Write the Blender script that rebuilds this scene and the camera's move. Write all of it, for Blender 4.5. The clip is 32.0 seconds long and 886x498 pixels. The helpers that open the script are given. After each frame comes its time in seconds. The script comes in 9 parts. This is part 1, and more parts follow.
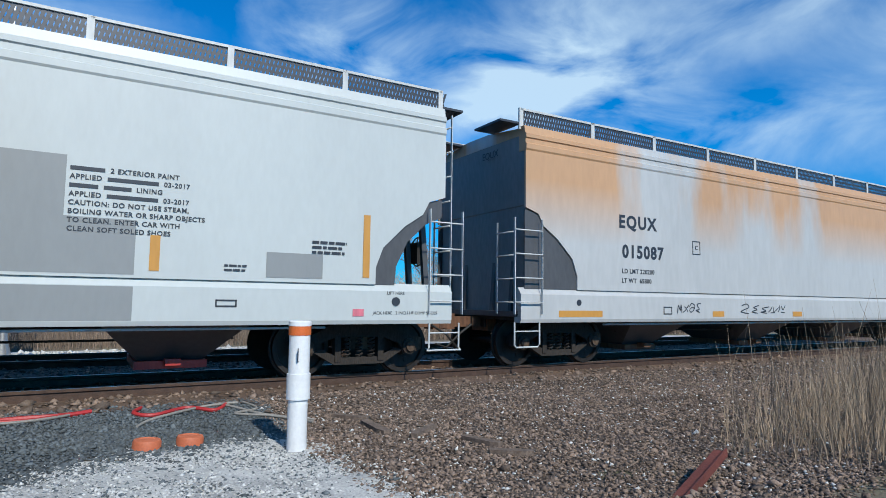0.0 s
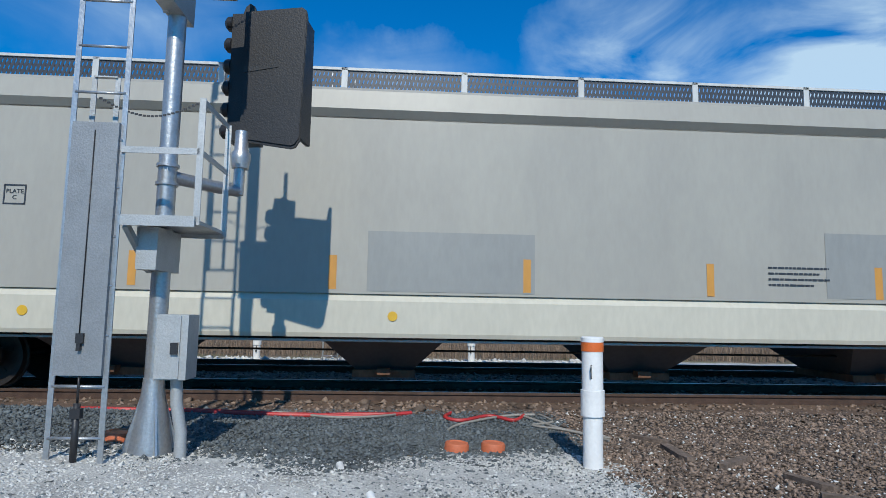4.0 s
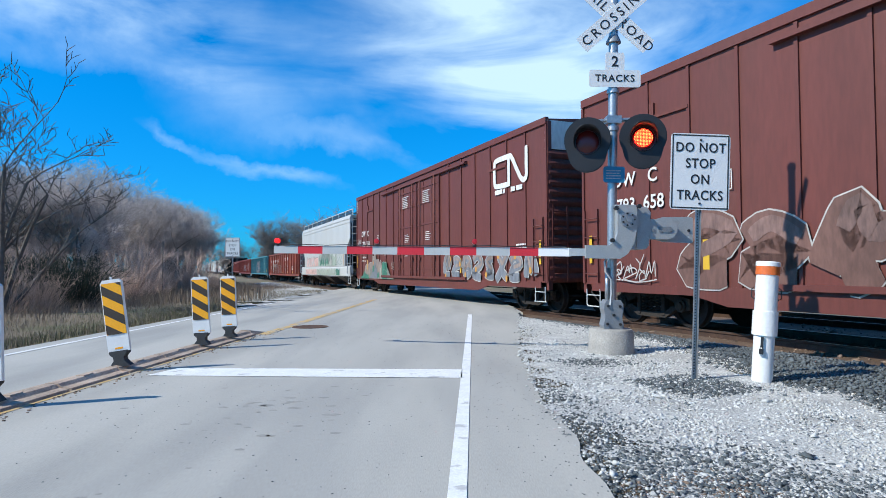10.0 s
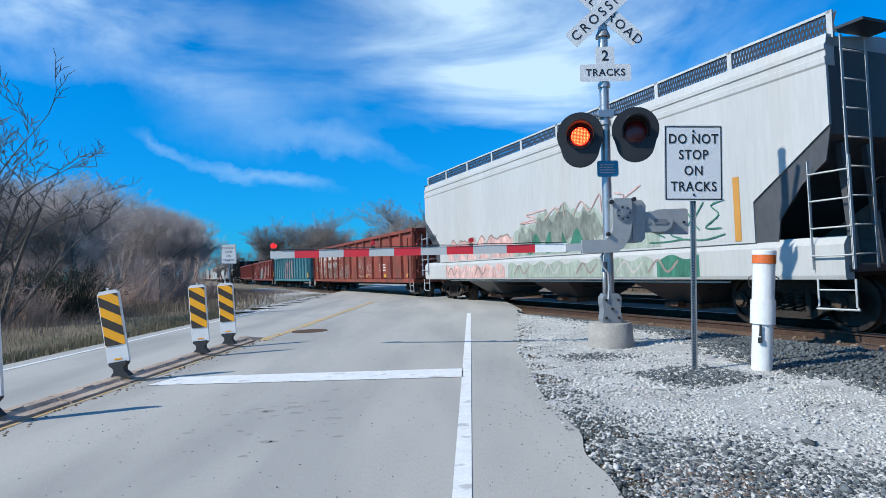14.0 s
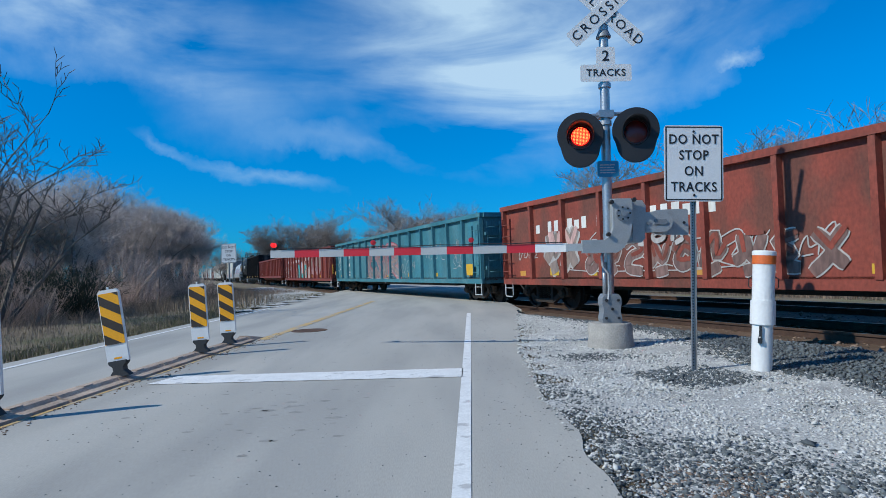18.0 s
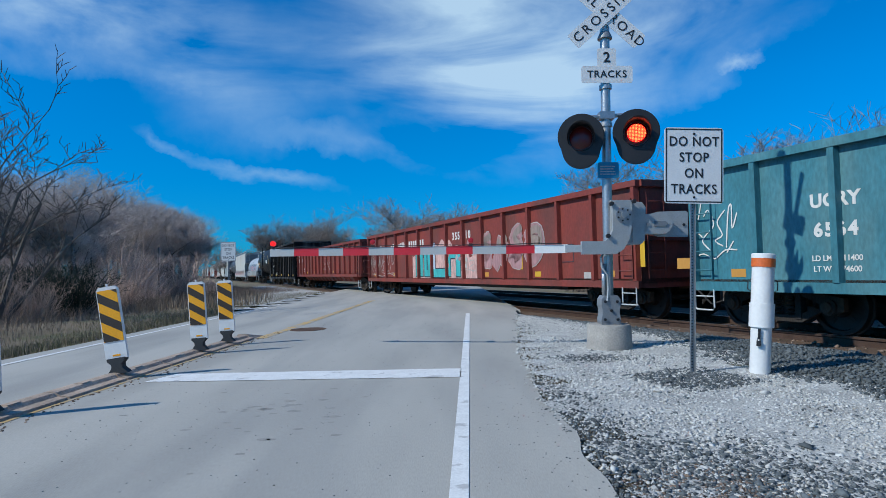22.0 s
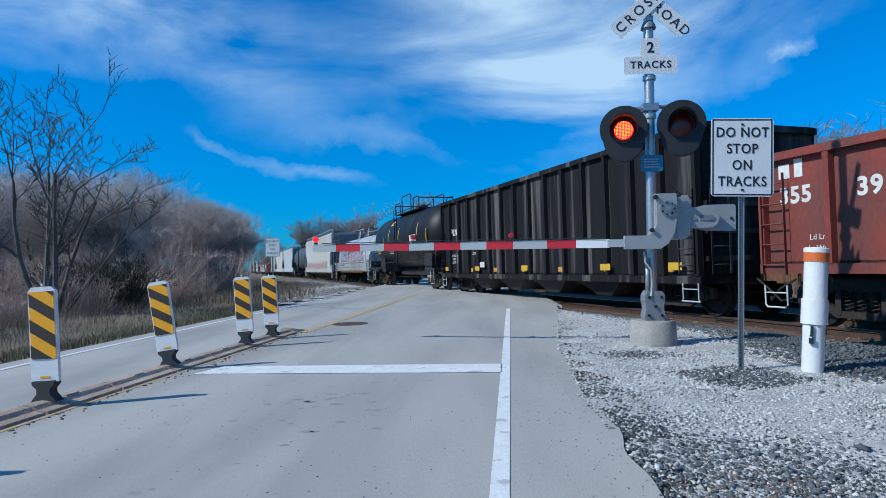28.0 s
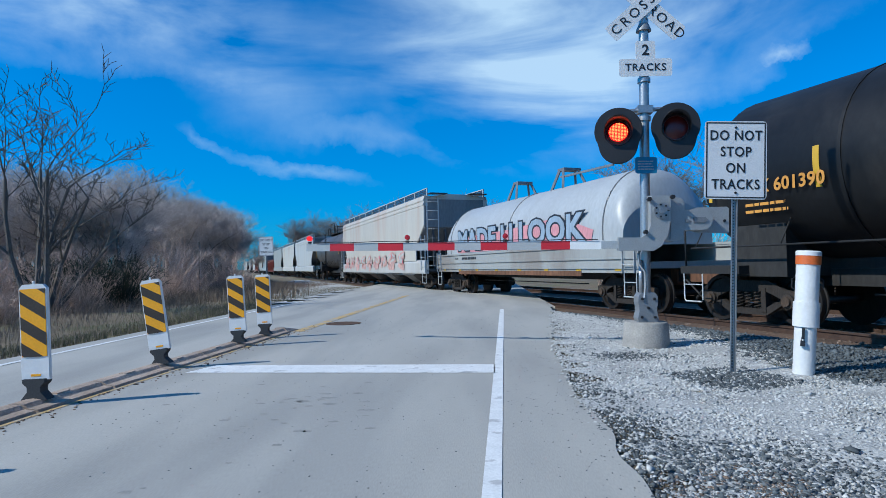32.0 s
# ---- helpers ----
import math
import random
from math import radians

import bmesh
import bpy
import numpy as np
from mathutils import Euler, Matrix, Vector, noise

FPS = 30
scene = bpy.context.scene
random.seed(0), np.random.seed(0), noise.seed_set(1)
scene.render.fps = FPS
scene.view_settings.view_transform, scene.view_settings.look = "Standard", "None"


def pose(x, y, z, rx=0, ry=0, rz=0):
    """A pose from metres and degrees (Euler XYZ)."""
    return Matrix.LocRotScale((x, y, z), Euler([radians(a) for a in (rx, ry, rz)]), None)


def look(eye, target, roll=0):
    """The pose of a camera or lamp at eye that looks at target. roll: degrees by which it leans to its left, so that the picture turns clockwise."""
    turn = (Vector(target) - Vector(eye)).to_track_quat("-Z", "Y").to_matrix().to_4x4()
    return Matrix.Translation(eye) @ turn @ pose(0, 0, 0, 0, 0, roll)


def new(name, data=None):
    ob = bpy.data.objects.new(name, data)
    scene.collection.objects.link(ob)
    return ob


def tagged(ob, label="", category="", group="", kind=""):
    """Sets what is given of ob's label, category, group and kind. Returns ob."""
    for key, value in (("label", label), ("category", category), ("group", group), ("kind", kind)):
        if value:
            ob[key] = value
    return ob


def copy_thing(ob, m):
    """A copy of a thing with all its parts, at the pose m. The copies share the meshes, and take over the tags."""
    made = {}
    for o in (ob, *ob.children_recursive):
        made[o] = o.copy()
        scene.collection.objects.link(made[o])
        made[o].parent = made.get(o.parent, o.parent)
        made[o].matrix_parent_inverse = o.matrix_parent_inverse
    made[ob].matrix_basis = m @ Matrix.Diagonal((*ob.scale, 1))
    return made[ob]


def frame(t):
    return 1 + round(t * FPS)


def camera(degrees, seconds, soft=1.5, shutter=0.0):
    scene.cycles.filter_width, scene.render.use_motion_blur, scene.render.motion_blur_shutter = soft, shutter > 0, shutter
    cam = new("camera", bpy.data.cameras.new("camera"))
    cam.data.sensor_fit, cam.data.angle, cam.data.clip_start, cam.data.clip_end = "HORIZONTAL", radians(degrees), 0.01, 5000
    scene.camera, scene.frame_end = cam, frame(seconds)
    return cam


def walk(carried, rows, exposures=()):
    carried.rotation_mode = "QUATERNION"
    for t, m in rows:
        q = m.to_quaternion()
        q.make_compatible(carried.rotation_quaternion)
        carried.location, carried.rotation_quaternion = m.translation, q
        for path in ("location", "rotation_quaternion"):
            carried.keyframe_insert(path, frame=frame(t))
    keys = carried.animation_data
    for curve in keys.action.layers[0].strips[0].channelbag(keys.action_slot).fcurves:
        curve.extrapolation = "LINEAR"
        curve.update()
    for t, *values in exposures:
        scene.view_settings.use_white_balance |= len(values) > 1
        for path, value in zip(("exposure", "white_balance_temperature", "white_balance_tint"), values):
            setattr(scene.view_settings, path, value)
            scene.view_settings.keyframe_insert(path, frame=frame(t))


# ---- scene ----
cam = camera(71.95, 32.0, 0.65)
EYE = 1.15
PATH = [
    (0.0, pose(0, 0, EYE, 94.86, -0.75, -97.66)),
    (0.5, pose(0, 0, EYE, 94.19, -0.15, -98.11)),
    (1.0, pose(0, 0, EYE, 94.00, -0.37, -96.80)),
    (1.5, pose(0, 0, EYE, 94.08, -0.57, -95.68)),
    (2.0, pose(0, 0, EYE, 94.15, -1.07, -94.00)),
    (2.5, pose(0, 0, EYE, 94.59, -0.82, -91.38)),
    (3.0, pose(0, 0, EYE, 95.17, -0.72, -87.22)),
    (3.5, pose(0, 0, EYE, 95.80, -1.32, -78.49)),
    (4.0, pose(0, 0, EYE, 95.92, -1.01, -70.97)),
    (4.5, pose(0, 0, EYE, 95.82, -0.42, -58.44)),
    (6.5, pose(0, 0, EYE, 94.05, 1.25, -27.50)),
    (7.0, pose(0, 0, EYE, 93.91, 1.12, -24.33)),
    (7.5, pose(0, 0, EYE, 93.66, 0.84, -18.29)),
    (8.0, pose(0, 0, EYE, 93.36, 0.90, -13.58)),
    (8.5, pose(0, 0, EYE, 92.50, 0.05, -4.14)),
    (9.0, pose(0, 0, EYE, 92.08, 0.19, -0.25)),
    (9.5, pose(0, 0, EYE, 91.92, 0.10, 0.34)),
    (10.0, pose(0, 0, EYE, 91.93, 0.25, 0.27)),
    (10.5, pose(0, 0, EYE, 91.95, 0.93, 0.16)),
    (11.0, pose(0, 0, EYE, 91.94, 1.19, 0.15)),
    (11.5, pose(0, 0, EYE, 91.91, 1.72, 0.07)),
    (12.0, pose(0, 0, EYE, 91.93, 1.93, 0.05)),
    (13.0, pose(0, 0, EYE, 91.88, 2.05, 0.03)),
    (14.0, pose(0, 0, EYE, 91.89, 2.20, 0.02)),
    (14.5, pose(0, 0, EYE, 91.90, 2.26, -0.04)),
    (16.5, pose(0, 0, EYE, 91.87, 2.06, 0.02)),
    (17.0, pose(0, 0, EYE, 91.87, 2.06, 0.03)),
    (18.0, pose(0, 0, EYE, 91.87, 2.06, 0.02)),
    (19.0, pose(0, 0, EYE, 91.87, 2.21, 0.01)),
    (20.0, pose(0, 0, EYE, 91.89, 2.44, -0.03)),
    (21.0, pose(0, 0, EYE, 91.90, 2.26, -0.03)),
    (21.5, pose(0, 0, EYE, 91.93, 1.91, 0.02)),
    (22.0, pose(0, 0, EYE, 91.87, 1.57, -0.04)),
    (22.5, pose(0, 0, EYE, 91.81, 1.59, 1.03)),
    (23.0, pose(0, 0, EYE, 91.71, 1.76, 2.08)),
    (23.5, pose(0, 0, EYE, 91.66, 1.67, 2.29)),
    (24.0, pose(0, 0, EYE, 91.62, 1.50, 2.42)),
    (25.0, pose(0, 0, EYE, 91.63, 1.39, 2.43)),
    (25.5, pose(0, 0, EYE, 91.65, 1.47, 2.59)),
    (27.5, pose(0, 0, EYE, 91.61, 1.69, 2.90)),
    (28.0, pose(0, 0, EYE, 91.52, 1.63, 3.73)),
    (28.5, pose(0, 0, EYE, 91.47, 1.58, 3.92)),
    (29.0, pose(0, 0, EYE, 91.49, 1.59, 3.87)),
    (29.5, pose(0, 0, EYE, 91.50, 1.44, 3.86)),
    (30.0, pose(0, 0, EYE, 91.54, 1.37, 3.48)),
    (30.5, pose(0, 0, EYE, 91.51, 1.14, 3.53)),
    (31.0, pose(0, 0, EYE, 91.49, 1.00, 3.54)),
    (31.5, pose(0, 0, EYE, 91.48, 1.15, 3.48)),
    (32.0, pose(0, 0, EYE, 91.53, 1.20, 3.17)),
]
EXPOSURE = [(0.0, -0.08, 6500, 10), (3.0, -0.18, 6500, 10), (4.5, -0.2, 6500, 10), (6.5, 0.28, 6500, 10), (9.0, 0.28, 6500, 10), (13.0, 0.18, 6500, 10), (14.5, 0.08, 6450, 10), (16.5, -0.2, 6350, 9), (21.0, -0.24, 6250, 9), (25.0, -0.4, 6050, 9), (27.5, -0.18, 6050, 9), (32.0, -0.16, 6050, 9)]
walk(cam, PATH, EXPOSURE)

# ---- world and sun ----
SUN_AZ, SUN_EL = 22.0, 40.0          # the way the light travels, from +x towards +y; height of the sun
world = bpy.data.worlds.new("world")
scene.world = world
world.use_nodes = True
wn, wl = world.node_tree.nodes, world.node_tree.links
wn.clear()
w_out, w_bg = wn.new("ShaderNodeOutputWorld"), wn.new("ShaderNodeBackground")
w_sky = wn.new("ShaderNodeTexSky")
w_sky.sky_type, w_sky.sun_disc = "NISHITA", False
w_sky.sun_elevation = radians(SUN_EL)
w_sky.sun_rotation = radians(270 - SUN_AZ)
w_sky.air_density, w_sky.dust_density, w_sky.ozone_density = 1.0, 0.3, 4.0
w_tc, w_map = wn.new("ShaderNodeTexCoord"), wn.new("ShaderNodeMapping")
w_map.inputs["Rotation"].default_value = (0, 0, radians(32))
w_map.inputs["Scale"].default_value = (1.1, 2.6, 5.2)


def sky_node(kind, operation=None, **values):
    node = wn.new(kind)
    if operation:
        node.operation = operation
    for key, value in values.items():
        node.inputs[key].default_value = value
    return node


# cirrus: fine filaments, gathered in a few soft banks
w_fine = sky_node("ShaderNodeTexNoise", Scale=1.7, Detail=8, Roughness=0.54, Distortion=0.6)
w_wide = sky_node("ShaderNodeTexNoise", Scale=4.5, Detail=7, Roughness=0.62)
wl.new(w_tc.outputs["Generated"], w_map.inputs["Vector"])
wl.new(w_map.outputs["Vector"], w_fine.inputs["Vector"])
wl.new(w_tc.outputs["Generated"], w_wide.inputs["Vector"])
w_off = sky_node("ShaderNodeVectorMath", "SUBTRACT")
w_off.inputs[1].default_value = (0.5, 0.5, 0.5)
w_bent = sky_node("ShaderNodeVectorMath", "MULTIPLY_ADD")
w_bent.inputs[1].default_value = (0.15, 0.15, 0.15)
wl.new(w_wide.outputs["Color"], w_off.inputs[0])
wl.new(w_off.outputs["Vector"], w_bent.inputs[0])
wl.new(w_tc.outputs["Generated"], w_bent.inputs[2])
# banks: azimuth, height, half length, half depth, tilt in degrees, weight
BANKS = [(5, 23, 16, 9, 8, 1.25), (12, 16.5, 13, 5.5, 12, 1.15), (25, 20.5, 9, 3, 5, 0.45), (-32, 21, 15, 5.0, 4, 0.95), (-19, 17, 7, 5, -10, 0.35),
         (-16.5, 9.2, 6.5, 0.75, -12, 0.45), (-4.5, 11.4, 11, 1.6, -9, 0.55), (-24.5, 11.4, 2.2, 0.6, -30, 0.4), (-32, 7.8, 5, 0.9, -8, 0.45), (26.6, 16.6, 1.9, 0.6, 6, 0.6), (44, 24, 9, 4, 10, 0.5),
         (106, 22, 20, 6.5, 14, 1.35), (119, 16, 17, 4.5, -12, 1.2), (87, 23, 8, 6, 20, 1.1), (64, 22, 10, 3, 6, 0.6), (140, 22, 14, 9, 0, 0.9), (-70, 24, 20, 8, 0, 0.7), (190, 26, 30, 10, 0, 0.8), (-130, 30, 30, 10, 5, 0.7), (30, 50, 30, 12, 10, 0.6)]
w_sum = None
for az, el, half, deep, tilt, weight in BANKS:
    turn = Matrix.Rotation(radians(-az), 3, "Z") @ Matrix.Rotation(radians(el), 3, "X") @ Matrix.Rotation(radians(-tilt), 3, "Y")
    m_bank, g_bank = wn.new("ShaderNodeMapping"), wn.new("ShaderNodeTexGradient")
    m_bank.vector_type, g_bank.gradient_type = "TEXTURE", "SPHERICAL"
    m_bank.inputs["Location"].default_value = turn @ Vector((0, 1, 0))
    m_bank.inputs["Rotation"].default_value = turn.to_euler("XYZ")
    m_bank.inputs["Scale"].default_value = (math.sin(radians(half)) * 1.25, 0.8, math.sin(radians(deep)) * 1.25)
    wl.new(w_bent.outputs["Vector"], m_bank.inputs["Vector"])
    wl.new(m_bank.outputs["Vector"], g_bank.inputs["Vector"])
    w_add = sky_node("ShaderNodeMath", "MULTIPLY_ADD")
    w_add.inputs[1].default_value = weight * 1.05
    w_add.inputs[2].default_value = 0.0
    wl.new(g_bank.outputs["Fac"], w_add.inputs[0])
    if w_sum is not None:
        wl.new(w_sum.outputs["Value"], w_add.inputs[2])
    w_sum = w_add
w_fil = sky_node("ShaderNodeMapRange")
w_fil.inputs["From Min"].default_value, w_fil.inputs["From Max"].default_value = 0.34, 0.66
w_fil.inputs["To Min"].default_value, w_fil.inputs["To Max"].default_value = 0.0, 1.2
wl.new(w_fine.outputs["Fac"], w_fil.inputs["Value"])
w_mul = sky_node("ShaderNodeMath", "MULTIPLY")
w_mul.use_clamp = True
wl.new(w_sum.outputs["Value"], w_mul.inputs[0])
wl.new(w_fil.outputs["Result"], w_mul.inputs[1])
w_top = sky_node("ShaderNodeMath", "MULTIPLY")
w_top.inputs[1].default_value = 0.80
wl.new(w_mul.outputs["Value"], w_top.inputs[0])
w_mix, w_tint = wn.new("ShaderNodeMix"), wn.new("ShaderNodeMix")
w_mix.data_type, w_tint.data_type, w_tint.blend_type = "RGBA", "RGBA", "MULTIPLY"
w_tint.inputs["Factor"].default_value = 1.0
w_sep, w_low, w_hue = wn.new("ShaderNodeSeparateXYZ"), sky_node("ShaderNodeMapRange"), wn.new("ShaderNodeMix")
w_hue.data_type = "RGBA"
w_low.inputs["From Max"].default_value = 0.26
wl.new(w_tc.outputs["Generated"], w_sep.inputs["Vector"])
wl.new(w_sep.outputs["Z"], w_low.inputs["Value"])
wl.new(w_low.outputs["Result"], w_hue.inputs["Factor"])
w_hue.inputs["A"].default_value, w_hue.inputs["B"].default_value = (0.06, 0.66, 1.26, 1), (0.005, 0.88, 1.52, 1)
wl.new(w_hue.outputs["Result"], w_tint.inputs["B"])
w_mix.inputs["B"].default_value = (6.6, 8.8, 10.4, 1)
wl.new(w_top.outputs["Value"], w_mix.inputs["Factor"])
wl.new(w_sky.outputs["Color"], w_tint.inputs["A"])
wl.new(w_tint.outputs["Result"], w_mix.inputs["A"])
wl.new(w_mix.outputs["Result"], w_bg.inputs["Color"])
w_bg.inputs["Strength"].default_value = 0.104
wl.new(w_bg.outputs["Background"], w_out.inputs["Surface"])
sun = new("sun", bpy.data.lights.new("sun", "SUN"))
sun.data.energy, sun.data.angle, sun.data.color = 4.4, radians(0.53), (1.0, 0.975, 0.88)
ca, sa, ce, se = (f(radians(a)) for a in (SUN_AZ, SUN_EL) for f in (math.cos, math.sin))
sun.matrix_world = look((0, 0, 30), (ca * ce, sa * ce, 30 - se))

# ---- track frame: P across the track away from the road side, Q along it ----
TRACK_YAW = 22.87
PX, PY = math.cos(radians(TRACK_YAW)), math.sin(radians(TRACK_YAW))
TRACK_P, TRACK2_P, RAIL_Z = 10.3, 14.6, -0.07
SPEED = 7.28


def pq(p, q, z=0.0):
    """A place from the distance across the track and along it."""
    return Vector((PX * p - PY * q, PY * p + PX * q, z))


def smooth(a, b, v):
    u = min(1.0, max(0.0, (v - a) / (b - a)))
    return u * u * (3 - 2 * u)


def road_r(y):
    return -0.089 + 0.0448 * y


def road_c(y):
    return -3.93 + 0.046 * min(y, 17) + 0.0 * y


def terrain(x, y):
    p, q = PX * x + PY * y, -PY * x + PX * y
    low = -0.36 * smooth(5.2, -2.0, q) * smooth(1.0, 4.0, p)
    z = low
    if p > 7.2:
        z = low + (-0.24 - low) * smooth(7.2, 8.7, p)
    if p > 16.2:
        z = -0.24 - 0.12 * smooth(16.2, 18.5, p)
    if x < -6.2:
        z = z - 0.25 * smooth(-6.4, -9.5, x) * (1 - smooth(5.0, 8.5, p)) * (1 - smooth(13.0, 19.0, q))
    return z


# ---- materials ----
def shader(name, color, rough=0.6, metal=0.0, vary=0.12, scale=3.0, grain=60.0, bump=0.15, second=None, amount=0.5,
           edges=(0.5, 0.62), stretch=(1, 1, 1), island=0.0, spec=0.5, fade=None, random=0.0):
    """A procedural surface: base colour varied at two scales, an optional second colour in patches, fine relief."""
    m = bpy.data.materials.new(name)
    m.use_nodes = True
    n, l = m.node_tree.nodes, m.node_tree.links
    b = n["Principled BSDF"]
    b.inputs["Roughness"].default_value, b.inputs["Metallic"].default_value = rough, metal
    b.inputs["Specular IOR Level"].default_value = spec
    tc, mp = n.new("ShaderNodeTexCoord"), n.new("ShaderNodeMapping")
    mp.inputs["Scale"].default_value = stretch
    l.new(tc.outputs["Object"], mp.inputs["Vector"])
    big, fine = n.new("ShaderNodeTexNoise"), n.new("ShaderNodeTexNoise")
    big.inputs["Scale"].default_value, big.inputs["Detail"].default_value = scale, 5
    fine.inputs["Scale"].default_value, fine.inputs["Detail"].default_value = grain, 3
    for node in (big, fine):
        l.new(mp.outputs["Vector"], node.inputs["Vector"])
    ra, rb = n.new("ShaderNodeMapRange"), n.new("ShaderNodeMapRange")
    ra.inputs["From Min"].default_value, ra.inputs["From Max"].default_value = 0.3, 0.7
    ra.inputs["To Min"].default_value, ra.inputs["To Max"].default_value = 1 - vary, 1 + vary
    rb.inputs["From Min"].default_value, rb.inputs["From Max"].default_value = 0.3, 0.7
    rb.inputs["To Min"].default_value, rb.inputs["To Max"].default_value = 1 - vary, 1 + vary
    l.new(big.outputs["Fac"], ra.inputs["Value"])
    l.new(fine.outputs["Fac"], rb.inputs["Value"])
    mul = n.new("ShaderNodeMath")
    mul.operation = "MULTIPLY"
    l.new(ra.outputs["Result"], mul.inputs[0])
    l.new(rb.outputs["Result"], mul.inputs[1])
    last = mul.outputs["Value"]
    if island:
        geo, rc = n.new("ShaderNodeNewGeometry"), n.new("ShaderNodeMapRange")
        rc.inputs["To Min"].default_value, rc.inputs["To Max"].default_value = 1 - island, 1 + island
        l.new(geo.outputs["Random Per Island"], rc.inputs["Value"])
        m2 = n.new("ShaderNodeMath")
        m2.operation = "MULTIPLY"
        l.new(last, m2.inputs[0])
        l.new(rc.outputs["Result"], m2.inputs[1])
        last = m2.outputs["Value"]
    if random:
        info, rd, m3 = n.new("ShaderNodeObjectInfo"), n.new("ShaderNodeMapRange"), n.new("ShaderNodeMath")
        rd.inputs["To Min"].default_value, rd.inputs["To Max"].default_value = 1 - random, 1 + random
        m3.operation = "MULTIPLY"
        l.new(info.outputs["Random"], rd.inputs["Value"])
        l.new(last, m3.inputs[0])
        l.new(rd.outputs["Result"], m3.inputs[1])
        last = m3.outputs["Value"]
    base = n.new("ShaderNodeRGB")
    base.outputs[0].default_value = (*color, 1)
    src = base.outputs[0]
    if second:
        mix, re = n.new("ShaderNodeMix"), n.new("ShaderNodeMapRange")
        mix.data_type = "RGBA"
        pn = n.new("ShaderNodeTexNoise")
        pn.inputs["Scale"].default_value, pn.inputs["Detail"].default_value = scale * 0.8, 6
        l.new(mp.outputs["Vector"], pn.inputs["Vector"])
        re.inputs["From Min"].default_value, re.inputs["From Max"].default_value = edges
        re.inputs["To Max"].default_value = amount
        l.new(pn.outputs["Fac"], re.inputs["Value"])
        weight = re.outputs["Result"]
        if fade:
            sep, rf, mf = n.new("ShaderNodeSeparateXYZ"), n.new("ShaderNodeMapRange"), n.new("ShaderNodeMath")
            l.new(tc.outputs["Object"], sep.inputs["Vector"])
            rf.inputs["From Min"].default_value, rf.inputs["From Max"].default_value = fade
            mf.operation = "MULTIPLY"
            l.new(sep.outputs["Z"], rf.inputs["Value"])
            l.new(rf.outputs["Result"], mf.inputs[0])
            l.new(weight, mf.inputs[1])
            weight = mf.outputs["Value"]
        l.new(weight, mix.inputs["Factor"])
        l.new(src, mix.inputs["A"])
        mix.inputs["B"].default_value = (*second, 1)
        src = mix.outputs["Result"]
    sc = n.new("ShaderNodeVectorMath")
    sc.operation = "SCALE"
    l.new(src, sc.inputs[0])
    l.new(last, sc.inputs["Scale"])
    l.new(sc.outputs["Vector"], b.inputs["Base Color"])
    if bump:
        bp = n.new("ShaderNodeBump")
        bp.inputs["Strength"].default_value, bp.inputs["Distance"].default_value = bump, 0.02
        l.new(fine.outputs["Fac"], bp.inputs["Height"])
        l.new(bp.outputs["Normal"], b.inputs["Normal"])
    return m


def glowing(name, color, strength):
    m = bpy.data.materials.new(name)
    m.use_nodes = True
    b = m.node_tree.nodes["Principled BSDF"]
    b.inputs["Base Color"].default_value = (*color, 1)
    b.inputs["Emission Color"].default_value = (*color, 1)
    b.inputs["Emission Strength"].default_value = strength
    return m


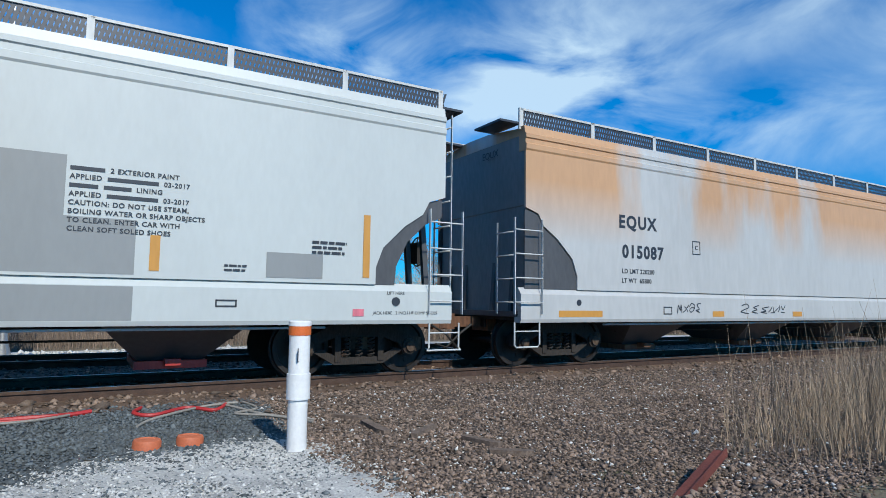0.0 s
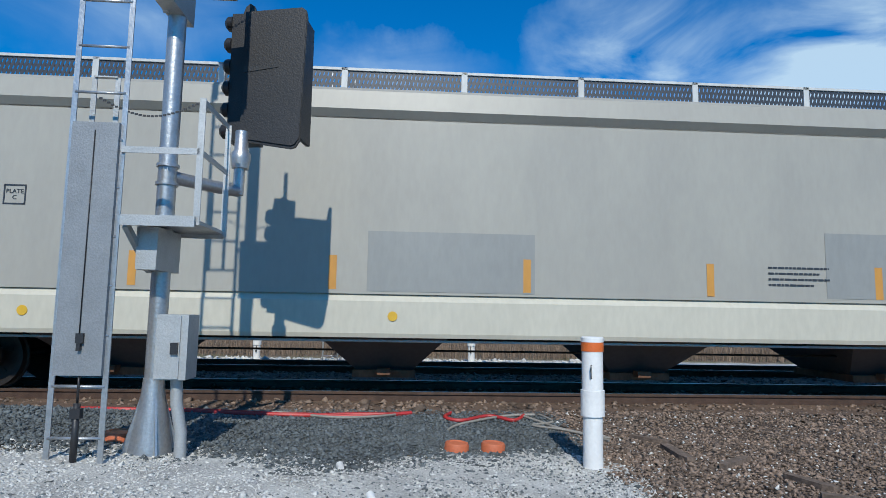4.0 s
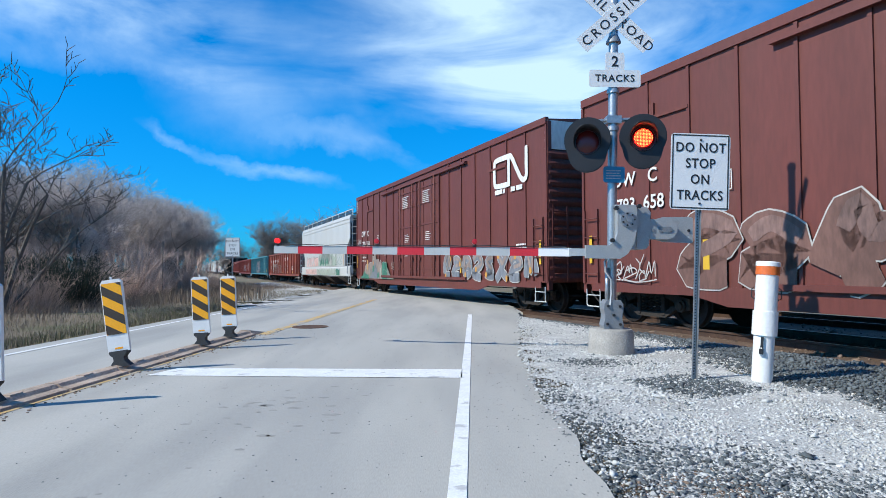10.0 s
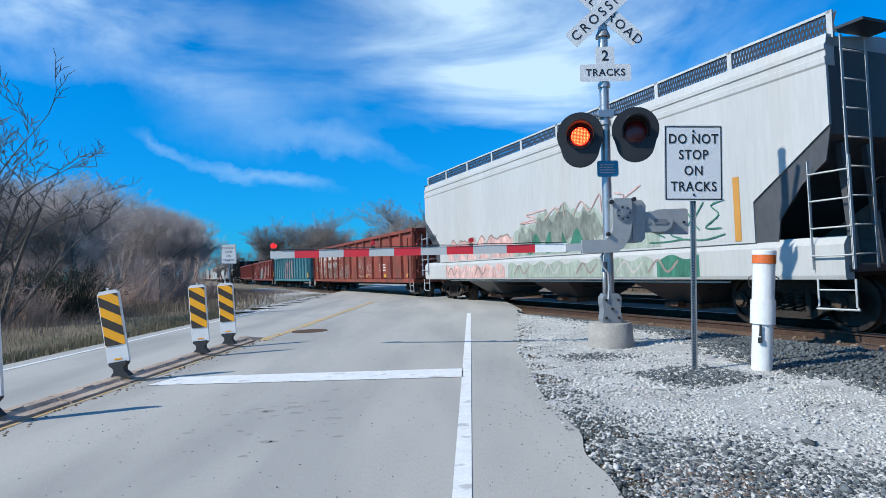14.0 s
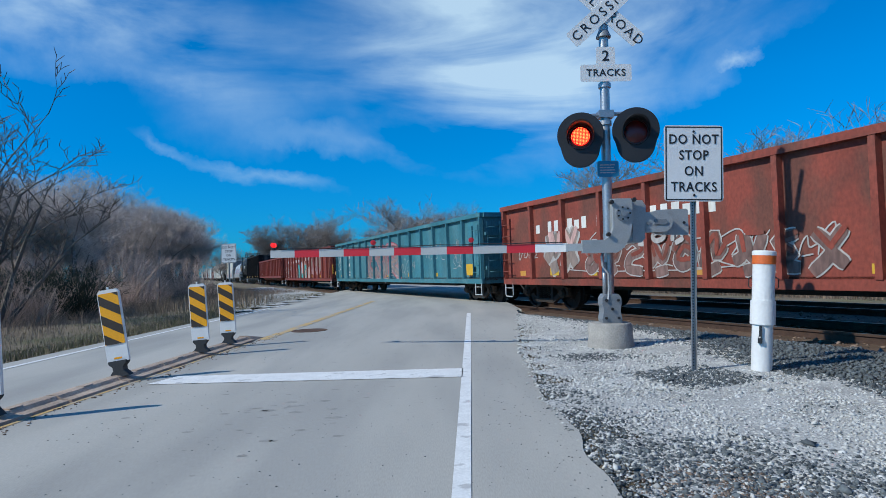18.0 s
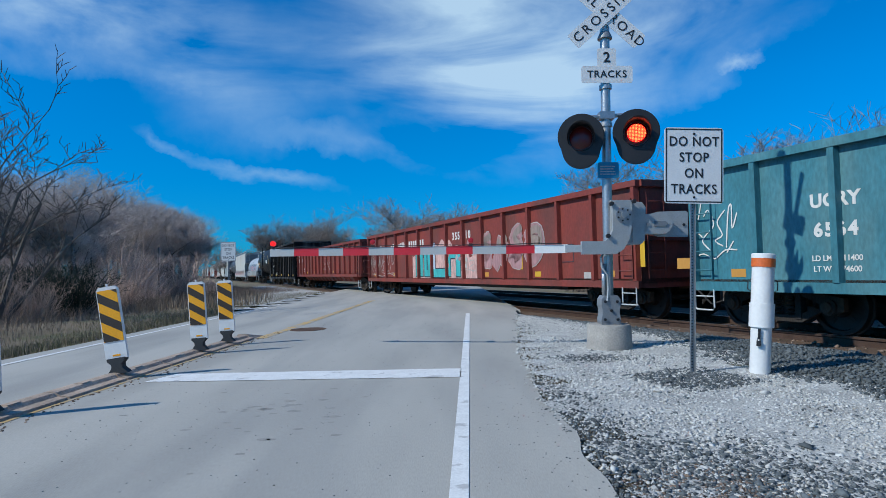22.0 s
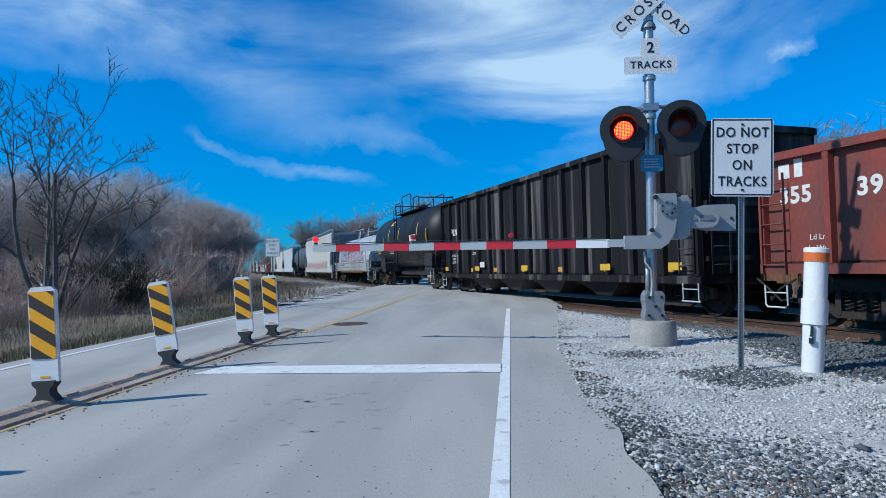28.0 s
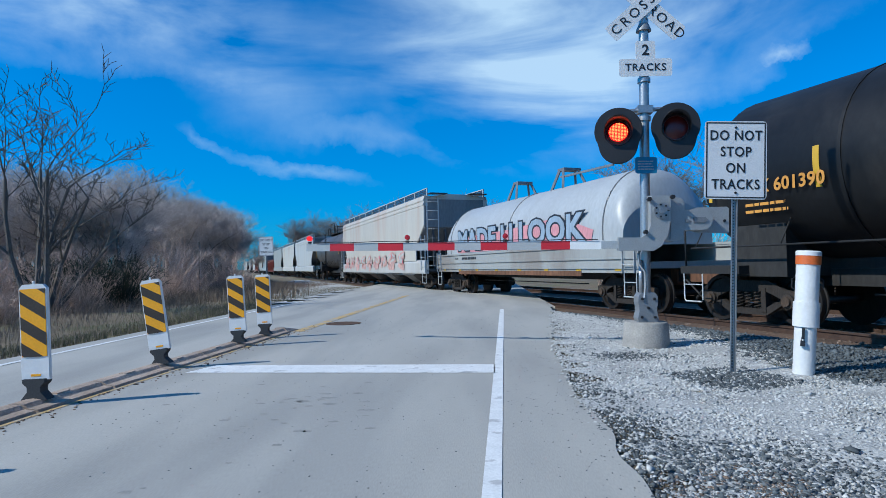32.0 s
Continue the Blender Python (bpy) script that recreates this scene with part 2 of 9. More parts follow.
# ---- mesh making ----
class Mesh:
    """Collects vertices and faces for one mesh."""

    def __init__(self):
        self.v, self.f, self.s = [], [], []

    def add(self, verts, faces, soft=False):
        k = len(self.v)
        self.v += [tuple(v) for v in verts]
        self.f += [tuple(i + k for i in f) for f in faces]
        self.s += [soft] * len(faces)
        return self

    def box(self, x0, x1, y0, y1, z0, z1, m=None):
        vs = [Vector((x, y, z)) for z in (z0, z1) for x, y in ((x0, y0), (x1, y0), (x1, y1), (x0, y1))]
        if m is not None:
            vs = [m @ v for v in vs]
        return self.add(vs, [(3, 2, 1, 0), (4, 5, 6, 7), (0, 1, 5, 4), (1, 2, 6, 5), (2, 3, 7, 6), (3, 0, 4, 7)])

    def bar(self, a, b, w, h=None, up=(0, 0, 1)):
        """A square bar from a to b, w wide and h deep."""
        a, b, h = Vector(a), Vector(b), h or w
        d = (b - a).normalized()
        u = Vector(up)
        if abs(d.dot(u)) > 0.98:
            u = Vector((1, 0, 0))
        s = d.cross(u).normalized()
        t = s.cross(d)
        vs = [e + s * i * w / 2 + t * j * h / 2 for e in (a, b) for i, j in ((-1, -1), (1, -1), (1, 1), (-1, 1))]
        return self.add(vs, [(3, 2, 1, 0), (4, 5, 6, 7), (0, 1, 5, 4), (1, 2, 6, 5), (2, 3, 7, 6), (3, 0, 4, 7)])

    def tube(self, pts, r, seg=8, r2=None, caps=True):
        """A round rod along a row of points."""
        pts = [Vector(p) for p in pts]
        k, n = len(self.v), len(pts)
        for i, p in enumerate(pts):
            d = (pts[min(i + 1, n - 1)] - pts[max(i - 1, 0)]).normalized()
            u = Vector((0, 0, 1)) if abs(d.z) < 0.9 else Vector((1, 0, 0))
            s = d.cross(u).normalized()
            t = s.cross(d)
            rr = r if r2 is None else r + (r2 - r) * i / max(1, n - 1)
            for j in range(seg):
                a = 2 * math.pi * j / seg
                self.v.append(tuple(p + s * rr * math.cos(a) + t * rr * math.sin(a)))
        for i in range(n - 1):
            for j in range(seg):
                j2 = (j + 1) % seg
                self.f.append((k + i * seg + j, k + i * seg + j2, k + (i + 1) * seg + j2, k + (i + 1) * seg + j))
                self.s.append(True)
        if caps:
            self.f += [tuple(k + j for j in reversed(range(seg))), tuple(k + (n - 1) * seg + j for j in range(seg))]
            self.s += [False, False]
        return self

    def lathe(self, o, axis, rings, seg=24):
        """Rings (distance along the axis, radius) round an axis."""
        return self._rings(Vector(o), Vector(axis).normalized(), rings, seg)

    def _rings(self, o, d, rings, seg):
        u = Vector((0, 0, 1)) if abs(d.z) < 0.9 else Vector((1, 0, 0))
        s = d.cross(u).normalized()
        t = s.cross(d)
        k = len(self.v)
        for h, r in rings:
            for j in range(seg):
                a = 2 * math.pi * j / seg
                self.v.append(tuple(o + d * h + s * r * math.cos(a) + t * r * math.sin(a)))
        for i in range(len(rings) - 1):
            flat = abs(rings[i][0] - rings[i + 1][0]) < 1e-6
            for j in range(seg):
                j2 = (j + 1) % seg
                self.f.append((k + i * seg + j, k + i * seg + j2, k + (i + 1) * seg + j2, k + (i + 1) * seg + j))
                self.s.append(not flat)
        for i, rev in ((0, True), (len(rings) - 1, False)):
            if rings[i][1] > 1e-4:
                ids = [k + i * seg + j for j in range(seg)]
                self.f.append(tuple(reversed(ids)) if rev else tuple(ids))
                self.s.append(False)
        return self

    def prism(self, poly, a, b, axis="y"):
        """A flat outline pushed through from a to b along an axis; the outline runs over the other two axes."""
        n = len(poly)

        def at(u, w, c):
            return {"y": (u, c, w), "x": (c, u, w), "z": (u, w, c)}[axis]
        vs = [at(u, w, a) for u, w in poly] + [at(u, w, b) for u, w in poly]
        fs = [tuple(range(n)), tuple(reversed(range(n, 2 * n)))]
        fs += [(i, i + n, (i + 1) % n + n, (i + 1) % n) for i in range(n)]
        return self.add(vs, fs)

    def data(self, name):
        me = bpy.data.meshes.new(name)
        me.from_pydata(self.v, [], self.f)
        me.polygons.foreach_set("use_smooth", self.s)
        bm = bmesh.new()
        bm.from_mesh(me)
        if len(bm.faces) < 60000:
            bmesh.ops.recalc_face_normals(bm, faces=bm.faces)
            if any(self.s):
                for e in bm.edges:
                    if len(e.link_faces) == 2 and e.calc_face_angle(0.0) > 0.7:
                        e.smooth = False
        bm.to_mesh(me)
        bm.free()
        me.update()
        return me


def part(name, mesh, material, parent=None, label="", place=None):
    ob = new(name, mesh.data(name) if isinstance(mesh, Mesh) else mesh)
    if material is not None and not ob.data.materials:
        ob.data.materials.append(material)
    if parent is not None:
        ob.parent = parent
    if place is not None:
        ob.matrix_basis = place
    if label:
        tagged(ob, label)
    return ob


def thing(name, label, category, place=None, group="", kind=""):
    ob = new(name)
    if place is not None:
        ob.matrix_basis = place
    return tagged(ob, label, category, group, kind)


def solid(name, mesh, material, label, category, group="", kind="", place=None):
    return tagged(part(name, mesh, material, None, "", place), label, category, group, kind)


FONT_MESHES = {}


def words(text, size, depth=0.002, spacing=1.0, bold=0.0, lines=1.0):
    """A mesh of lettering in the built-in font, centred, lying in the x-z plane and facing -y."""
    key = (text, size, depth, spacing, bold)
    if key in FONT_MESHES:
        return FONT_MESHES[key]
    cu = bpy.data.curves.new("lettering", "FONT")
    cu.body, cu.size, cu.extrude, cu.space_character, cu.offset = text, size, depth, spacing, bold
    cu.align_x, cu.align_y, cu.space_line, cu.resolution_u = "CENTER", "CENTER", lines, 3
    ob = bpy.data.objects.new("lettering", cu)
    me = bpy.data.meshes.new_from_object(ob)
    me.transform(Matrix.Rotation(radians(90), 4, "X"))
    bpy.data.objects.remove(ob)
    bpy.data.curves.remove(cu)
    FONT_MESHES[key] = me
    return me


def lettering(text, size, material, parent, x, y, z, bold=0.0, spacing=1.0, width=1.0, name="lettering", lines=1.0):
    me = words(text, size, 0.002, spacing, bold, lines).copy()
    if width != 1.0:
        me.transform(Matrix.Diagonal((width, 1, 1, 1)))
    me.materials.clear()
    return part(name, me, material, parent, "", Matrix.Translation((x, y, z)))


def bars(parent, material, x, y, z, rows, width, pitch, height, name="lettering"):
    """Writing too small to read, as rows of plain bars."""
    rnd, m = random.Random(int(x * 100 + z * 10) + rows), Mesh()
    for i in range(rows):
        u, end = x, x + width * rnd.uniform(0.7, 1.0)
        while u < end:
            w = height * rnd.uniform(1.2, 4.0)
            m.box(u, min(u + w, end), y - 0.003, y, z - i * pitch, z - i * pitch + height)
            u += w + height * 0.5
    return part(name, m, material, parent)

M_GROUND = shader("ground", (0.17, 0.135, 0.09), 0.95, vary=0.25, scale=0.6, grain=40, bump=0.5, second=(0.13, 0.14, 0.06), amount=0.6)
M_ROAD = shader("concrete_road", (0.40, 0.385, 0.345), 0.85, vary=0.085, scale=1.2, grain=140, bump=0.08, second=(0.30, 0.293, 0.27), amount=0.75, edges=(0.44, 0.6), stretch=(1.0, 0.16, 1.0))
M_WHITE_LINE = shader("road_paint", (0.72, 0.72, 0.70), 0.7, vary=0.08, scale=6, grain=50, second=(0.42, 0.41, 0.40), amount=0.8, edges=(0.6, 0.66))
M_YELLOW_LINE = shader("yellow_paint", (0.52, 0.35, 0.14), 0.75, vary=0.12, scale=5, grain=50, second=(0.37, 0.345, 0.30), amount=0.8, edges=(0.46, 0.60))
M_RAIL = shader("rail_steel", (0.085, 0.05, 0.035), 0.6, 0.4, vary=0.25, scale=8)
M_RAILTOP = shader("rail_head", (0.35, 0.34, 0.33), 0.3, 0.9, vary=0.1)
M_TIE = shader("tie_wood", (0.10, 0.062, 0.042), 0.9, vary=0.35, scale=2, grain=30, bump=0.6)

# ---- ground, one sheet to the horizon ----
def spread(lo, hi, step, far):
    a = list(np.arange(lo, hi + 1e-6, step))
    grow, d = [], step
    v = hi
    while v < far:
        d *= 1.35
        v += d
        grow.append(v)
    left, d, v = [], step, lo
    while v > -far:
        d *= 1.35
        v -= d
        left.append(v)
    return left[::-1] + a + grow


def build_ground():
    xs, ys = spread(-14, 26, 0.5, 2500), spread(-14, 34, 0.5, 2500)
    m = Mesh()
    m.v = [(x, y, terrain(x, y) - (0.03 if -8 < x < 3 else 0.0)) for y in ys for x in xs]
    w = len(xs)
    m.f = [(j * w + i, j * w + i + 1, (j + 1) * w + i + 1, (j + 1) * w + i) for j in range(len(ys) - 1) for i in range(w - 1)]
    m.s = [True] * len(m.f)
    return solid("ground", m, M_GROUND, "rough ground of dry grass and dirt", "ground", kind="structure")


build_ground()


def strip(left, right, ys, z):
    m = Mesh()
    m.v = [(f(y), y, z) for y in ys for f in (left, right)]
    m.f = [(2 * i, 2 * i + 1, 2 * i + 3, 2 * i + 2) for i in range(len(ys) - 1)]
    m.s = [False] * len(m.f)
    return m


def gravel_edge(y):
    return 0.85 + 0.012 * (y - 3) + 1.0 * smooth(5.5, 18.5, y) + 0.025 * math.sin(3.1 * y) + 0.018 * math.sin(7.7 * y + 1)


solid("road", strip(lambda y: -6.45, gravel_edge, list(np.arange(-12, 22.2, 0.1)) + list(np.arange(22.2, 120, 4)), 0.0), M_ROAD, "worn grey concrete two-lane road", "road", kind="structure")
solid("edge_line", strip(lambda y: road_r(y) - 0.05, lambda y: road_r(y) + 0.05, list(np.arange(-8, 16, 0.4)), 0.005), M_WHITE_LINE, "white painted road edge line", "road marking", kind="structure")
solid("stop_line", Mesh().add([(-3.3, 6.72, 0.005), (0.163, 6.5, 0.005), (0.185, 7.05, 0.005), (-3.15, 7.22, 0.005)], [(0, 1, 2, 3)]), M_WHITE_LINE, "white painted stop line", "road marking", kind="structure")
solid("far_edge_line", strip(lambda y: -6.1, lambda y: -6.0, list(np.arange(-8, 24, 0.4)), 0.005), M_WHITE_LINE, "white painted edge line of the far lane", "road marking", kind="structure")
solid("centre_line", strip(lambda y: -3.40 + 0.042 * (y - 10.5), lambda y: -3.20 + 0.042 * (y - 10.5), list(np.arange(10.9, 24, 0.4)), 0.005), M_YELLOW_LINE, "faded yellow centre line", "road marking", kind="structure")


# ---- train materials ----
def paint(name, color, **k):
    o = dict(rough=0.45, vary=0.05, scale=0.9, grain=14, bump=0.04, stretch=(1, 1, 0.35))
    o.update(k)
    return shader(name, color, **o)


M_PALE_GREY = paint("light_grey_paint", (0.48, 0.51, 0.50), second=(0.44, 0.465, 0.46), amount=0.3, vary=0.025)
M_RUSTWASH = paint("rust_washed_paint", (0.44, 0.445, 0.44), second=(0.52, 0.27, 0.11), amount=0.85, edges=(0.40, 0.50), stretch=(0.62, 1, 0.16), fade=(2.35, 3.5))
M_H3 = paint("beige_grey_paint", (0.345, 0.333, 0.295), second=(0.30, 0.29, 0.262), amount=0.5, vary=0.03)
M_H3_SILL = paint("cream_sill_paint", (0.50, 0.475, 0.395))
M_WHITE_CAR = paint("white_car_paint", (0.47, 0.47, 0.455), second=(0.40, 0.36, 0.29), amount=0.35, edges=(0.52, 0.7), stretch=(1.3, 1, 0.15))
M_CREAM_CAR = paint("cream_car_paint", (0.52, 0.49, 0.43), second=(0.45, 0.22, 0.13), amount=0.5, edges=(0.52, 0.68), stretch=(1.3, 1, 0.12), fade=(1.8, 4.2))
M_PATCH = paint("grey_patch_paint", (0.24, 0.25, 0.25), vary=0.03)
M_H3_PATCH = paint("warm_grey_patch_paint", (0.255, 0.26, 0.25))
M_PATCH_LIGHT = paint("pale_patch_paint", (0.31, 0.335, 0.34))
M_DARK = paint("dark_grey", (0.07, 0.07, 0.074), vary=0.12)
M_END_GREY = paint("mid_grey", (0.20, 0.205, 0.21), vary=0.1)
M_GRATE = paint("grating_steel", (0.05, 0.055, 0.065), vary=0.1, metal=0.3)
M_RAILWHITE = paint("handrail_paint", (0.50, 0.51, 0.50), vary=0.1)
M_BLACK = paint("underframe_black", (0.018, 0.017, 0.016), rough=0.75, vary=0.3, bump=0.2)
# truck and wheel colours are darkened to hold the shade beneath the cars
M_TRUCK = paint("shaded_truck_brown", (0.03, 0.024, 0.02), rough=0.9, vary=0.35, grain=40, bump=0.3, second=(0.10, 0.06, 0.035), amount=0.7)
M_WHEEL = paint("shaded_wheel_steel", (0.035, 0.03, 0.027), rough=0.55, metal=0.6, vary=0.2)
M_TREAD = paint("wheel_tread", (0.30, 0.29, 0.28), rough=0.3, metal=0.9)
M_BOX = paint("boxcar_red", (0.125, 0.031, 0.023), rough=0.6, vary=0.1, second=(0.11, 0.035, 0.025), amount=0.6, edges=(0.5, 0.66), stretch=(1, 1, 0.2))
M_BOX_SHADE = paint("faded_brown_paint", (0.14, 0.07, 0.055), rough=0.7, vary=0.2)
M_BROWN_SPRAY = paint("brown_spray_paint", (0.17, 0.10, 0.085), rough=0.7, vary=0.3)
M_CRIMSON = paint("crimson_paint", (0.34, 0.03, 0.05), vary=0.2)
M_BOX_END = paint("boxcar_end_red", (0.13, 0.035, 0.026), rough=0.7, vary=0.15)
M_BEAM = paint("flatcar_red", (0.20, 0.032, 0.022), rough=0.55, vary=0.15, second=(0.12, 0.03, 0.025), amount=0.6)
M_GON_RED = paint("gondola_red", (0.215, 0.036, 0.024), rough=0.65, vary=0.16, scale=1.4, grain=22, second=(0.12, 0.04, 0.03), amount=0.75, edges=(0.47, 0.62), stretch=(0.9, 1, 0.4), bump=0.08)
M_GON_RUST = paint("gondola_rust_red", (0.23, 0.046, 0.028), rough=0.75, vary=0.2, scale=1.6, grain=22, second=(0.115, 0.045, 0.03), amount=0.8, edges=(0.46, 0.6), stretch=(0.9, 1, 0.55), bump=0.1)
M_GON_BLUE = paint("gondola_teal", (0.038, 0.165, 0.205), rough=0.6, vary=0.18, scale=1.6, grain=22, second=(0.085, 0.20, 0.22), amount=0.7, edges=(0.47, 0.62), stretch=(0.9, 1, 0.35), bump=0.08)
M_INNER = paint("gondola_inside", (0.055, 0.032, 0.025), rough=0.9, vary=0.25)
# the pale second colour paints the sheen of black sides seen aslant
M_BLACK_CAR = paint("black_car_painted_sheen", (0.010, 0.010, 0.011), rough=0.75, vary=0.3, second=(0.17, 0.155, 0.14), amount=0.6, edges=(0.52, 0.66), stretch=(3.2, 1, 0.14), spec=0.2)
M_TANK = paint("black_tank_paint", (0.010, 0.0105, 0.0115), rough=0.5, vary=0.2, second=(0.03, 0.028, 0.026), amount=0.5, stretch=(1, 1, 0.5), spec=0.3)
M_SILVER = paint("silver_hood_paint", (0.40, 0.42, 0.43), rough=0.4, vary=0.07, second=(0.33, 0.33, 0.33), amount=0.4, edges=(0.52, 0.7))
M_FLAT_GREY = paint("grey_deck_paint", (0.34, 0.35, 0.34), second=(0.2, 0.16, 0.13), amount=0.6)
M_YELLOW = paint("reflector_yellow", (0.60, 0.36, 0.03), vary=0.06)
M_ORANGE = paint("reflector_orange", (0.52, 0.25, 0.05), vary=0.06)
M_TEXT = paint("black_lettering", (0.03, 0.035, 0.045), vary=0.1)
M_TEXT_W = paint("white_lettering", (0.66, 0.64, 0.60), vary=0.1)
M_TEXT_O = paint("orange_lettering", (0.62, 0.28, 0.05), vary=0.1)
M_PINK = paint("pink_paint", (0.62, 0.16, 0.20), vary=0.15)
M_SALMON = paint("salmon_paint", (0.60, 0.27, 0.29), vary=0.12)
M_PALE_BLUE = paint("pale_blue_paint", (0.29, 0.37, 0.45), vary=0.12, scale=3)
M_ROSE = paint("pale_rose_paint", (0.58, 0.36, 0.32), vary=0.25, scale=4)
M_TURQ = paint("turquoise_paint", (0.06, 0.40, 0.40), vary=0.15, scale=3)
M_LILAC = paint("lilac_paint", (0.40, 0.33, 0.58), vary=0.12, scale=3)
M_OCHRE = paint("ochre_paint", (0.50, 0.29, 0.07), vary=0.15)
M_GREEN = paint("green_paint", (0.045, 0.165, 0.11), vary=0.25, scale=3)
M_MUDDY = paint("grey_green_paint", (0.19, 0.205, 0.17), vary=0.3, scale=3)
M_SAGE = paint("sage_paint", (0.30, 0.34, 0.28), vary=0.2, scale=3)
M_SLATE = paint("slate_paint", (0.17, 0.18, 0.20), vary=0.2, scale=3)
M_GREY_PINK = paint("grey_pink_paint", (0.36, 0.20, 0.20), vary=0.2)
M_PALE = paint("pale_grey_paint", (0.42, 0.395, 0.37), vary=0.15, scale=3)
M_BROWNGREY = paint("brown_grey_paint", (0.26, 0.20, 0.17), vary=0.2, scale=3)
M_BLUEGREY = paint("blue_grey_paint", (0.42, 0.50, 0.60), vary=0.12, scale=3)
M_REDPAINT = paint("red_outlet_paint", (0.42, 0.04, 0.03), vary=0.2)
M_RUSTBROWN = paint("rust_brown", (0.14, 0.065, 0.035), vary=0.3, rough=0.85)

SHARED = {}


def shared(key, make):
    if key not in SHARED:
        SHARED[key] = make()
    return SHARED[key]


WHEEL_R = 0.457
ROLLING = []                       # wheelsets with the car's place, keyed in motions()


def truck(car, x, q, roll):
    """A two-axle freight truck under a car."""
    bol = shared("bolster", lambda: Mesh().box(-0.2, 0.2, -0.95, 0.95, 0.42, 0.72).box(-0.32, 0.32, -0.2, 0.2, 0.66, 0.86).data("truck"))
    tr = part("truck", bol, M_TRUCK, car, "", Matrix.Translation((x, 0, 0)))

    def frame_mesh():
        m = Mesh()
        top = [(-1.12, 0.40), (-1.12, 0.60), (-0.80, 0.66), (-0.48, 0.82), (0.48, 0.82), (0.80, 0.66), (1.12, 0.60), (1.12, 0.40), (1.0, 0.36), (0.78, 0.36),
               (0.72, 0.50), (0.42, 0.62), (-0.42, 0.62), (-0.72, 0.50), (-0.78, 0.36), (-1.0, 0.36)]
        m.prism(top, -0.055, 0.055)
        m.prism([(-0.78, 0.40), (-0.62, 0.44), (-0.36, 0.30), (0.36, 0.30), (0.62, 0.44), (0.78, 0.40), (0.42, 0.19), (-0.42, 0.19)], -0.055, 0.055)
        m.box(-0.42, -0.32, -0.07, 0.07, 0.24, 0.68).box(0.32, 0.42, -0.07, 0.07, 0.24, 0.68)
        return m.data("side_frame")
    fr = shared("side_frame", frame_mesh)

    def spring_mesh():
        m = Mesh()
        m.tube([(0.055 * math.cos(a * 0.785), 0.055 * math.sin(a * 0.785), 0.30 + 0.34 * a / 44) for a in range(45)], 0.014, 5)
        return m.data("spring")
    spr = shared("spring", spring_mesh)
    cap = shared("bearing_cap", lambda: Mesh().lathe((0, 0, 0), (0, -1, 0), [(0, 0.13), (0.05, 0.13), (0.06, 0.09), (0.10, 0.085)], 14).data("bearing_cap"))
    for s in (-1, 1):
        f = part("side_frame", fr, M_TRUCK, tr, "", Matrix.Translation((0, s * 1.0, 0)))
        for dx in (-0.21, 0.0, 0.21):
            part("spring", spr, M_TRUCK, tr, "", Matrix.Translation((dx, s * 1.03, 0)))
        for dx in (-0.89, 0.89):
            part("bearing_cap", cap, M_TRUCK, tr, "", Matrix.Translation((dx, s * 1.05, WHEEL_R)) @ Matrix.Rotation(0 if s < 0 else math.pi, 4, "Z"))

    def wheel_mesh():
        m = Mesh()
        for s in (-1, 1):
            m.lathe((0, s * 0.72, 0), (0, s, 0), [(-0.03, 0.0), (-0.03, 0.49), (0.0, 0.485), (0.005, WHEEL_R), (0.10, WHEEL_R - 0.006), (0.10, 0.385), (0.045, 0.37), (0.04, 0.17), (0.12, 0.14), (0.12, 0.0)], 28)
        m.tube([(0, -1.0, 0), (0, 1.0, 0)], 0.075, 10)
        for a in range(5):
            m.box(0.22, 0.30, -0.775, -0.765, -0.03, 0.03, Matrix.Rotation(a * 1.2566, 4, "Y"))
        return m.data("wheelset")
    for dx in (-0.89, 0.89):
        w = part("wheelset", shared("wheelset", wheel_mesh), M_WHEEL, tr, "", Matrix.Translation((dx, 0, WHEEL_R)))
        if roll:
            ROLLING.append((w, dx, q))
    return tr


def ladder(car, x0, x1, y, z0, z1, rungs, mat=None, name="ladder", depth="x"):
    m = Mesh()
    for x in (x0, x1):
        a, b = ((x, y, z0), (x, y, z1)) if depth == "x" else ((y, x, z0), (y, x, z1))
        m.bar(a, b, 0.05, 0.012)
    for i in range(rungs):
        z = z0 + (z1 - z0) * (i + 0.5) / rungs
        a, b = ((x0, y - 0.02, z), (x1, y - 0.02, z)) if depth == "x" else ((y - 0.02, x0, z), (y - 0.02, x1, z))
        m.tube([a, b], 0.014, 6)
    return part(name, m, mat or M_RAILWHITE, car)


def stirrup(car, x0, x1, y, z0, z1):
    m = Mesh().tube([(x0, y, z1), (x0, y, z0 + 0.04), (x0 + 0.04, y, z0), (x1 - 0.04, y, z0), (x1, y, z0 + 0.04), (x1, y, z1)], 0.016, 6)
    m.tube([(x0, y, (z0 + z1) / 2 + 0.06), (x1, y, (z0 + z1) / 2 + 0.06)], 0.012, 6)
    return part("stirrup_step", m, M_RAILWHITE, car)


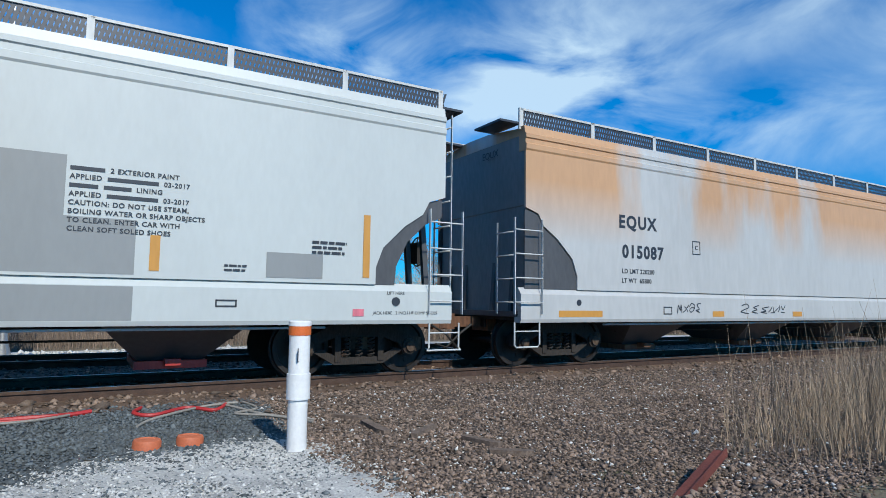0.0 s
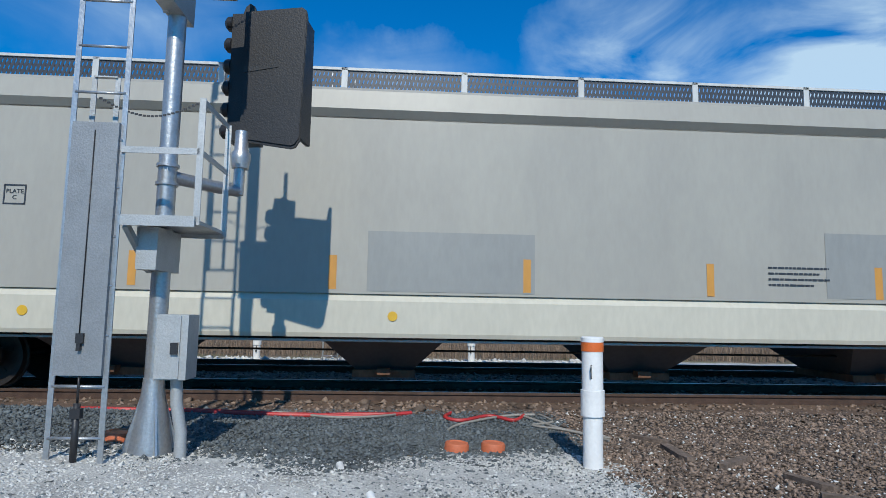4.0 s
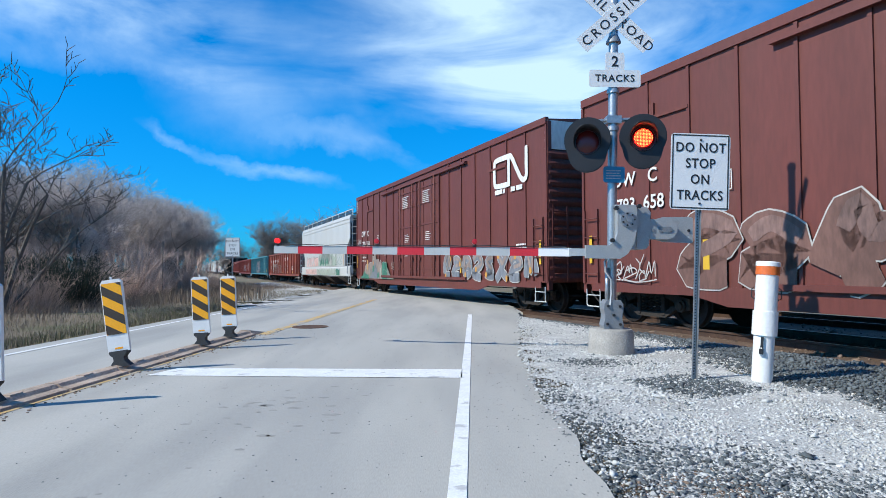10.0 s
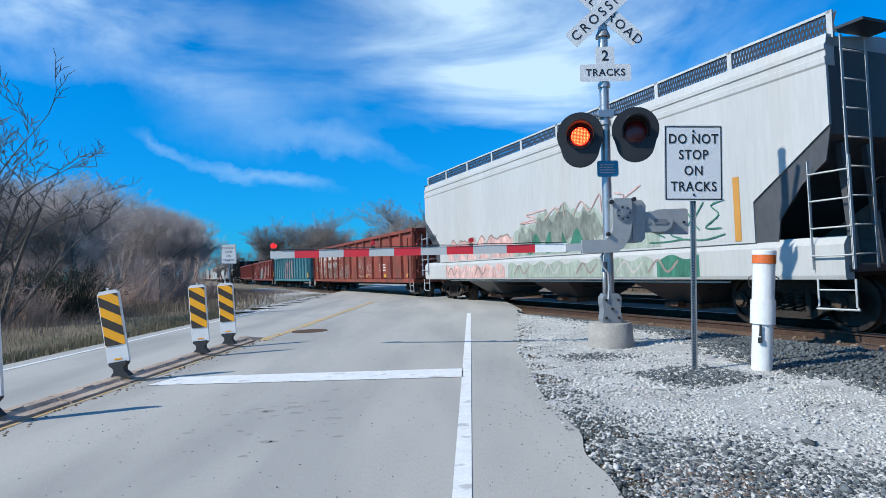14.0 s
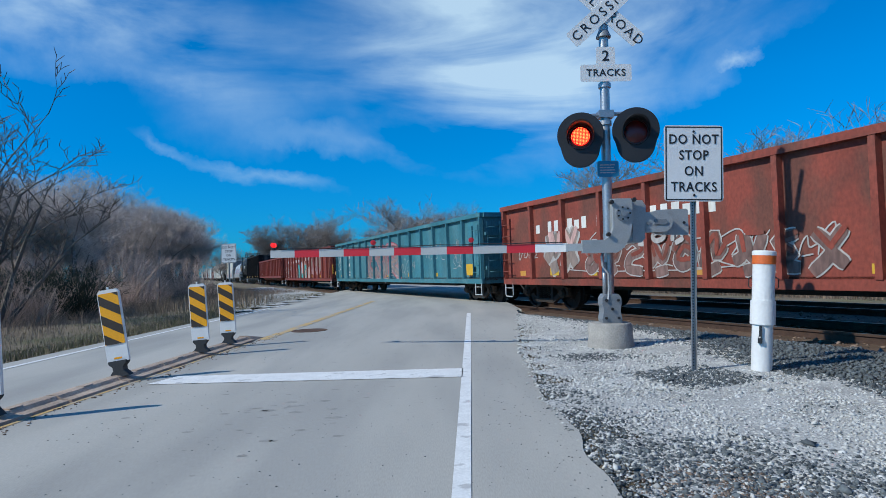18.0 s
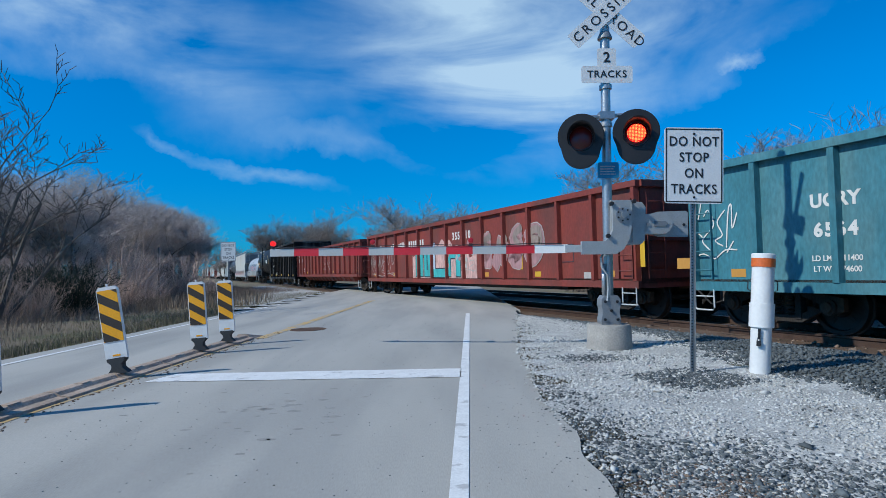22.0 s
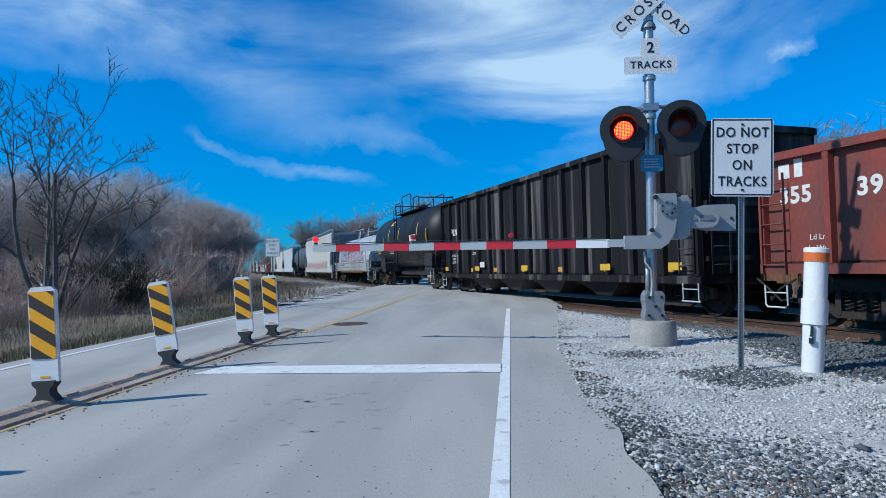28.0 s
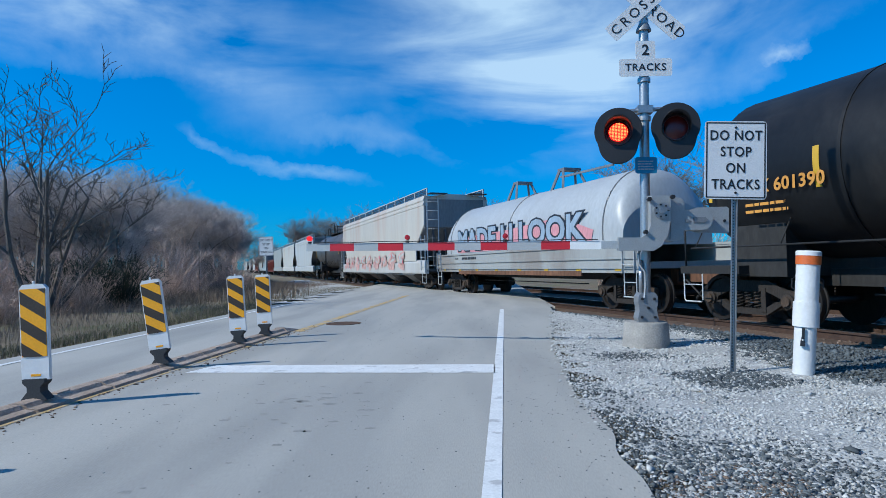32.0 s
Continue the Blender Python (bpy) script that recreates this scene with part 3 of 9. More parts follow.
def coupler(car, x, s):
    m = shared("coupler", lambda: Mesh().box(-0.9, 0.0, -0.09, 0.09, 0.72, 0.92).box(0.0, 0.22, -0.17, 0.17, 0.68, 0.98).box(0.16, 0.34, 0.02, 0.18, 0.70, 0.96).box(-0.9, -0.7, -0.28, 0.28, 0.64, 1.02).data("coupler"))
    part("coupler", m, M_RUSTBROWN, car, "", Matrix.Translation((x, 0, 0)) @ Matrix.Rotation(0 if s > 0 else math.pi, 4, "Z"))
    h = Mesh().tube([(x - s * 0.2, -0.45, 0.78), (x + s * 0.1, -0.5, 0.60), (x + s * 0.35, -0.46, 0.36), (x + s * 0.5, -0.3, 0.42)], 0.022, 6)
    part("air_hose", h, M_BLACK, car)


def running_gear(car, L, q, inset=2.1, roll=True, sill=True):
    for s in (-1, 1):
        truck(car, s * (L / 2 - inset), q, roll)
        coupler(car, s * (L / 2 - 0.24), s)
    if sill:
        part("centre_sill", Mesh().box(-L / 2 + 0.9, L / 2 - 0.9, -0.22, 0.22, 0.72, 1.02), M_BLACK, car)
        part("brake_rod", Mesh().tube([(-L / 2 + 4, -0.7, 0.62), (L / 2 - 4, -0.7, 0.62)], 0.018, 6), M_BLACK, car)


def brake_wheel(car, x, y, z):
    m = Mesh()
    pts = [(x, y + 0.26 * math.cos(a * 0.3927), z + 0.26 * math.sin(a * 0.3927)) for a in range(17)]
    m.tube(pts, 0.014, 6, caps=False)
    for a in range(4):
        m.tube([(x, y, z), (x, y + 0.26 * math.cos(a * 1.571), z + 0.26 * math.sin(a * 1.571))], 0.009, 5)
    m.box(x - 0.08, x - 0.01, y - 0.14, y + 0.14, z - 0.22, z + 0.16)
    return part("brake_wheel", m, M_BLACK, car)


def blob(rnd, cx, cz, rx, rz, n=14, wobble=0.22):
    return [(cx + rx * (1 + rnd.uniform(-wobble, wobble)) * math.cos(2 * math.pi * i / n), cz + rz * (1 + rnd.uniform(-wobble, wobble)) * math.sin(2 * math.pi * i / n)) for i in range(n)]


def plate(mesh, poly, y, t=0.002):
    """A thin coat of paint in the outline poly, facing -y."""
    n = len(poly)
    c = (sum(p[0] for p in poly) / n, sum(p[1] for p in poly) / n)
    mesh.add([(c[0], y, c[1])] + [(u, y, w) for u, w in poly], [(0, i + 1, (i + 1) % n + 1) for i in range(n)])


SPRAY_FORMS = [
    [[(0.08, 0.1), (0.2, 0.65), (0.48, 1.0), (0.62, 0.45), (0.95, 0.8)], [(0.3, 0.0), (0.75, 0.2)]],
    [[(0.05, 0.85), (0.5, 1.0), (0.92, 0.7), (0.3, 0.4), (0.1, 0.12), (0.85, 0.0)]],
    [[(0.12, 0.0), (0.3, 0.9), (0.55, 0.3), (0.7, 0.95), (0.92, 0.1)]],
    [[(0.1, 0.55), (0.4, 0.95), (0.85, 0.8), (0.8, 0.3), (0.4, 0.1), (0.15, 0.35), (0.5, 0.6), (0.95, 0.45)]],
    [[(0.0, 0.2), (0.35, 0.5), (0.2, 0.95)], [(0.4, 0.9), (0.7, 0.35), (1.0, 0.95)], [(0.35, 0.05), (0.9, 0.1)]],
    [[(0.9, 0.95), (0.25, 0.75), (0.75, 0.45), (0.2, 0.2), (0.95, 0.05)]],
    [[(0.05, 0.0), (0.5, 0.55), (0.15, 0.9)], [(0.5, 0.55), (0.95, 1.0)], [(0.55, 0.4), (0.98, 0.1)]]]


def ribbon(mesh, pts, width, y):
    """A thick painted stroke with rounded ends, along a softened line."""
    line = []
    for i in range(len(pts) - 1):
        p0, p1, p2, p3 = pts[max(i - 1, 0)], pts[i], pts[i + 1], pts[min(i + 2, len(pts) - 1)]
        for k in range(4):
            t = k / 4
            line.append(tuple(0.5 * (2 * p1[j] + (p2[j] - p0[j]) * t + (2 * p0[j] - 5 * p1[j] + 4 * p2[j] - p3[j]) * t * t + (3 * p1[j] - p0[j] - 3 * p2[j] + p3[j]) * t ** 3) for j in (0, 1)))
    line.append(tuple(pts[-1]))
    n, vs = len(line), []
    for i, (u, v) in enumerate(line):
        a, b = line[max(i - 1, 0)], line[min(i + 1, n - 1)]
        du, dv = b[0] - a[0], b[1] - a[1]
        r = math.hypot(du, dv) or 1.0
        w = width * (0.8 if i in (0, n - 1) else 1.0) / 2
        vs += [(u - dv / r * w, y, v + du / r * w), (u + dv / r * w, y, v - du / r * w)]
    mesh.add(vs, [(2 * i, 2 * i + 1, 2 * i + 3, 2 * i + 2) for i in range(n - 1)])


def graffiti(car, x0, x1, z0, z1, y, fills, edge, seed, letters=5, crown=None, accent=None, bold=0.3, rimw=0.07):
    """Sprayed shapes: a cloud behind, dark rims, fills, a second tone and highlights, in thin coats."""
    rnd = random.Random(seed)
    w, h = (x1 - x0) / letters, z1 - z0
    if crown:
        m = Mesh()
        for i in range(letters * 3):
            cx, top = x0 + (x1 - x0) * (i + 0.5) / (letters * 3), z1 + h * rnd.uniform(-0.12, 0.12)
            pl = blob(rnd, cx, (z0 + top) / 2, w * 0.42, (top - z0) / 2 * 1.08, 16, 0.14)
            plate(m, [(u, max(v, z0)) for u, v in pl], y - 0.0006 - 0.0001 * i, 0.0005)
        part("graffiti_cloud", m, crown, car)
    wide = min(w, h) * bold
    for i in range(letters):
        rim, fill, tone, mark = Mesh(), Mesh(), Mesh(), Mesh()
        form = SPRAY_FORMS[rnd.randrange(len(SPRAY_FORMS))]
        lx, lw, lean = x0 + w * (i + 0.10), w * 0.82, rnd.uniform(-0.12, 0.12)
        lo, hi = z0 + h * rnd.uniform(0.04, 0.14) + wide * 0.4, z1 - h * rnd.uniform(0.0, 0.16) - wide * 0.3
        for k, line in enumerate(form):
            pts = [(lx + lw * (a + lean * (b - 0.5)) + rnd.gauss(0, 0.03) * w, lo + (hi - lo) * b + rnd.gauss(0, 0.03) * h) for a, b in line]
            e = 0.0003 * (i * 3 + k)
            ribbon(rim, pts, wide + rimw * 2, y - 0.004 - e)
            ribbon(fill, pts, wide, y - 0.0105 - e)
            upper = [(a + wide * 0.12, b + wide * 0.14) for a, b in pts if b > (z0 + z1) / 2 - h * 0.1]
            if len(upper) > 1:
                ribbon(tone, upper, wide * 0.45, y - 0.0165 - e)
            if accent:
                a, b = pts[rnd.randrange(len(pts))]
                plate(mark, blob(rnd, a, b, wide * 0.28, wide * 0.4, 8), y - 0.0215 - e)
        shape = part("graffiti_shape", fill, fills[0], car)
        part("shape_rim", rim, edge, shape)
        if tone.f:
            part("shape_tone", tone, fills[-1], shape)
        if accent:
            part("shape_accent", mark, accent, shape)


def field(mesh, x0, x1, low, high, y, n=60):
    """A painted field between two curves over x."""
    k = len(mesh.v)
    for i in range(n + 1):
        x = x0 + (x1 - x0) * i / n
        mesh.v += [(x, y, low(x)), (x, y, max(high(x), low(x) + 0.002))]
    mesh.f += [(k + 2 * i, k + 2 * i + 2, k + 2 * i + 3, k + 2 * i + 1) for i in range(n)]
    mesh.s += [False] * n


def lilac_mural(car, x0, x1, z0, y):
    """Lilac letters with pink heads and a black line, on a scalloped turquoise cloud."""
    def head(x):
        u = (x - x0) / (x1 - x0)
        return z0 + 1.22 + 0.16 * math.sin(9.5 * u + 0.6) + 0.10 * math.sin(23 * u)

    def scallop(x):
        rise = min(1.0, (x - x0 + 0.45) / 0.5, (x1 + 0.5 - x) / 0.5)
        return z0 + (1.38 + 0.20 * abs(math.sin(math.pi * x / 0.66))) * max(0.18, rise)
    coat = Mesh()
    field(coat, x0 - 0.4, x1 + 0.45, lambda x: z0, scallop, y, 120)
    part("graffiti_cloud", coat, M_TURQ, car)
    coat = Mesh()
    field(coat, x0, x1, lambda x: z0, lambda x: head(x) + 0.055, y - 0.003, 90)
    body = part("graffiti_letters", coat, M_TEXT, car)
    coat = Mesh()
    field(coat, x0 + 0.05, x1 - 0.05, lambda x: z0 + 0.7, head, y - 0.006, 90)
    part("letter_heads", coat, M_PINK, body)
    coat = Mesh()
    field(coat, x0 + 0.05, x1 - 0.05, lambda x: z0 + 0.02, lambda x: head(x) - 0.34 + 0.10 * math.sin(7.3 * x) + 0.05 * math.sin(17 * x), y - 0.009, 120)
    part("letter_bodies", coat, M_LILAC, body)
    rnd, n = random.Random(8), 8
    w = (x1 - x0) / n
    for i in range(n):
        c, lean = x0 + w * (i + 0.5), rnd.uniform(-0.55, 0.55)
        gap = Mesh()
        ribbon(gap, [(c - w * 0.5 + lean * 0.3, z0), (c - w * 0.42, z0 + 0.45), (c - w * 0.52 - lean * 0.3, z0 + 0.85), (c - w * 0.40, head(c) - 0.1)], 0.075, y - 0.012 - 0.0002 * i)
        part("letter_gap", gap, M_TEXT, body)
        low, tall = z0 + rnd.uniform(0.05, 0.3), rnd.uniform(0.4, 0.75)
        if i % 3 == 1:
            continue
        rim, eye = Mesh(), Mesh()
        for mesh, grow_by, lift in ((rim, 0.045, 0.0150), (eye, 0.0, 0.0175)):
            plate(mesh, [(c + lean * tall * v + (0.10 + grow_by) * math.cos(a), low + tall * 0.5 + (tall * 0.5 + grow_by) * math.sin(a)) for a in (k * math.pi / 7 for k in range(14)) for v in (math.sin(a) * 0.5,)], y - lift - 0.0002 * i)
        part("counter_rim", rim, M_TEXT, body)
        part("counter", eye, M_OCHRE, body)
        mark = Mesh()
        for k in range(2):
            v = low + tall * (0.3 + 0.3 * k)
            mark.add([(c - 0.05, y - 0.0205, v), (c + 0.06, y - 0.0205, v - 0.03), (c + 0.06, y - 0.0205, v + 0.015), (c - 0.05, y - 0.0205, v + 0.045)], [(0, 1, 2, 3)])
        part("counter_stripe", mark, M_TEXT, body)
        for k in range(3):
            dot = Mesh()
            u = c + rnd.uniform(-0.4, 0.4) * w
            plate(dot, blob(rnd, u, head(u) - rnd.uniform(0.12, 0.38), rnd.uniform(0.03, 0.07), rnd.uniform(0.03, 0.06), 9, 0.1), y - 0.0125 - 0.0003 * k)
            part("paint_dot", dot, M_CRIMSON if k else M_ROSE, body)
    # loose pale loops above, and a small tag at the end
    for i in range(5):
        u, loop = x0 + 1.3 + i * 0.95, Mesh()
        ribbon(loop, [(u, z0 + 1.5), (u - 0.12, z0 + 2.1), (u + 0.2, z0 + 2.65 + 0.12 * (i % 2)), (u + 0.55, z0 + 2.3), (u + 0.5, z0 + 1.6)], 0.032, y - 0.004 - 0.0004 * i)
        part("graffiti_loop", loop, M_PALE, car)


STROKE_LETTERS = {
    "C": [[(0.95, 0.80), (0.70, 0.98), (0.30, 0.92), (0.06, 0.62), (0.08, 0.28), (0.36, 0.04), (0.78, 0.06), (0.96, 0.24)]],
    "S": [[(0.92, 0.86), (0.55, 0.98), (0.14, 0.86), (0.12, 0.62), (0.52, 0.50), (0.88, 0.38), (0.90, 0.14), (0.50, 0.02), (0.08, 0.12)]],
    "R": [[(0.10, 0.02), (0.08, 0.50), (0.10, 0.95), (0.55, 0.98), (0.88, 0.80), (0.80, 0.56), (0.34, 0.48)], [(0.40, 0.46), (0.66, 0.24), (1.0, 0.02)]]}


def wild_letters(car, spots, z0, z1, y):
    """Broad sprayed letters in coats: red halo, pale line, grey fill, dark and red inner lines."""
    for i, (form, x0, x1) in enumerate(spots):
        coats = ((0.66, M_CRIMSON, 0.0), (0.58, M_GREY_PINK, 0.005), (0.40, M_CRIMSON, 0.010), (0.36, M_PALE, 0.015), (0.33, M_SLATE, 0.020), (0.13, M_BROWNGREY, 0.025))
        base = None
        for wide, mat, lift in coats:
            m = Mesh()
            for k, line in enumerate(STROKE_LETTERS[form]):
                ribbon(m, [(x0 + (x1 - x0) * a, z0 + 0.2 + (z1 - z0 - 0.4) * b) for a, b in line], wide, y - lift - 0.0012 * i - 0.0006 * k)
            ob = part("graffiti_letter" if base is None else "paint_coat", m, mat, car if base is None else base)
            base = base or ob
    rnd = random.Random(31)
    for k in range(26):
        dot = Mesh()
        plate(dot, blob(rnd, rnd.uniform(spots[0][1] - 0.3, spots[-1][2] + 0.3), rnd.choice((z0 + 0.1, z1 - 0.05)) + rnd.gauss(0, 0.1), 0.07, 0.05, 9), y - 0.029 - 0.0002 * k)
        part("paint_dot", dot, (M_CRIMSON, M_PALE, M_GREY_PINK)[k % 3], car)


def faded_mural(car, y):
    """Washed-out spray work: rose letters with jagged dark tops, then a grey-green cloud, over side and sill."""
    def jag(x):
        return 2.02 + 0.16 * abs(math.sin(4.3 * x)) + 0.05 * math.sin(11 * x)

    def hill(x):
        return 2.1 + 0.55 * math.exp(-((x - 1.2) / 1.9) ** 2) + 0.09 * math.sin(6 * x) + 0.05 * math.sin(15 * x)
    m = Mesh()
    field(m, -6.0, -1.3, lambda x: 1.5, jag, y - 0.002, 90)
    rose = part("graffiti_field", m, M_ROSE, car)
    m = Mesh()
    field(m, -5.9, -1.4, lambda x: jag(x) - 0.025, lambda x: jag(x) + 0.025, y - 0.005, 90)
    part("field_edge", m, M_BROWNGREY, rose)
    m = Mesh()
    field(m, -1.3, 4.6, lambda x: 1.5, hill, y - 0.002, 90)
    green = part("graffiti_field", m, M_SAGE, car)
    m = Mesh()
    field(m, -1.0, 3.4, lambda x: 1.75 + 0.12 * math.sin(5 * x), lambda x: hill(x) - 0.15 + 0.06 * math.sin(13 * x), y - 0.005, 90)
    part("field_tone", m, M_MUDDY, green)
    for x0, x1, mat, k in ((-0.6, 0.7, M_GREEN, 1), (1.2, 2.1, M_GREEN, 2), (2.5, 3.2, M_PALE, 3), (-5.6, -4.4, M_PALE, 4), (-3.9, -2.6, M_PALE, 5)):
        m = Mesh()
        field(m, x0, x1, lambda x: 1.62 + 0.1 * math.sin(7 * x + k), lambda x: 1.9 + 0.18 * math.sin(9 * x + 2 * k), y - 0.008, 40)
        part("field_tone", m, mat, green if x0 > -1 else rose)
    # the sill below
    for x0, x1, mat in ((-6.2, -1.8, M_ROSE), (-1.6, 4.4, M_SAGE), (4.5, 5.6, M_GREEN)):
        m = Mesh()
        field(m, x0, x1, lambda x: 0.9, lambda x: 1.28 + 0.05 * math.sin(8 * x), -1.634, 70)
        base = part("graffiti_field", m, mat, car)
        for k in range(4 if x1 - x0 > 3 else 1):
            u, m = x0 + (x1 - x0) * (k + 0.5) / 4, Mesh()
            ribbon(m, [(u - 0.4, 0.98), (u - 0.1, 1.24), (u + 0.15, 1.0), (u + 0.45, 1.22)], 0.05, -1.637)
            part("field_tone", m, M_PALE if k % 2 else M_BROWNGREY, base)


def stepped_mural(car, y):
    """Stepped grey lettering between two teal wedges, with thin pale outlines."""
    def profile(knots, rough):
        def height(x):
            for (a, za), (b, zb) in zip(knots, knots[1:]):
                if x <= b:
                    return 0.17 + 0.78 * (za + (zb - za) * (x - a) / (b - a)) + rough * (math.sin(19 * x) + math.sin(47 * x))
            return 0.17 + 0.78 * knots[-1][1]
        return height

    def coat(name, x0, x1, low, high, back, mat, parent, n=80):
        m = Mesh()
        field(m, x0, x1, low, high, y - back, n)
        return part(name, m, mat, parent)
    steps = profile([(-8.3, 0.82), (-7.95, 1.55), (-7.75, 1.72), (-7.25, 1.74), (-7.15, 1.82), (-6.62, 1.86), (-6.55, 2.24), (-6.3, 2.27), (-6.22, 2.4), (-5.98, 2.34), (-5.9, 1.98), (-5.45, 2.02),
                     (-5.3, 1.82), (-5.15, 1.98), (-4.98, 1.9), (-4.93, 1.6), (-4.6, 1.5), (-4.5, 1.2)], 0.012)
    grey = coat("graffiti_field", -8.3, -4.5, lambda x: 0.78, steps, 0, M_BROWNGREY, car, 150)
    coat("field_edge", -8.28, -4.55, lambda x: steps(x) - 0.016, lambda x: steps(x) + 0.004, 0.003, M_PALE, grey, 150)
    coat("field_tone", -7.0, -5.3, lambda x: 0.8, lambda x: steps(x) - 0.5 + 0.14 * math.sin(6 * x) + 0.08 * math.sin(15 * x), 0.003, M_SLATE, grey, 120)
    for x0, x1, za, zb, mat in ((-6.52, -6.2, 1.15, 1.46, M_GREEN), (-5.68, -5.35, 0.82, 1.1, M_GREEN), (-6.38, -6.28, 1.52, 1.68, M_ORANGE), (-5.2, -5.05, 0.88, 1.3, M_SAGE), (-7.0, -6.7, 0.85, 1.2, M_MUDDY)):
        mid_x = (x0 + x1) / 2
        coat("field_tone", x0, x1, lambda x: za + 0.05 * math.sin(9 * x), lambda x: zb - 0.3 * abs(x - mid_x) + 0.03 * math.sin(17 * x), 0.006, mat, grey, 30)
    left = profile([(-8.85, 0.82), (-8.3, 1.0), (-8.05, 1.3), (-7.9, 1.2), (-7.5, 1.0), (-7.35, 1.15), (-7.1, 0.8)], 0.01)
    coat("graffiti_field", -8.85, -7.1, lambda x: 0.77, left, 0.009, M_GREEN, car)
    right = profile([(-4.9, 1.45), (-4.8, 1.8), (-4.65, 1.86), (-4.3, 1.8), (-4.1, 1.82), (-4.02, 1.5), (-3.8, 1.28), (-3.7, 1.12), (-3.0, 0.8)], 0.008)
    teal = coat("graffiti_field", -4.9, -3.0, lambda x: 0.78, right, 0.009, M_GREEN, car)
    coat("field_edge", -4.9, -3.05, lambda x: right(x) - 0.012, lambda x: right(x) + 0.008, 0.012, M_PALE, teal)
    coat("field_tone", -4.05, -3.05, lambda x: 0.79, lambda x: right(x) - 0.04, 0.011, M_MUDDY, teal)
    lines = ([(-7.9, 0.85), (-7.7, 1.5), (-7.35, 1.0), (-7.1, 0.85)], [(-7.1, 1.7), (-6.9, 1.1), (-6.5, 0.95), (-6.1, 0.9)], [(-6.6, 1.8), (-6.2, 2.05), (-5.95, 1.7)], [(-5.85, 1.6), (-5.6, 1.85), (-5.2, 1.5), (-4.95, 1.8)],
             [(-4.85, 1.1), (-4.5, 1.4), (-4.1, 1.25), (-3.85, 1.3)], [(-4.75, 0.9), (-4.55, 1.3), (-4.3, 1.0), (-4.0, 0.95)])
    for k, way in enumerate(lines):
        m = Mesh()
        ribbon(m, [(x, 0.17 + 0.78 * z) for x, z in way], 0.014, y - 0.016)
        part("field_line", m, M_SAGE if k % 2 == 0 else M_SLATE, grey if k < 4 else teal)


def slab_letters(car, y):
    """Square turquoise letters with black edges on a pink field."""
    m = Mesh()
    field(m, -3.7, 2.4, lambda x: 0.88, lambda x: 1.95 + 0.30 * math.sin(1.3 * x + 2) + 0.08 * math.sin(9 * x), y, 60)
    base = part("graffiti_field", m, M_ROSE, car)
    slabs = [(-3.3, -3.02, 0.95, 1.95), (-2.78, -2.5, 0.95, 1.95), (-3.3, -2.5, 1.72, 2.0), (-2.35, -2.08, 0.95, 1.92), (-2.35, -1.7, 0.95, 1.2), (-1.98, -1.7, 0.95, 1.92), (-1.5, -1.2, 0.95, 2.2), (-1.5, -0.2, 0.92, 1.22), (-0.1, 0.25, 0.95, 1.9), (0.05, 1.1, 1.6, 1.9), (0.75, 1.1, 0.95, 1.9)]
    for i, (x0, x1, a, b) in enumerate(slabs):
        part("letter_edge", Mesh().box(x0 - 0.04, x1 + 0.04, y - 0.0055 - 0.0001 * i, y - 0.003, a - 0.04, b + 0.04), M_TEXT, base)
        part("letter_slab", Mesh().box(x0, x1, y - 0.0085 - 0.0001 * i, y - 0.006, a, b), M_BLUEGREY if i in (6,) else M_TURQ, base)
    rnd = random.Random(3)
    for k in range(12):
        dot = Mesh()
        plate(dot, blob(rnd, rnd.uniform(-0.6, 2.2), rnd.uniform(1.3, 2.1), 0.10, 0.09, 10), y - 0.0105 - 0.0002 * k)
        part("paint_dot", dot, (M_GREY_PINK, M_ROSE, M_PALE)[k % 3], base)


def blocks(car, x0, x1, z0, z1, y, mat, count, seed):
    """A company name as a row of plain blocks."""
    rnd = random.Random(seed)
    w = (x1 - x0) / count
    for i in range(count):
        if rnd.random() < 0.1:
            continue
        a, b = x0 + w * i, x0 + w * (i + rnd.uniform(0.5, 0.72))
        m = Mesh().box(a, b, y - 0.003, y, z0, z1 - (0.06 if rnd.random() < 0.2 else 0.0))
        part("company_mark", m, mat, car)


def scribble(car, x0, x1, z0, z1, y, mat, seed, turns=9, r=0.012):
    """A sprayed tag: quick strokes in a thin line, over a loose underline."""
    rnd = random.Random(seed)
    m, n = Mesh(), max(3, turns // 2 + 1)
    w, h = (x1 - x0) / n, z1 - z0
    for i in range(n):
        lean, big = rnd.uniform(0.05, 0.35), rnd.uniform(0.7, 1.15)
        for line in SPRAY_FORMS[rnd.randrange(len(SPRAY_FORMS))]:
            pts = [(x0 + w * (i + 0.05 + 0.95 * a + lean * (b - 0.5)) + rnd.gauss(0, 0.06) * w, z0 + h * (0.12 + 0.8 * b * big) + rnd.gauss(0, 0.05) * h) for a, b in line]
            ribbon(m, pts, r * 2.2, y - 0.002 - 0.0002 * i)
    if rnd.random() < 0.6:
        ribbon(m, [(x0 + (x1 - x0) * k / 4, z0 + h * rnd.uniform(-0.05, 0.12)) for k in range(5)], r * 2.0, y - 0.004)
    return part("graffiti_tag", m, mat, car)


def square(car, x0, x1, z0, z1, y, mat, name="reflector"):
    return part(name, Mesh().box(x0, x1, y - 0.003, y, z0, z1), mat, car)


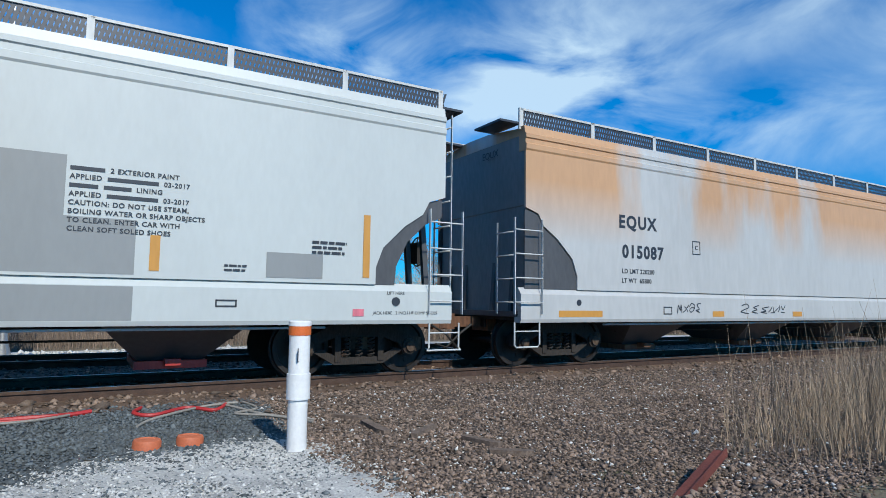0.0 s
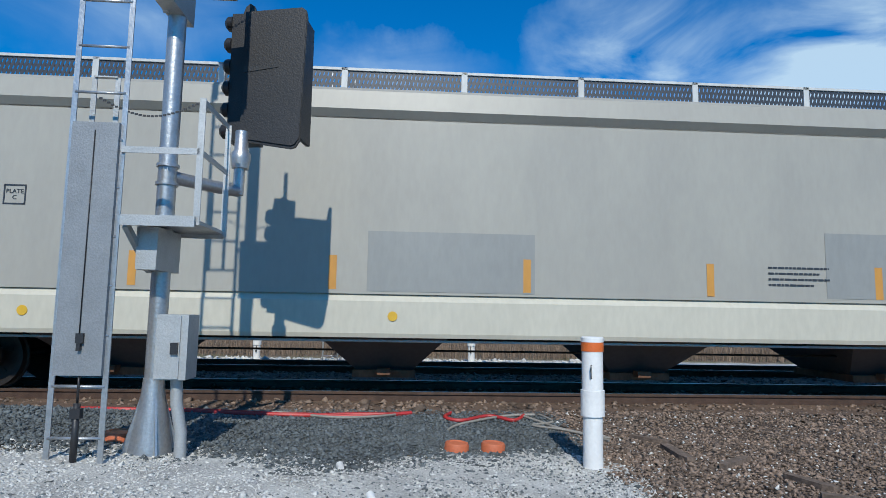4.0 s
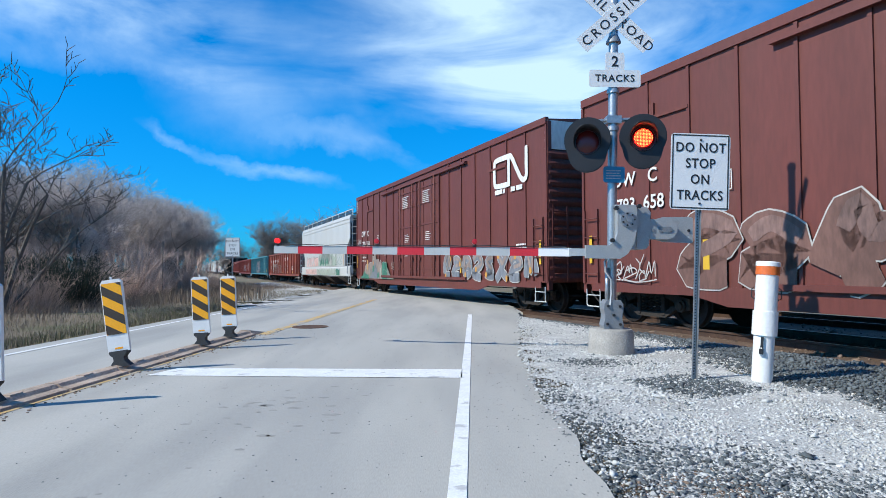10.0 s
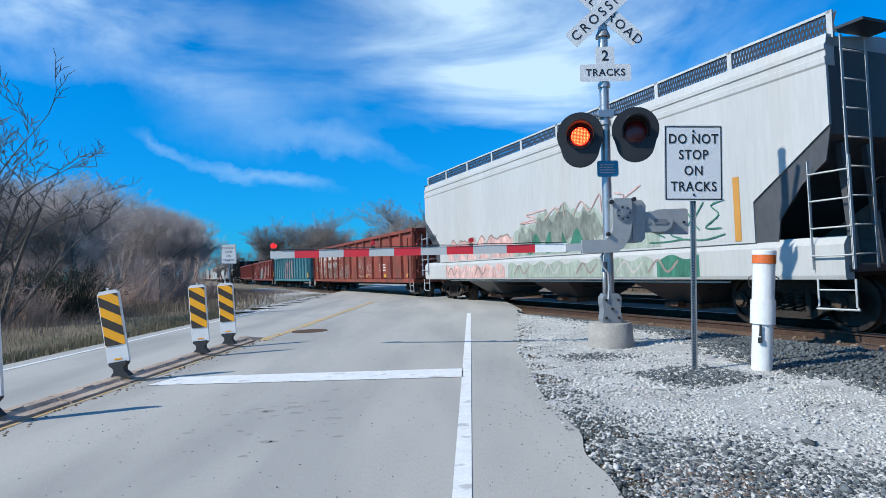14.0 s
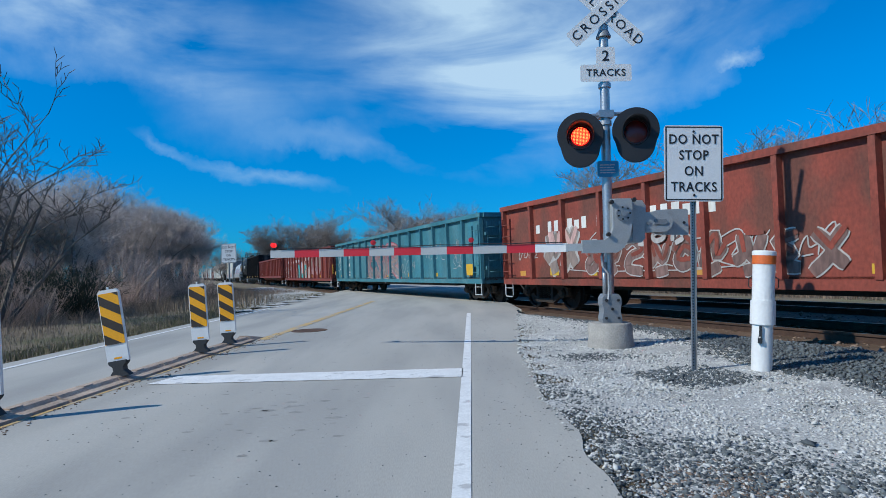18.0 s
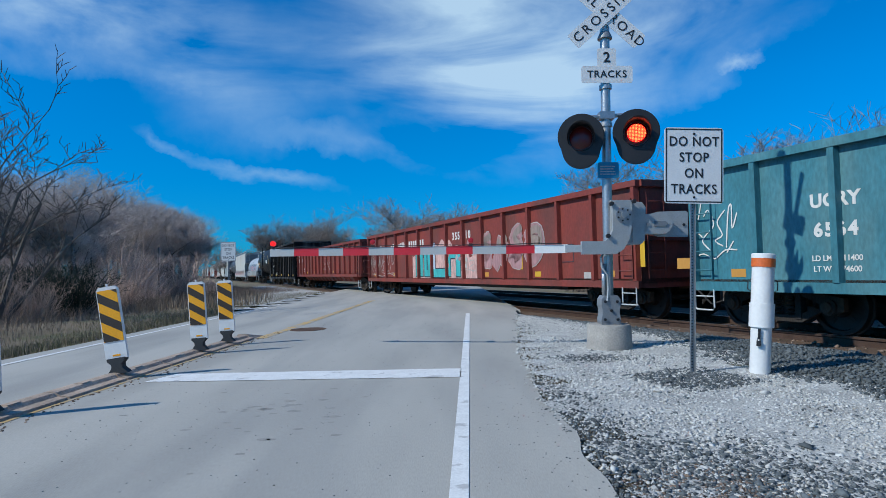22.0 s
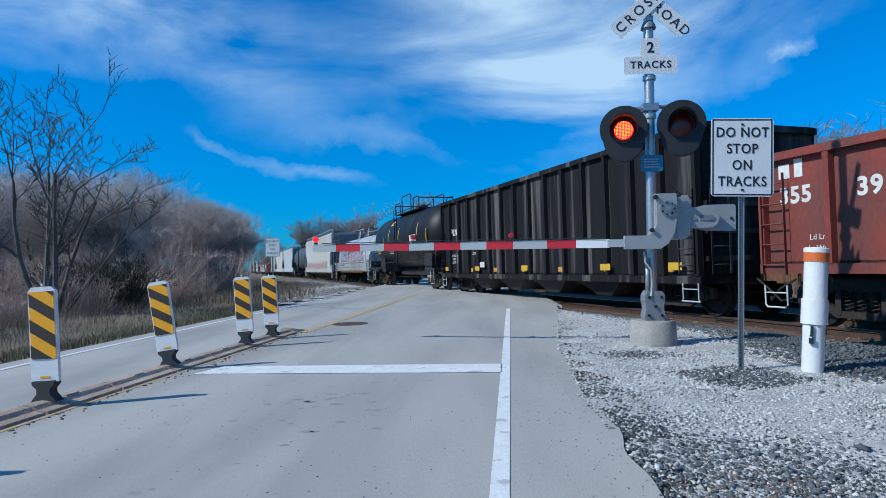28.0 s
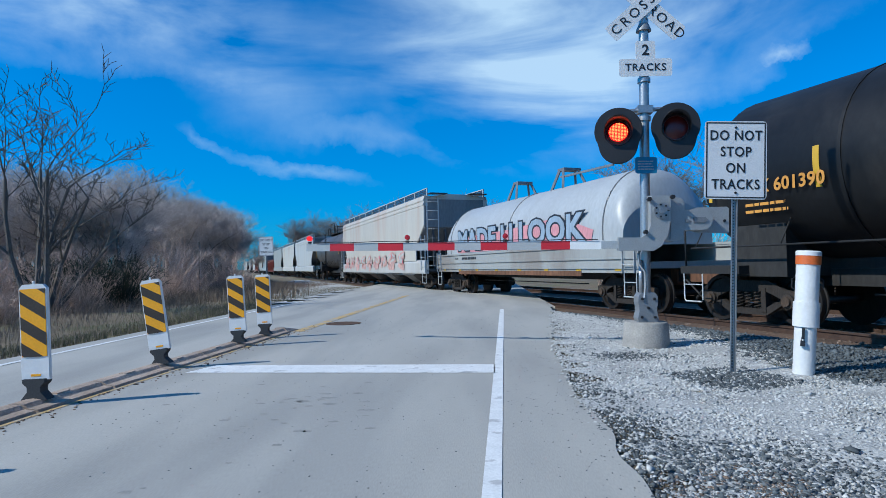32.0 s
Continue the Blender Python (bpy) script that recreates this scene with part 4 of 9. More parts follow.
def boxed_sign(car, x, z, w, h, y, mat, text="", size=0.1, name="stencil"):
    m, t = Mesh(), 0.02
    m.box(x, x + w, y - 0.003, y, z, z + t).box(x, x + w, y - 0.003, y, z + h - t, z + h)
    m.box(x, x + t, y - 0.003, y, z, z + h).box(x + w - t, x + w, y - 0.003, y, z, z + h)
    part(name, m, mat, car)
    if text:
        lettering(text, size, mat, car, x + w / 2, y - 0.003, z + h / 2)


def hopper(q, L, label, body, sill, style, roofband=True, outlets=4, outlet_mat=None, group="freight cars of the train", roll=True, dark=None, detail=True):
    """A covered hopper: sides, roof, sloped ends, sills, outlets, ladders, roof walk."""
    car = thing("covered_hopper_car", label, "rail car", None, group)
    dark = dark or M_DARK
    E = L / 2 - 0.85
    y, zr, zs, zb = 1.60, 4.47, 1.46, 0.85
    curve = style == "curved"
    if curve:
        cut = [(E, 2.94), (E - 0.30, 2.84), (E - 0.42, 2.62), (E - 0.75, 2.40), (E - 1.12, 2.04), (E - 1.24, 1.72), (E - 1.24, zs)]
    else:
        cut = [(E, 3.12), (E - 1.36, 2.14), (E - 1.36, zs)]
    poly = [(-u, v) for u, v in cut[::-1]] + [(-E, 4.02), (E, 4.02)] + cut
    for s in (-1, 1):
        m = Mesh()
        m.prism(poly, s * (y - 0.05), s * y)
        part("side_sheet", m, body, car)
        # side sill: a deep lip with a sloped top flange
        m = Mesh()
        e2 = L / 2 - 0.72
        m.prism([(s * (y + 0.01), zb), (s * (y + 0.03), zb + 0.06), (s * (y + 0.03), zs - 0.10), (s * (y - 0.06), zs + 0.02), (s * (y - 0.16), zs), (s * (y - 0.16), zb)], -e2, e2, "x")
        part("side_sill", m, sill, car)
        # roof edge with ribs
        m = Mesh()
        prof = [(s * (y + 0.002), 4.0), (s * (y + 0.02), 4.03), (s * (y + 0.02), 4.12), (s * (y - 0.01), 4.14), (s * (y - 0.01), 4.22), (s * (y + 0.015), 4.24), (s * (y + 0.015), 4.31), (s * (y - 0.02), 4.33), (s * (y - 0.05), zr), (s * (y - 0.2), zr), (s * (y - 0.2), 4.0)]
        if not curve and not roofband:
            prof = [(s * (y + 0.0), 4.0), (s * (y + 0.0), 4.02), (s * (y + 0.09), 4.12), (s * (y + 0.06), 4.40), (s * (y - 0.03), zr), (s * (y - 0.2), zr), (s * (y - 0.2), 4.0)]
        m.prism(prof, -E, E, "x")
        part("roof_edge", m, body, car)
        # gussets at the cut corners
        for e in (-1, 1):
            if curve or style == "gusset":
                g = [(E - 0.05, 2.9)] + [(u - 0.02, v) for u, v in cut[1:]] + [(E - 0.9, zs), (E - 0.88, 1.75), (E - 0.68, 2.16), (E - 0.36, 2.46), (E - 0.05, 2.6)]
                if style == "gusset":
                    g = [(E, 3.12), (E - 1.36, 2.14), (E - 1.36, zs), (E - 0.95, zs), (E - 0.9, 1.8), (E - 0.5, 2.3), (E - 0.1, 2.6)]
                if curve and e < 0:
                    g = [(E, 2.9)] + [(u - 0.02, v) for u, v in cut[1:]] + [(E, zs)]
                # plate in the dark tone, whatever the body colour
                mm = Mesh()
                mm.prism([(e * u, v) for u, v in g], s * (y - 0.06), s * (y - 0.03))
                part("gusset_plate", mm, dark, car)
    roof = Mesh().prism([(-1.56, 4.3), (-1.56, 4.42), (-0.4, 4.55), (0.4, 4.55), (1.56, 4.42), (1.56, 4.3)], -E, E, "x")
    part("roof", roof, body, car)
    for e in (-1, 1):
        m = Mesh()
        end = [(e * (E - 0.0), 4.45), (e * (E - 0.06), 3.0), (e * (E - 2.6), zs), (e * (E - 2.7), zs), (e * (E - 0.14), 3.0), (e * (E - 0.12), 4.45)]
        m.prism(end, -1.55, 1.55)
        # end sheets and plates are one grey, darker than the sides
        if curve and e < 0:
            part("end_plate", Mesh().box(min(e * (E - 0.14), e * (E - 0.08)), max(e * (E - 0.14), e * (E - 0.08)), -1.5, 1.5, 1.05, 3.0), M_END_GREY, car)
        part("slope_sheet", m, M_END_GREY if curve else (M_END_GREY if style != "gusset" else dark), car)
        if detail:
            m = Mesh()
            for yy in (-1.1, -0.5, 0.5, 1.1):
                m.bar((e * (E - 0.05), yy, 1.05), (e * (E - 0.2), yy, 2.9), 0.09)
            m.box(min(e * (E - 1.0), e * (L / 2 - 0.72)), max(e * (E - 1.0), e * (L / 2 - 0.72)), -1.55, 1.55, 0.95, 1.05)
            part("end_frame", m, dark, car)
            ladder(car, e * (L / 2 - 0.55), e * (L / 2 - 1.17), -y - 0.07, 1.0, 2.72 if curve else 2.62, 4)
            stirrup(car, e * (L / 2 - 0.58), e * (L / 2 - 1.14), -y - 0.03, 0.42, 0.86)
            ladder(car, -1.5, -0.95, e * (L / 2 - 0.68), 1.0, 4.4 if e > 0 or not curve else 2.7, 8 if e > 0 or not curve else 4, depth="y")
    if detail:
        brake_wheel(car, L / 2 - 0.8, -0.55, 2.1)
    # roof walk along both edges, with stanchions and grating
    n = max(4, round(2 * E / 1.8))
    for s in (-1, 1):
        if s > 0 and not detail:
            continue
        m, g = Mesh(), Mesh()
        yy = s * 1.42
        for i in range(n + 1):
            x = -E + 0.02 + (2 * E - 0.04) * i / n
            m.box(x - 0.045, x + 0.045, yy - 0.02, yy + 0.02, 4.42, 4.83)
        m.box(-E, E, yy - 0.02, yy + 0.02, 4.79, 4.83)
        part("walk_rail", m, M_RAILWHITE, car)
        x = -E
        while x < E - 0.03:
            g.add([(x, yy, 4.48), (x + 0.045, yy, 4.48), (x + 0.045 + 0.1, yy, 4.79), (x + 0.1, yy, 4.79)], [(0, 1, 2, 3)])
            if detail:
                g.add([(x + 0.1, yy + 0.004, 4.48), (x + 0.13, yy + 0.004, 4.48), (x + 0.03, yy + 0.004, 4.79), (x, yy + 0.004, 4.79)], [(0, 1, 2, 3)])
            x += 0.062
        part("walk_grating", g, M_GRATE, car)
        for e in (-1, 1):
            part("end_walk", Mesh().box(min(e * (E - 0.02), e * (E + 0.45)), max(e * (E - 0.02), e * (E + 0.45)), min(yy, yy * 0.4), max(yy, yy * 0.4), 4.52, 4.56), M_GRATE, car)
    # outlets
    for i in range(outlets):
        cx = (i - (outlets - 1) / 2) * (L - 5.4) / outlets
        w = 0.98
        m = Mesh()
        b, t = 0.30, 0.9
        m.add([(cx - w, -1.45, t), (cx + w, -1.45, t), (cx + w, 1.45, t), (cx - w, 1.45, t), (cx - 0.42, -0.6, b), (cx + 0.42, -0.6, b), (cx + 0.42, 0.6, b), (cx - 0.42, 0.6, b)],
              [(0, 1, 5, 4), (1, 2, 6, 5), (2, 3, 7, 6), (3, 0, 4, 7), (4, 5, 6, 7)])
        # bays take the same dark grey on every car
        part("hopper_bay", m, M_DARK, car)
        part("outlet_gate", Mesh().box(cx - 0.48, cx + 0.48, -0.75, 0.75, 0.21, 0.32).box(cx - 0.1, cx + 0.1, -0.95, -0.75, 0.27, 0.36), outlet_mat or M_RUSTBROWN, car)
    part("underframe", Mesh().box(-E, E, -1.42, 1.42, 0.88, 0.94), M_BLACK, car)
    if detail:
        part("pipe", Mesh().tube([(-E + 2, -1.5, 0.80), (E - 2, -1.5, 0.80)], 0.02, 6), M_RAILWHITE, car)
    running_gear(car, L, q, 2.1, roll)
    return car


def boxcar(q, L, label, number, seed, roll=True):
    """A high-cube boxcar with ribbed sides, two plug doors and corrugated ends."""
    car = thing("boxcar", label, "rail car", None, "freight cars of the train")
    E, y, zb, zt = L / 2 - 0.62, 1.55, 0.66, 5.17
    for s in (-1, 1):
        m = Mesh().box(-E, E, min(s * y, s * (y - 0.06)), max(s * y, s * (y - 0.06)), zb + 0.2, zt)
        part("side_wall", m, M_BOX, car)
        m = Mesh().prism([(-E + 0.3, zb + 0.22), (-E + 0.3, zb + 0.05), (-E + 3.4, zb + 0.05), (-E + 4.2, zb - 0.12), (E - 4.2, zb - 0.12), (E - 3.4, zb + 0.05), (E - 0.3, zb + 0.05), (E - 0.3, zb + 0.22)], s * (y + 0.0), s * (y + 0.03))
        part("side_sill", m, M_BOX, car)
        part("roof_edge", Mesh().box(-E - 0.03, E + 0.03, min(s * (y - 0.05), s * (y + 0.05)), max(s * (y - 0.05), s * (y + 0.05)), zt - 0.08, zt + 0.1), M_BOX, car)
    n = 18
    step = 2 * E / n
    for i in range(n + 1):
        x = -E + step * i
        if abs(x) < 2.6:
            continue
        part("side_post", shared("box_post", lambda: Mesh().box(-0.035, 0.035, -0.035, 0.0, zb + 0.22, zt - 0.1).data("side_post")), M_BOX, car, "", Matrix.Translation((x, -y, 0)))
    # doors
    for cx in (-1.25, 1.25):
        d = Mesh().box(cx - 1.2, cx + 1.2, -y - 0.05, -y, zb + 0.3, zt - 0.35)
        door = part("plug_door", d, M_BOX, car)
        m = Mesh()
        for z in (1.25, 2.15, 3.05, 3.9, 4.55):
            m.box(cx - 1.16, cx + 1.16, -y - 0.075, -y - 0.05, z - 0.03, z + 0.03)
        for x in (cx - 1.17, cx - 0.45, cx + 0.45, cx + 1.17):
            m.box(x - 0.03, x + 0.03, -y - 0.07, -y - 0.05, zb + 0.3, zt - 0.35)
        part("door_rib", m, M_BOX, door)
        m = Mesh()
        for x in (cx - 0.8, cx + 0.8):
            m.tube([(x, -y - 0.10, zb + 0.25), (x, -y - 0.10, zt - 0.3)], 0.025, 6)
            m.box(x - 0.08, x + 0.08, -y - 0.13, -y - 0.06, 1.6, 1.72)
        part("lock_rod", m, M_BOX_END, door)
        bars(door, M_TEXT_W, cx - 0.5, -y - 0.078, 4.35, 7, 0.8, 0.075, 0.03)
        bars(door, M_TEXT_W, cx - 0.2, -y - 0.078, 2.7, 5, 0.6, 0.075, 0.028)
        bars(door, M_TEXT_W, cx - 0.2, -y - 0.078, 1.95, 3, 0.45, 0.075, 0.028)
    part("door_track", Mesh().box(-4.9, 4.9, -y - 0.12, -y, zt - 0.33, zt - 0.25).box(-4.9, 4.9, -y - 0.12, -y, zb + 0.2, zb + 0.3), M_BOX, car)
    for x in (-E * 0.72, E * 0.72):
        part("route_board", Mesh().box(x - 0.55, x + 0.55, -y - 0.05, -y, 4.28, 4.34).box(x - 0.5, x - 0.38, -y - 0.05, -y, 4.34, 4.6), M_BOX_END, car)
    # ends with horizontal corrugations, white band on top
    for e in (-1, 1):
        m = Mesh()
        pr = []
        k = 14
        for i in range(k * 4 + 1):
            z = zb + 0.2 + (zt - 0.75 - zb - 0.2) * i / (k * 4)
            pr.append((e * (E + (0.0, 0.05, 0.07, 0.05)[i % 4]), z))
        pr += [(e * (E - 0.1), pr[-1][1]), (e * (E - 0.1), pr[0][1])]
        m.prism(pr, -y + 0.04, y - 0.04)
        part("end_wall", m, M_BOX_END, car)
        part("end_band", Mesh().box(min(e * (E - 0.1), e * (E + 0.03)), max(e * (E - 0.1), e * (E + 0.03)), -y, y, zt - 0.75, zt + 0.02), M_TEXT_W, car, "white height warning band")
        for yy in (-y + 0.06, y - 0.06):
            part("corner_post", Mesh().box(min(e * (E - 0.06), e * (E + 0.05)), max(e * (E - 0.06), e * (E + 0.05)), yy - 0.06, yy + 0.06, zb, zt), M_BOX, car)
        bars(car, M_BOX_END, e * E, -y - 0.01, 0.9, 1, 0.02, 0.1, 0.02)
        ladder(car, -1.45, -1.0, e * (E + 0.13), 0.9, 2.9, 5, M_BOX, depth="y")
        ladder(car, e * (E - 0.12), e * (E - 0.6), -y - 0.06, 0.9, 2.6, 4, M_BOX)
        stirrup(car, e * (E - 0.1), e * (E - 0.6), -y - 0.02, 0.35, 0.75)
        square(car, e * (E - 0.3) - 0.05, e * (E - 0.3) + 0.05, 1.35, 2.0, -y - 0.045, M_YELLOW)
        square(car, e * (E - 5.5) - 0.05, e * (E - 5.5) + 0.05, 1.1, 1.6, -y - 0.045, M_YELLOW)
    part("roof", Mesh().prism([(-y, zt), (-y, zt + 0.06), (0, zt + 0.18), (y, zt + 0.06), (y, zt)], -E, E, "x"), M_BOX, car)
    part("floor", Mesh().box(-E, E, -1.5, 1.5, 0.86, 0.98), M_BLACK, car)
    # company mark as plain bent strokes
    m, x0, z0, h = Mesh(), E - 2.95, 3.74, 0.82
    ribbon(m, [(x0 + 0.95, z0), (x0 + 0.55, z0), (x0 + 0.14, z0 + 0.02), (x0 + 0.03, z0 + 0.14), (x0 + 0.03, z0 + h - 0.14), (x0 + 0.14, z0 + h - 0.02), (x0 + 0.6, z0 + h), (x0 + 0.95, z0 + h), (x0 + 1.12, z0 + h - 0.06),
               (x0 + 1.45, z0 + 0.32), (x0 + 1.68, z0 + 0.06), (x0 + 1.86, z0 + 0.02), (x0 + 1.95, z0 + 0.14), (x0 + 1.95, z0 + h * 0.6), (x0 + 1.95, z0 + h + 0.14)], 0.16, -y - 0.042)
    part("company_stroke", Mesh().box(x0 + 0.86, x0 + 1.01, -y - 0.045, -y - 0.038, z0 - 0.06, z0 + h - 0.05), M_TEXT_W, car)
    part("company_mark", m, M_TEXT_W, car)
    bars(car, M_TEXT_W, x0 + 0.05, -y - 0.04, z0 - 0.24, 1, 0.7, 0.2, 0.14)
    bars(car, M_TEXT_W, x0 + 1.05, -y - 0.04, z0 - 0.24, 1, 0.85, 0.2, 0.14)
    lettering("DW   C", 0.40, M_TEXT_W, car, -E + 1.83, -y - 0.040, 3.13, 0.006, 1.05)
    lettering(number[:3] + "  " + number[3:], 0.40, M_TEXT_W, car, -E + 1.98, -y - 0.040, 2.58, 0.006, 1.02)
    lettering("LD LMT 207400", 0.12, M_TEXT_W, car, -E + 1.6, -y - 0.040, 1.88, 0.002, 1.05)
    lettering("LT WT   78600", 0.12, M_TEXT_W, car, -E + 1.6, -y - 0.040, 1.70, 0.002, 1.05)
    boxed_sign(car, -E + 4.05, 2.6, 0.3, 0.36, -y - 0.037, M_TEXT_W, "F", 0.2)
    bars(car, M_TEXT_W, E - 1.6, -y - 0.037, 1.9, 4, 0.6, 0.1, 0.05)
    running_gear(car, L, q, 2.3, roll)
    brake_wheel(car, -E - 0.2, -0.4, 2.2)
    return car


def gondola(q, L, label, mat, ribs, ht=2.98, seed=1, inside=None, roll=True, dumps=False, name="gondola_car", zb=0.70):
    """An open gondola: ribbed sides and ends, top chord, floor."""
    car = thing(name, label, "rail car", None, "freight cars of the train")
    E, y = L / 2 - 0.72, 1.5
    for s in (-1, 1):
        part("side_wall", Mesh().box(-E, E, min(s * y, s * (y - 0.05)), max(s * y, s * (y - 0.05)), zb + 0.14, ht - 0.1), mat, car)
        part("top_chord", Mesh().box(-E - 0.04, E + 0.04, min(s * (y - 0.07), s * (y + 0.12)), max(s * (y - 0.07), s * (y + 0.12)), ht - 0.13, ht), mat, car)
        part("side_sill", Mesh().box(-E, E, min(s * (y - 0.05), s * (y + 0.09)), max(s * (y - 0.05), s * (y + 0.09)), zb, zb + 0.16), mat, car)
        rib = shared(("rib", mat.name, round(ht, 2), zb, s), lambda: Mesh().prism([(-0.07, 0), (-0.05, -s * -0.11), (0.05, -s * -0.11), (0.07, 0)], zb + 0.16, ht - 0.13, "z").data("side_post"))
        for i in range(ribs + 1):
            x = -E + 0.08 + (2 * E - 0.16) * i / ribs
            part("side_post", rib, mat, car, "", Matrix.Translation((x, s * y, 0)))
    for e in (-1, 1):
        m = Mesh().box(min(e * E, e * (E - 0.08)), max(e * E, e * (E - 0.08)), -y, y, zb, ht - 0.05)
        for z in (1.2, 1.75, 2.3):
            m.box(min(e * E, e * (E + 0.09)), max(e * E, e * (E + 0.09)), -y + 0.05, y - 0.05, z - 0.05, z + 0.05)
        m.box(min(e * (E - 0.1), e * (E + 0.1)), max(e * (E - 0.1), e * (E + 0.1)), -y, y, ht - 0.14, ht)
        part("end_wall", m, mat, car)
        ladder(car, e * (E - 0.1), e * (E - 0.55), -y - 0.12, 0.9, 2.6, 5, mat)
        ladder(car, -1.4, -0.95, e * (E + 0.14), 0.9, 2.7, 5, mat, depth="y")
        stirrup(car, e * (E - 0.08), e * (E - 0.52), -y - 0.08, 0.35, 0.72)
    part("floor", Mesh().box(-E, E, -y, y, zb + 0.1, zb + 0.2), inside or M_INNER, car)
    part("underframe", Mesh().box(-E + 3.4, E - 3.4, -1.0, 1.0, zb - 0.12, zb + 0.1), M_BLACK, car)
    for i, x in enumerate(np.linspace(-E + 1.0, E - 1.0, 7)):
        square(car, x - 0.15, x + 0.15, zb + 0.24, zb + 0.38, -y - 0.004, M_YELLOW if i % 2 else M_ORANGE)
    brake_wheel(car, -E - 0.22, -0.5, 2.0)
    if dumps:
        for i in range(14):
            x = -E + 2.9 + (2 * E - 5.8) * i / 13
            part("dump_door", Mesh().add([(x - 0.5, -1.42, zb + 0.02), (x + 0.5, -1.42, zb + 0.02), (x + 0.22, -1.2, zb - 0.3), (x - 0.22, -1.2, zb - 0.3), (x - 0.5, 1.42, zb + 0.02), (x + 0.5, 1.42, zb + 0.02), (x + 0.22, 1.2, zb - 0.3), (x - 0.22, 1.2, zb - 0.3)],
                                     [(0, 1, 2, 3), (4, 5, 6, 7), (0, 3, 7, 4), (1, 2, 6, 5), (3, 2, 6, 7)]), mat, car)
    running_gear(car, L, q, 2.1, roll)
    return car


def centerbeam(q, L):
    """A centre-beam flatcar, empty, with two bulkheads."""
    car = thing("centre_beam_flatcar", "empty red centre-beam flatcar with bulkhead ends", "rail car", None, "freight cars of the train")
    E, zt = L / 2 - 1.05, 4.86
    part("deck", Mesh().box(-E, E, -1.5, 1.5, 1.02, 1.12), M_BEAM, car)
    for s in (-1, 1):
        m = Mesh().box(-E, E, min(s * 1.5, s * 1.44), max(s * 1.5, s * 1.44), 0.72, 1.14)
        m.box(-E, E, min(s * 1.56, s * 1.44), max(s * 1.56, s * 1.44), 1.12, 1.17)
        part("side_sill", m, M_BEAM, car)
    part("top_chord", Mesh().box(-E, E, -0.19, 0.19, zt - 0.06, zt).box(-E, E, -0.12, 0.12, zt - 0.26, zt - 0.06).box(-E, E, -0.16, 0.16, zt - 0.30, zt - 0.26), M_BEAM, car)
    post = shared("beam_post", lambda: Mesh().box(-0.085, 0.085, -0.06, 0.06, 1.12, zt - 0.3).box(-0.10, 0.10, -0.13, -0.06, 1.12, zt - 0.3).box(-0.10, 0.10, 0.06, 0.13, 1.12, zt - 0.3).data("beam_post"))
    wide = shared("beam_post_wide", lambda: Mesh().box(-0.10, 0.10, -0.15, 0.15, 1.12, zt - 0.3).prism([(-0.22, 1.12), (0.22, 1.12), (0.10, 1.42), (-0.10, 1.42)], -0.05, 0.05).data("beam_post"))
    step = 1.255
    for i in range(-8, 9):
        x = step * i - 0.74
        part("beam_post", wide if i % 2 else post, M_BEAM, car, "", Matrix.Translation((x, 0, 0)))
        if i % 2 and -8 < i < 8:
            d = 1 if i < 0 else -1
            part("diagonal_brace", Mesh().bar((x + d * 0.12, 0, 1.24), (x + d * (2 * step - 0.1), 0, zt - 0.42), 0.10, 0.17, up=(0, 1, 0)), M_BEAM, car)
            part("gusset", Mesh().prism([(x + d * (2 * step - 0.5), zt - 0.33), (x + d * (2 * step + 0.35), zt - 0.33), (x + d * (2 * step + 0.12), zt - 0.75), (x + d * (2 * step - 0.12), zt - 0.75)], -0.055, 0.055), M_BEAM, car)
    for x in np.linspace(-E + 1.5, E - 1.5, 14):
        part("winch_slot", Mesh().box(x - 0.11, x + 0.11, -0.125, -0.119, zt - 0.22, zt - 0.18), M_PALE, car)
    for e in (-1, 1):
        x0, x1 = e * E, e * (E + 0.34)
        m = Mesh().box(min(x0, x0 + e * 0.08), max(x0, x0 + e * 0.08), -1.42, 1.42, 1.1, zt - 0.05)
        part("bulkhead_panel", m, M_BEAM, car)
        m = Mesh()
        for yy in (-1.42, 1.42):
            m.box(min(x0 - e * 0.04, x1), max(x0 - e * 0.04, x1), yy - 0.08, yy + 0.08, 0.95, zt + 0.1)
        for yy in (-0.7, 0.0, 0.7):
            m.box(min(x0 + e * 0.08, x1 - e * 0.06), max(x0 + e * 0.08, x1 - e * 0.06), yy - 0.06, yy + 0.06, 1.1, zt)
        m.box(min(x0, x1), max(x0, x1), -1.42, 1.42, zt - 0.08, zt + 0.04)
        for z in (1.5, 2.2, 2.9, 3.6, 4.2):
            m.box(min(x0 + e * 0.08, x1 - e * 0.08), max(x0 + e * 0.08, x1 - e * 0.08), -1.4, 1.4, z - 0.05, z + 0.05)
        part("bulkhead_frame", m, M_BEAM, car)
        bars(car, M_PALE, x0 - 0.5, -1.51, 0.9, 1, 0.4, 0.1, 0.06)
        ladder(car, e * (E + 0.30), e * (E - 0.2), -1.54, 0.9, 1.6, 2, M_BEAM)
        part("end_sill", Mesh().box(min(x0, x0 + e * 0.6), max(x0, x0 + e * 0.6), -1.45, 1.45, 0.78, 1.08), M_BEAM, car)
        square(car, e * (E + 0.1) - 0.05, e * (E + 0.1) + 0.05, 1.7, 2.7, -1.51, M_YELLOW)
    # stencilled words on the bulkhead facing the deck
    me = words("WARNING", 0.26, 0.002, 1.1, 0.004).copy()
    me.materials.clear()
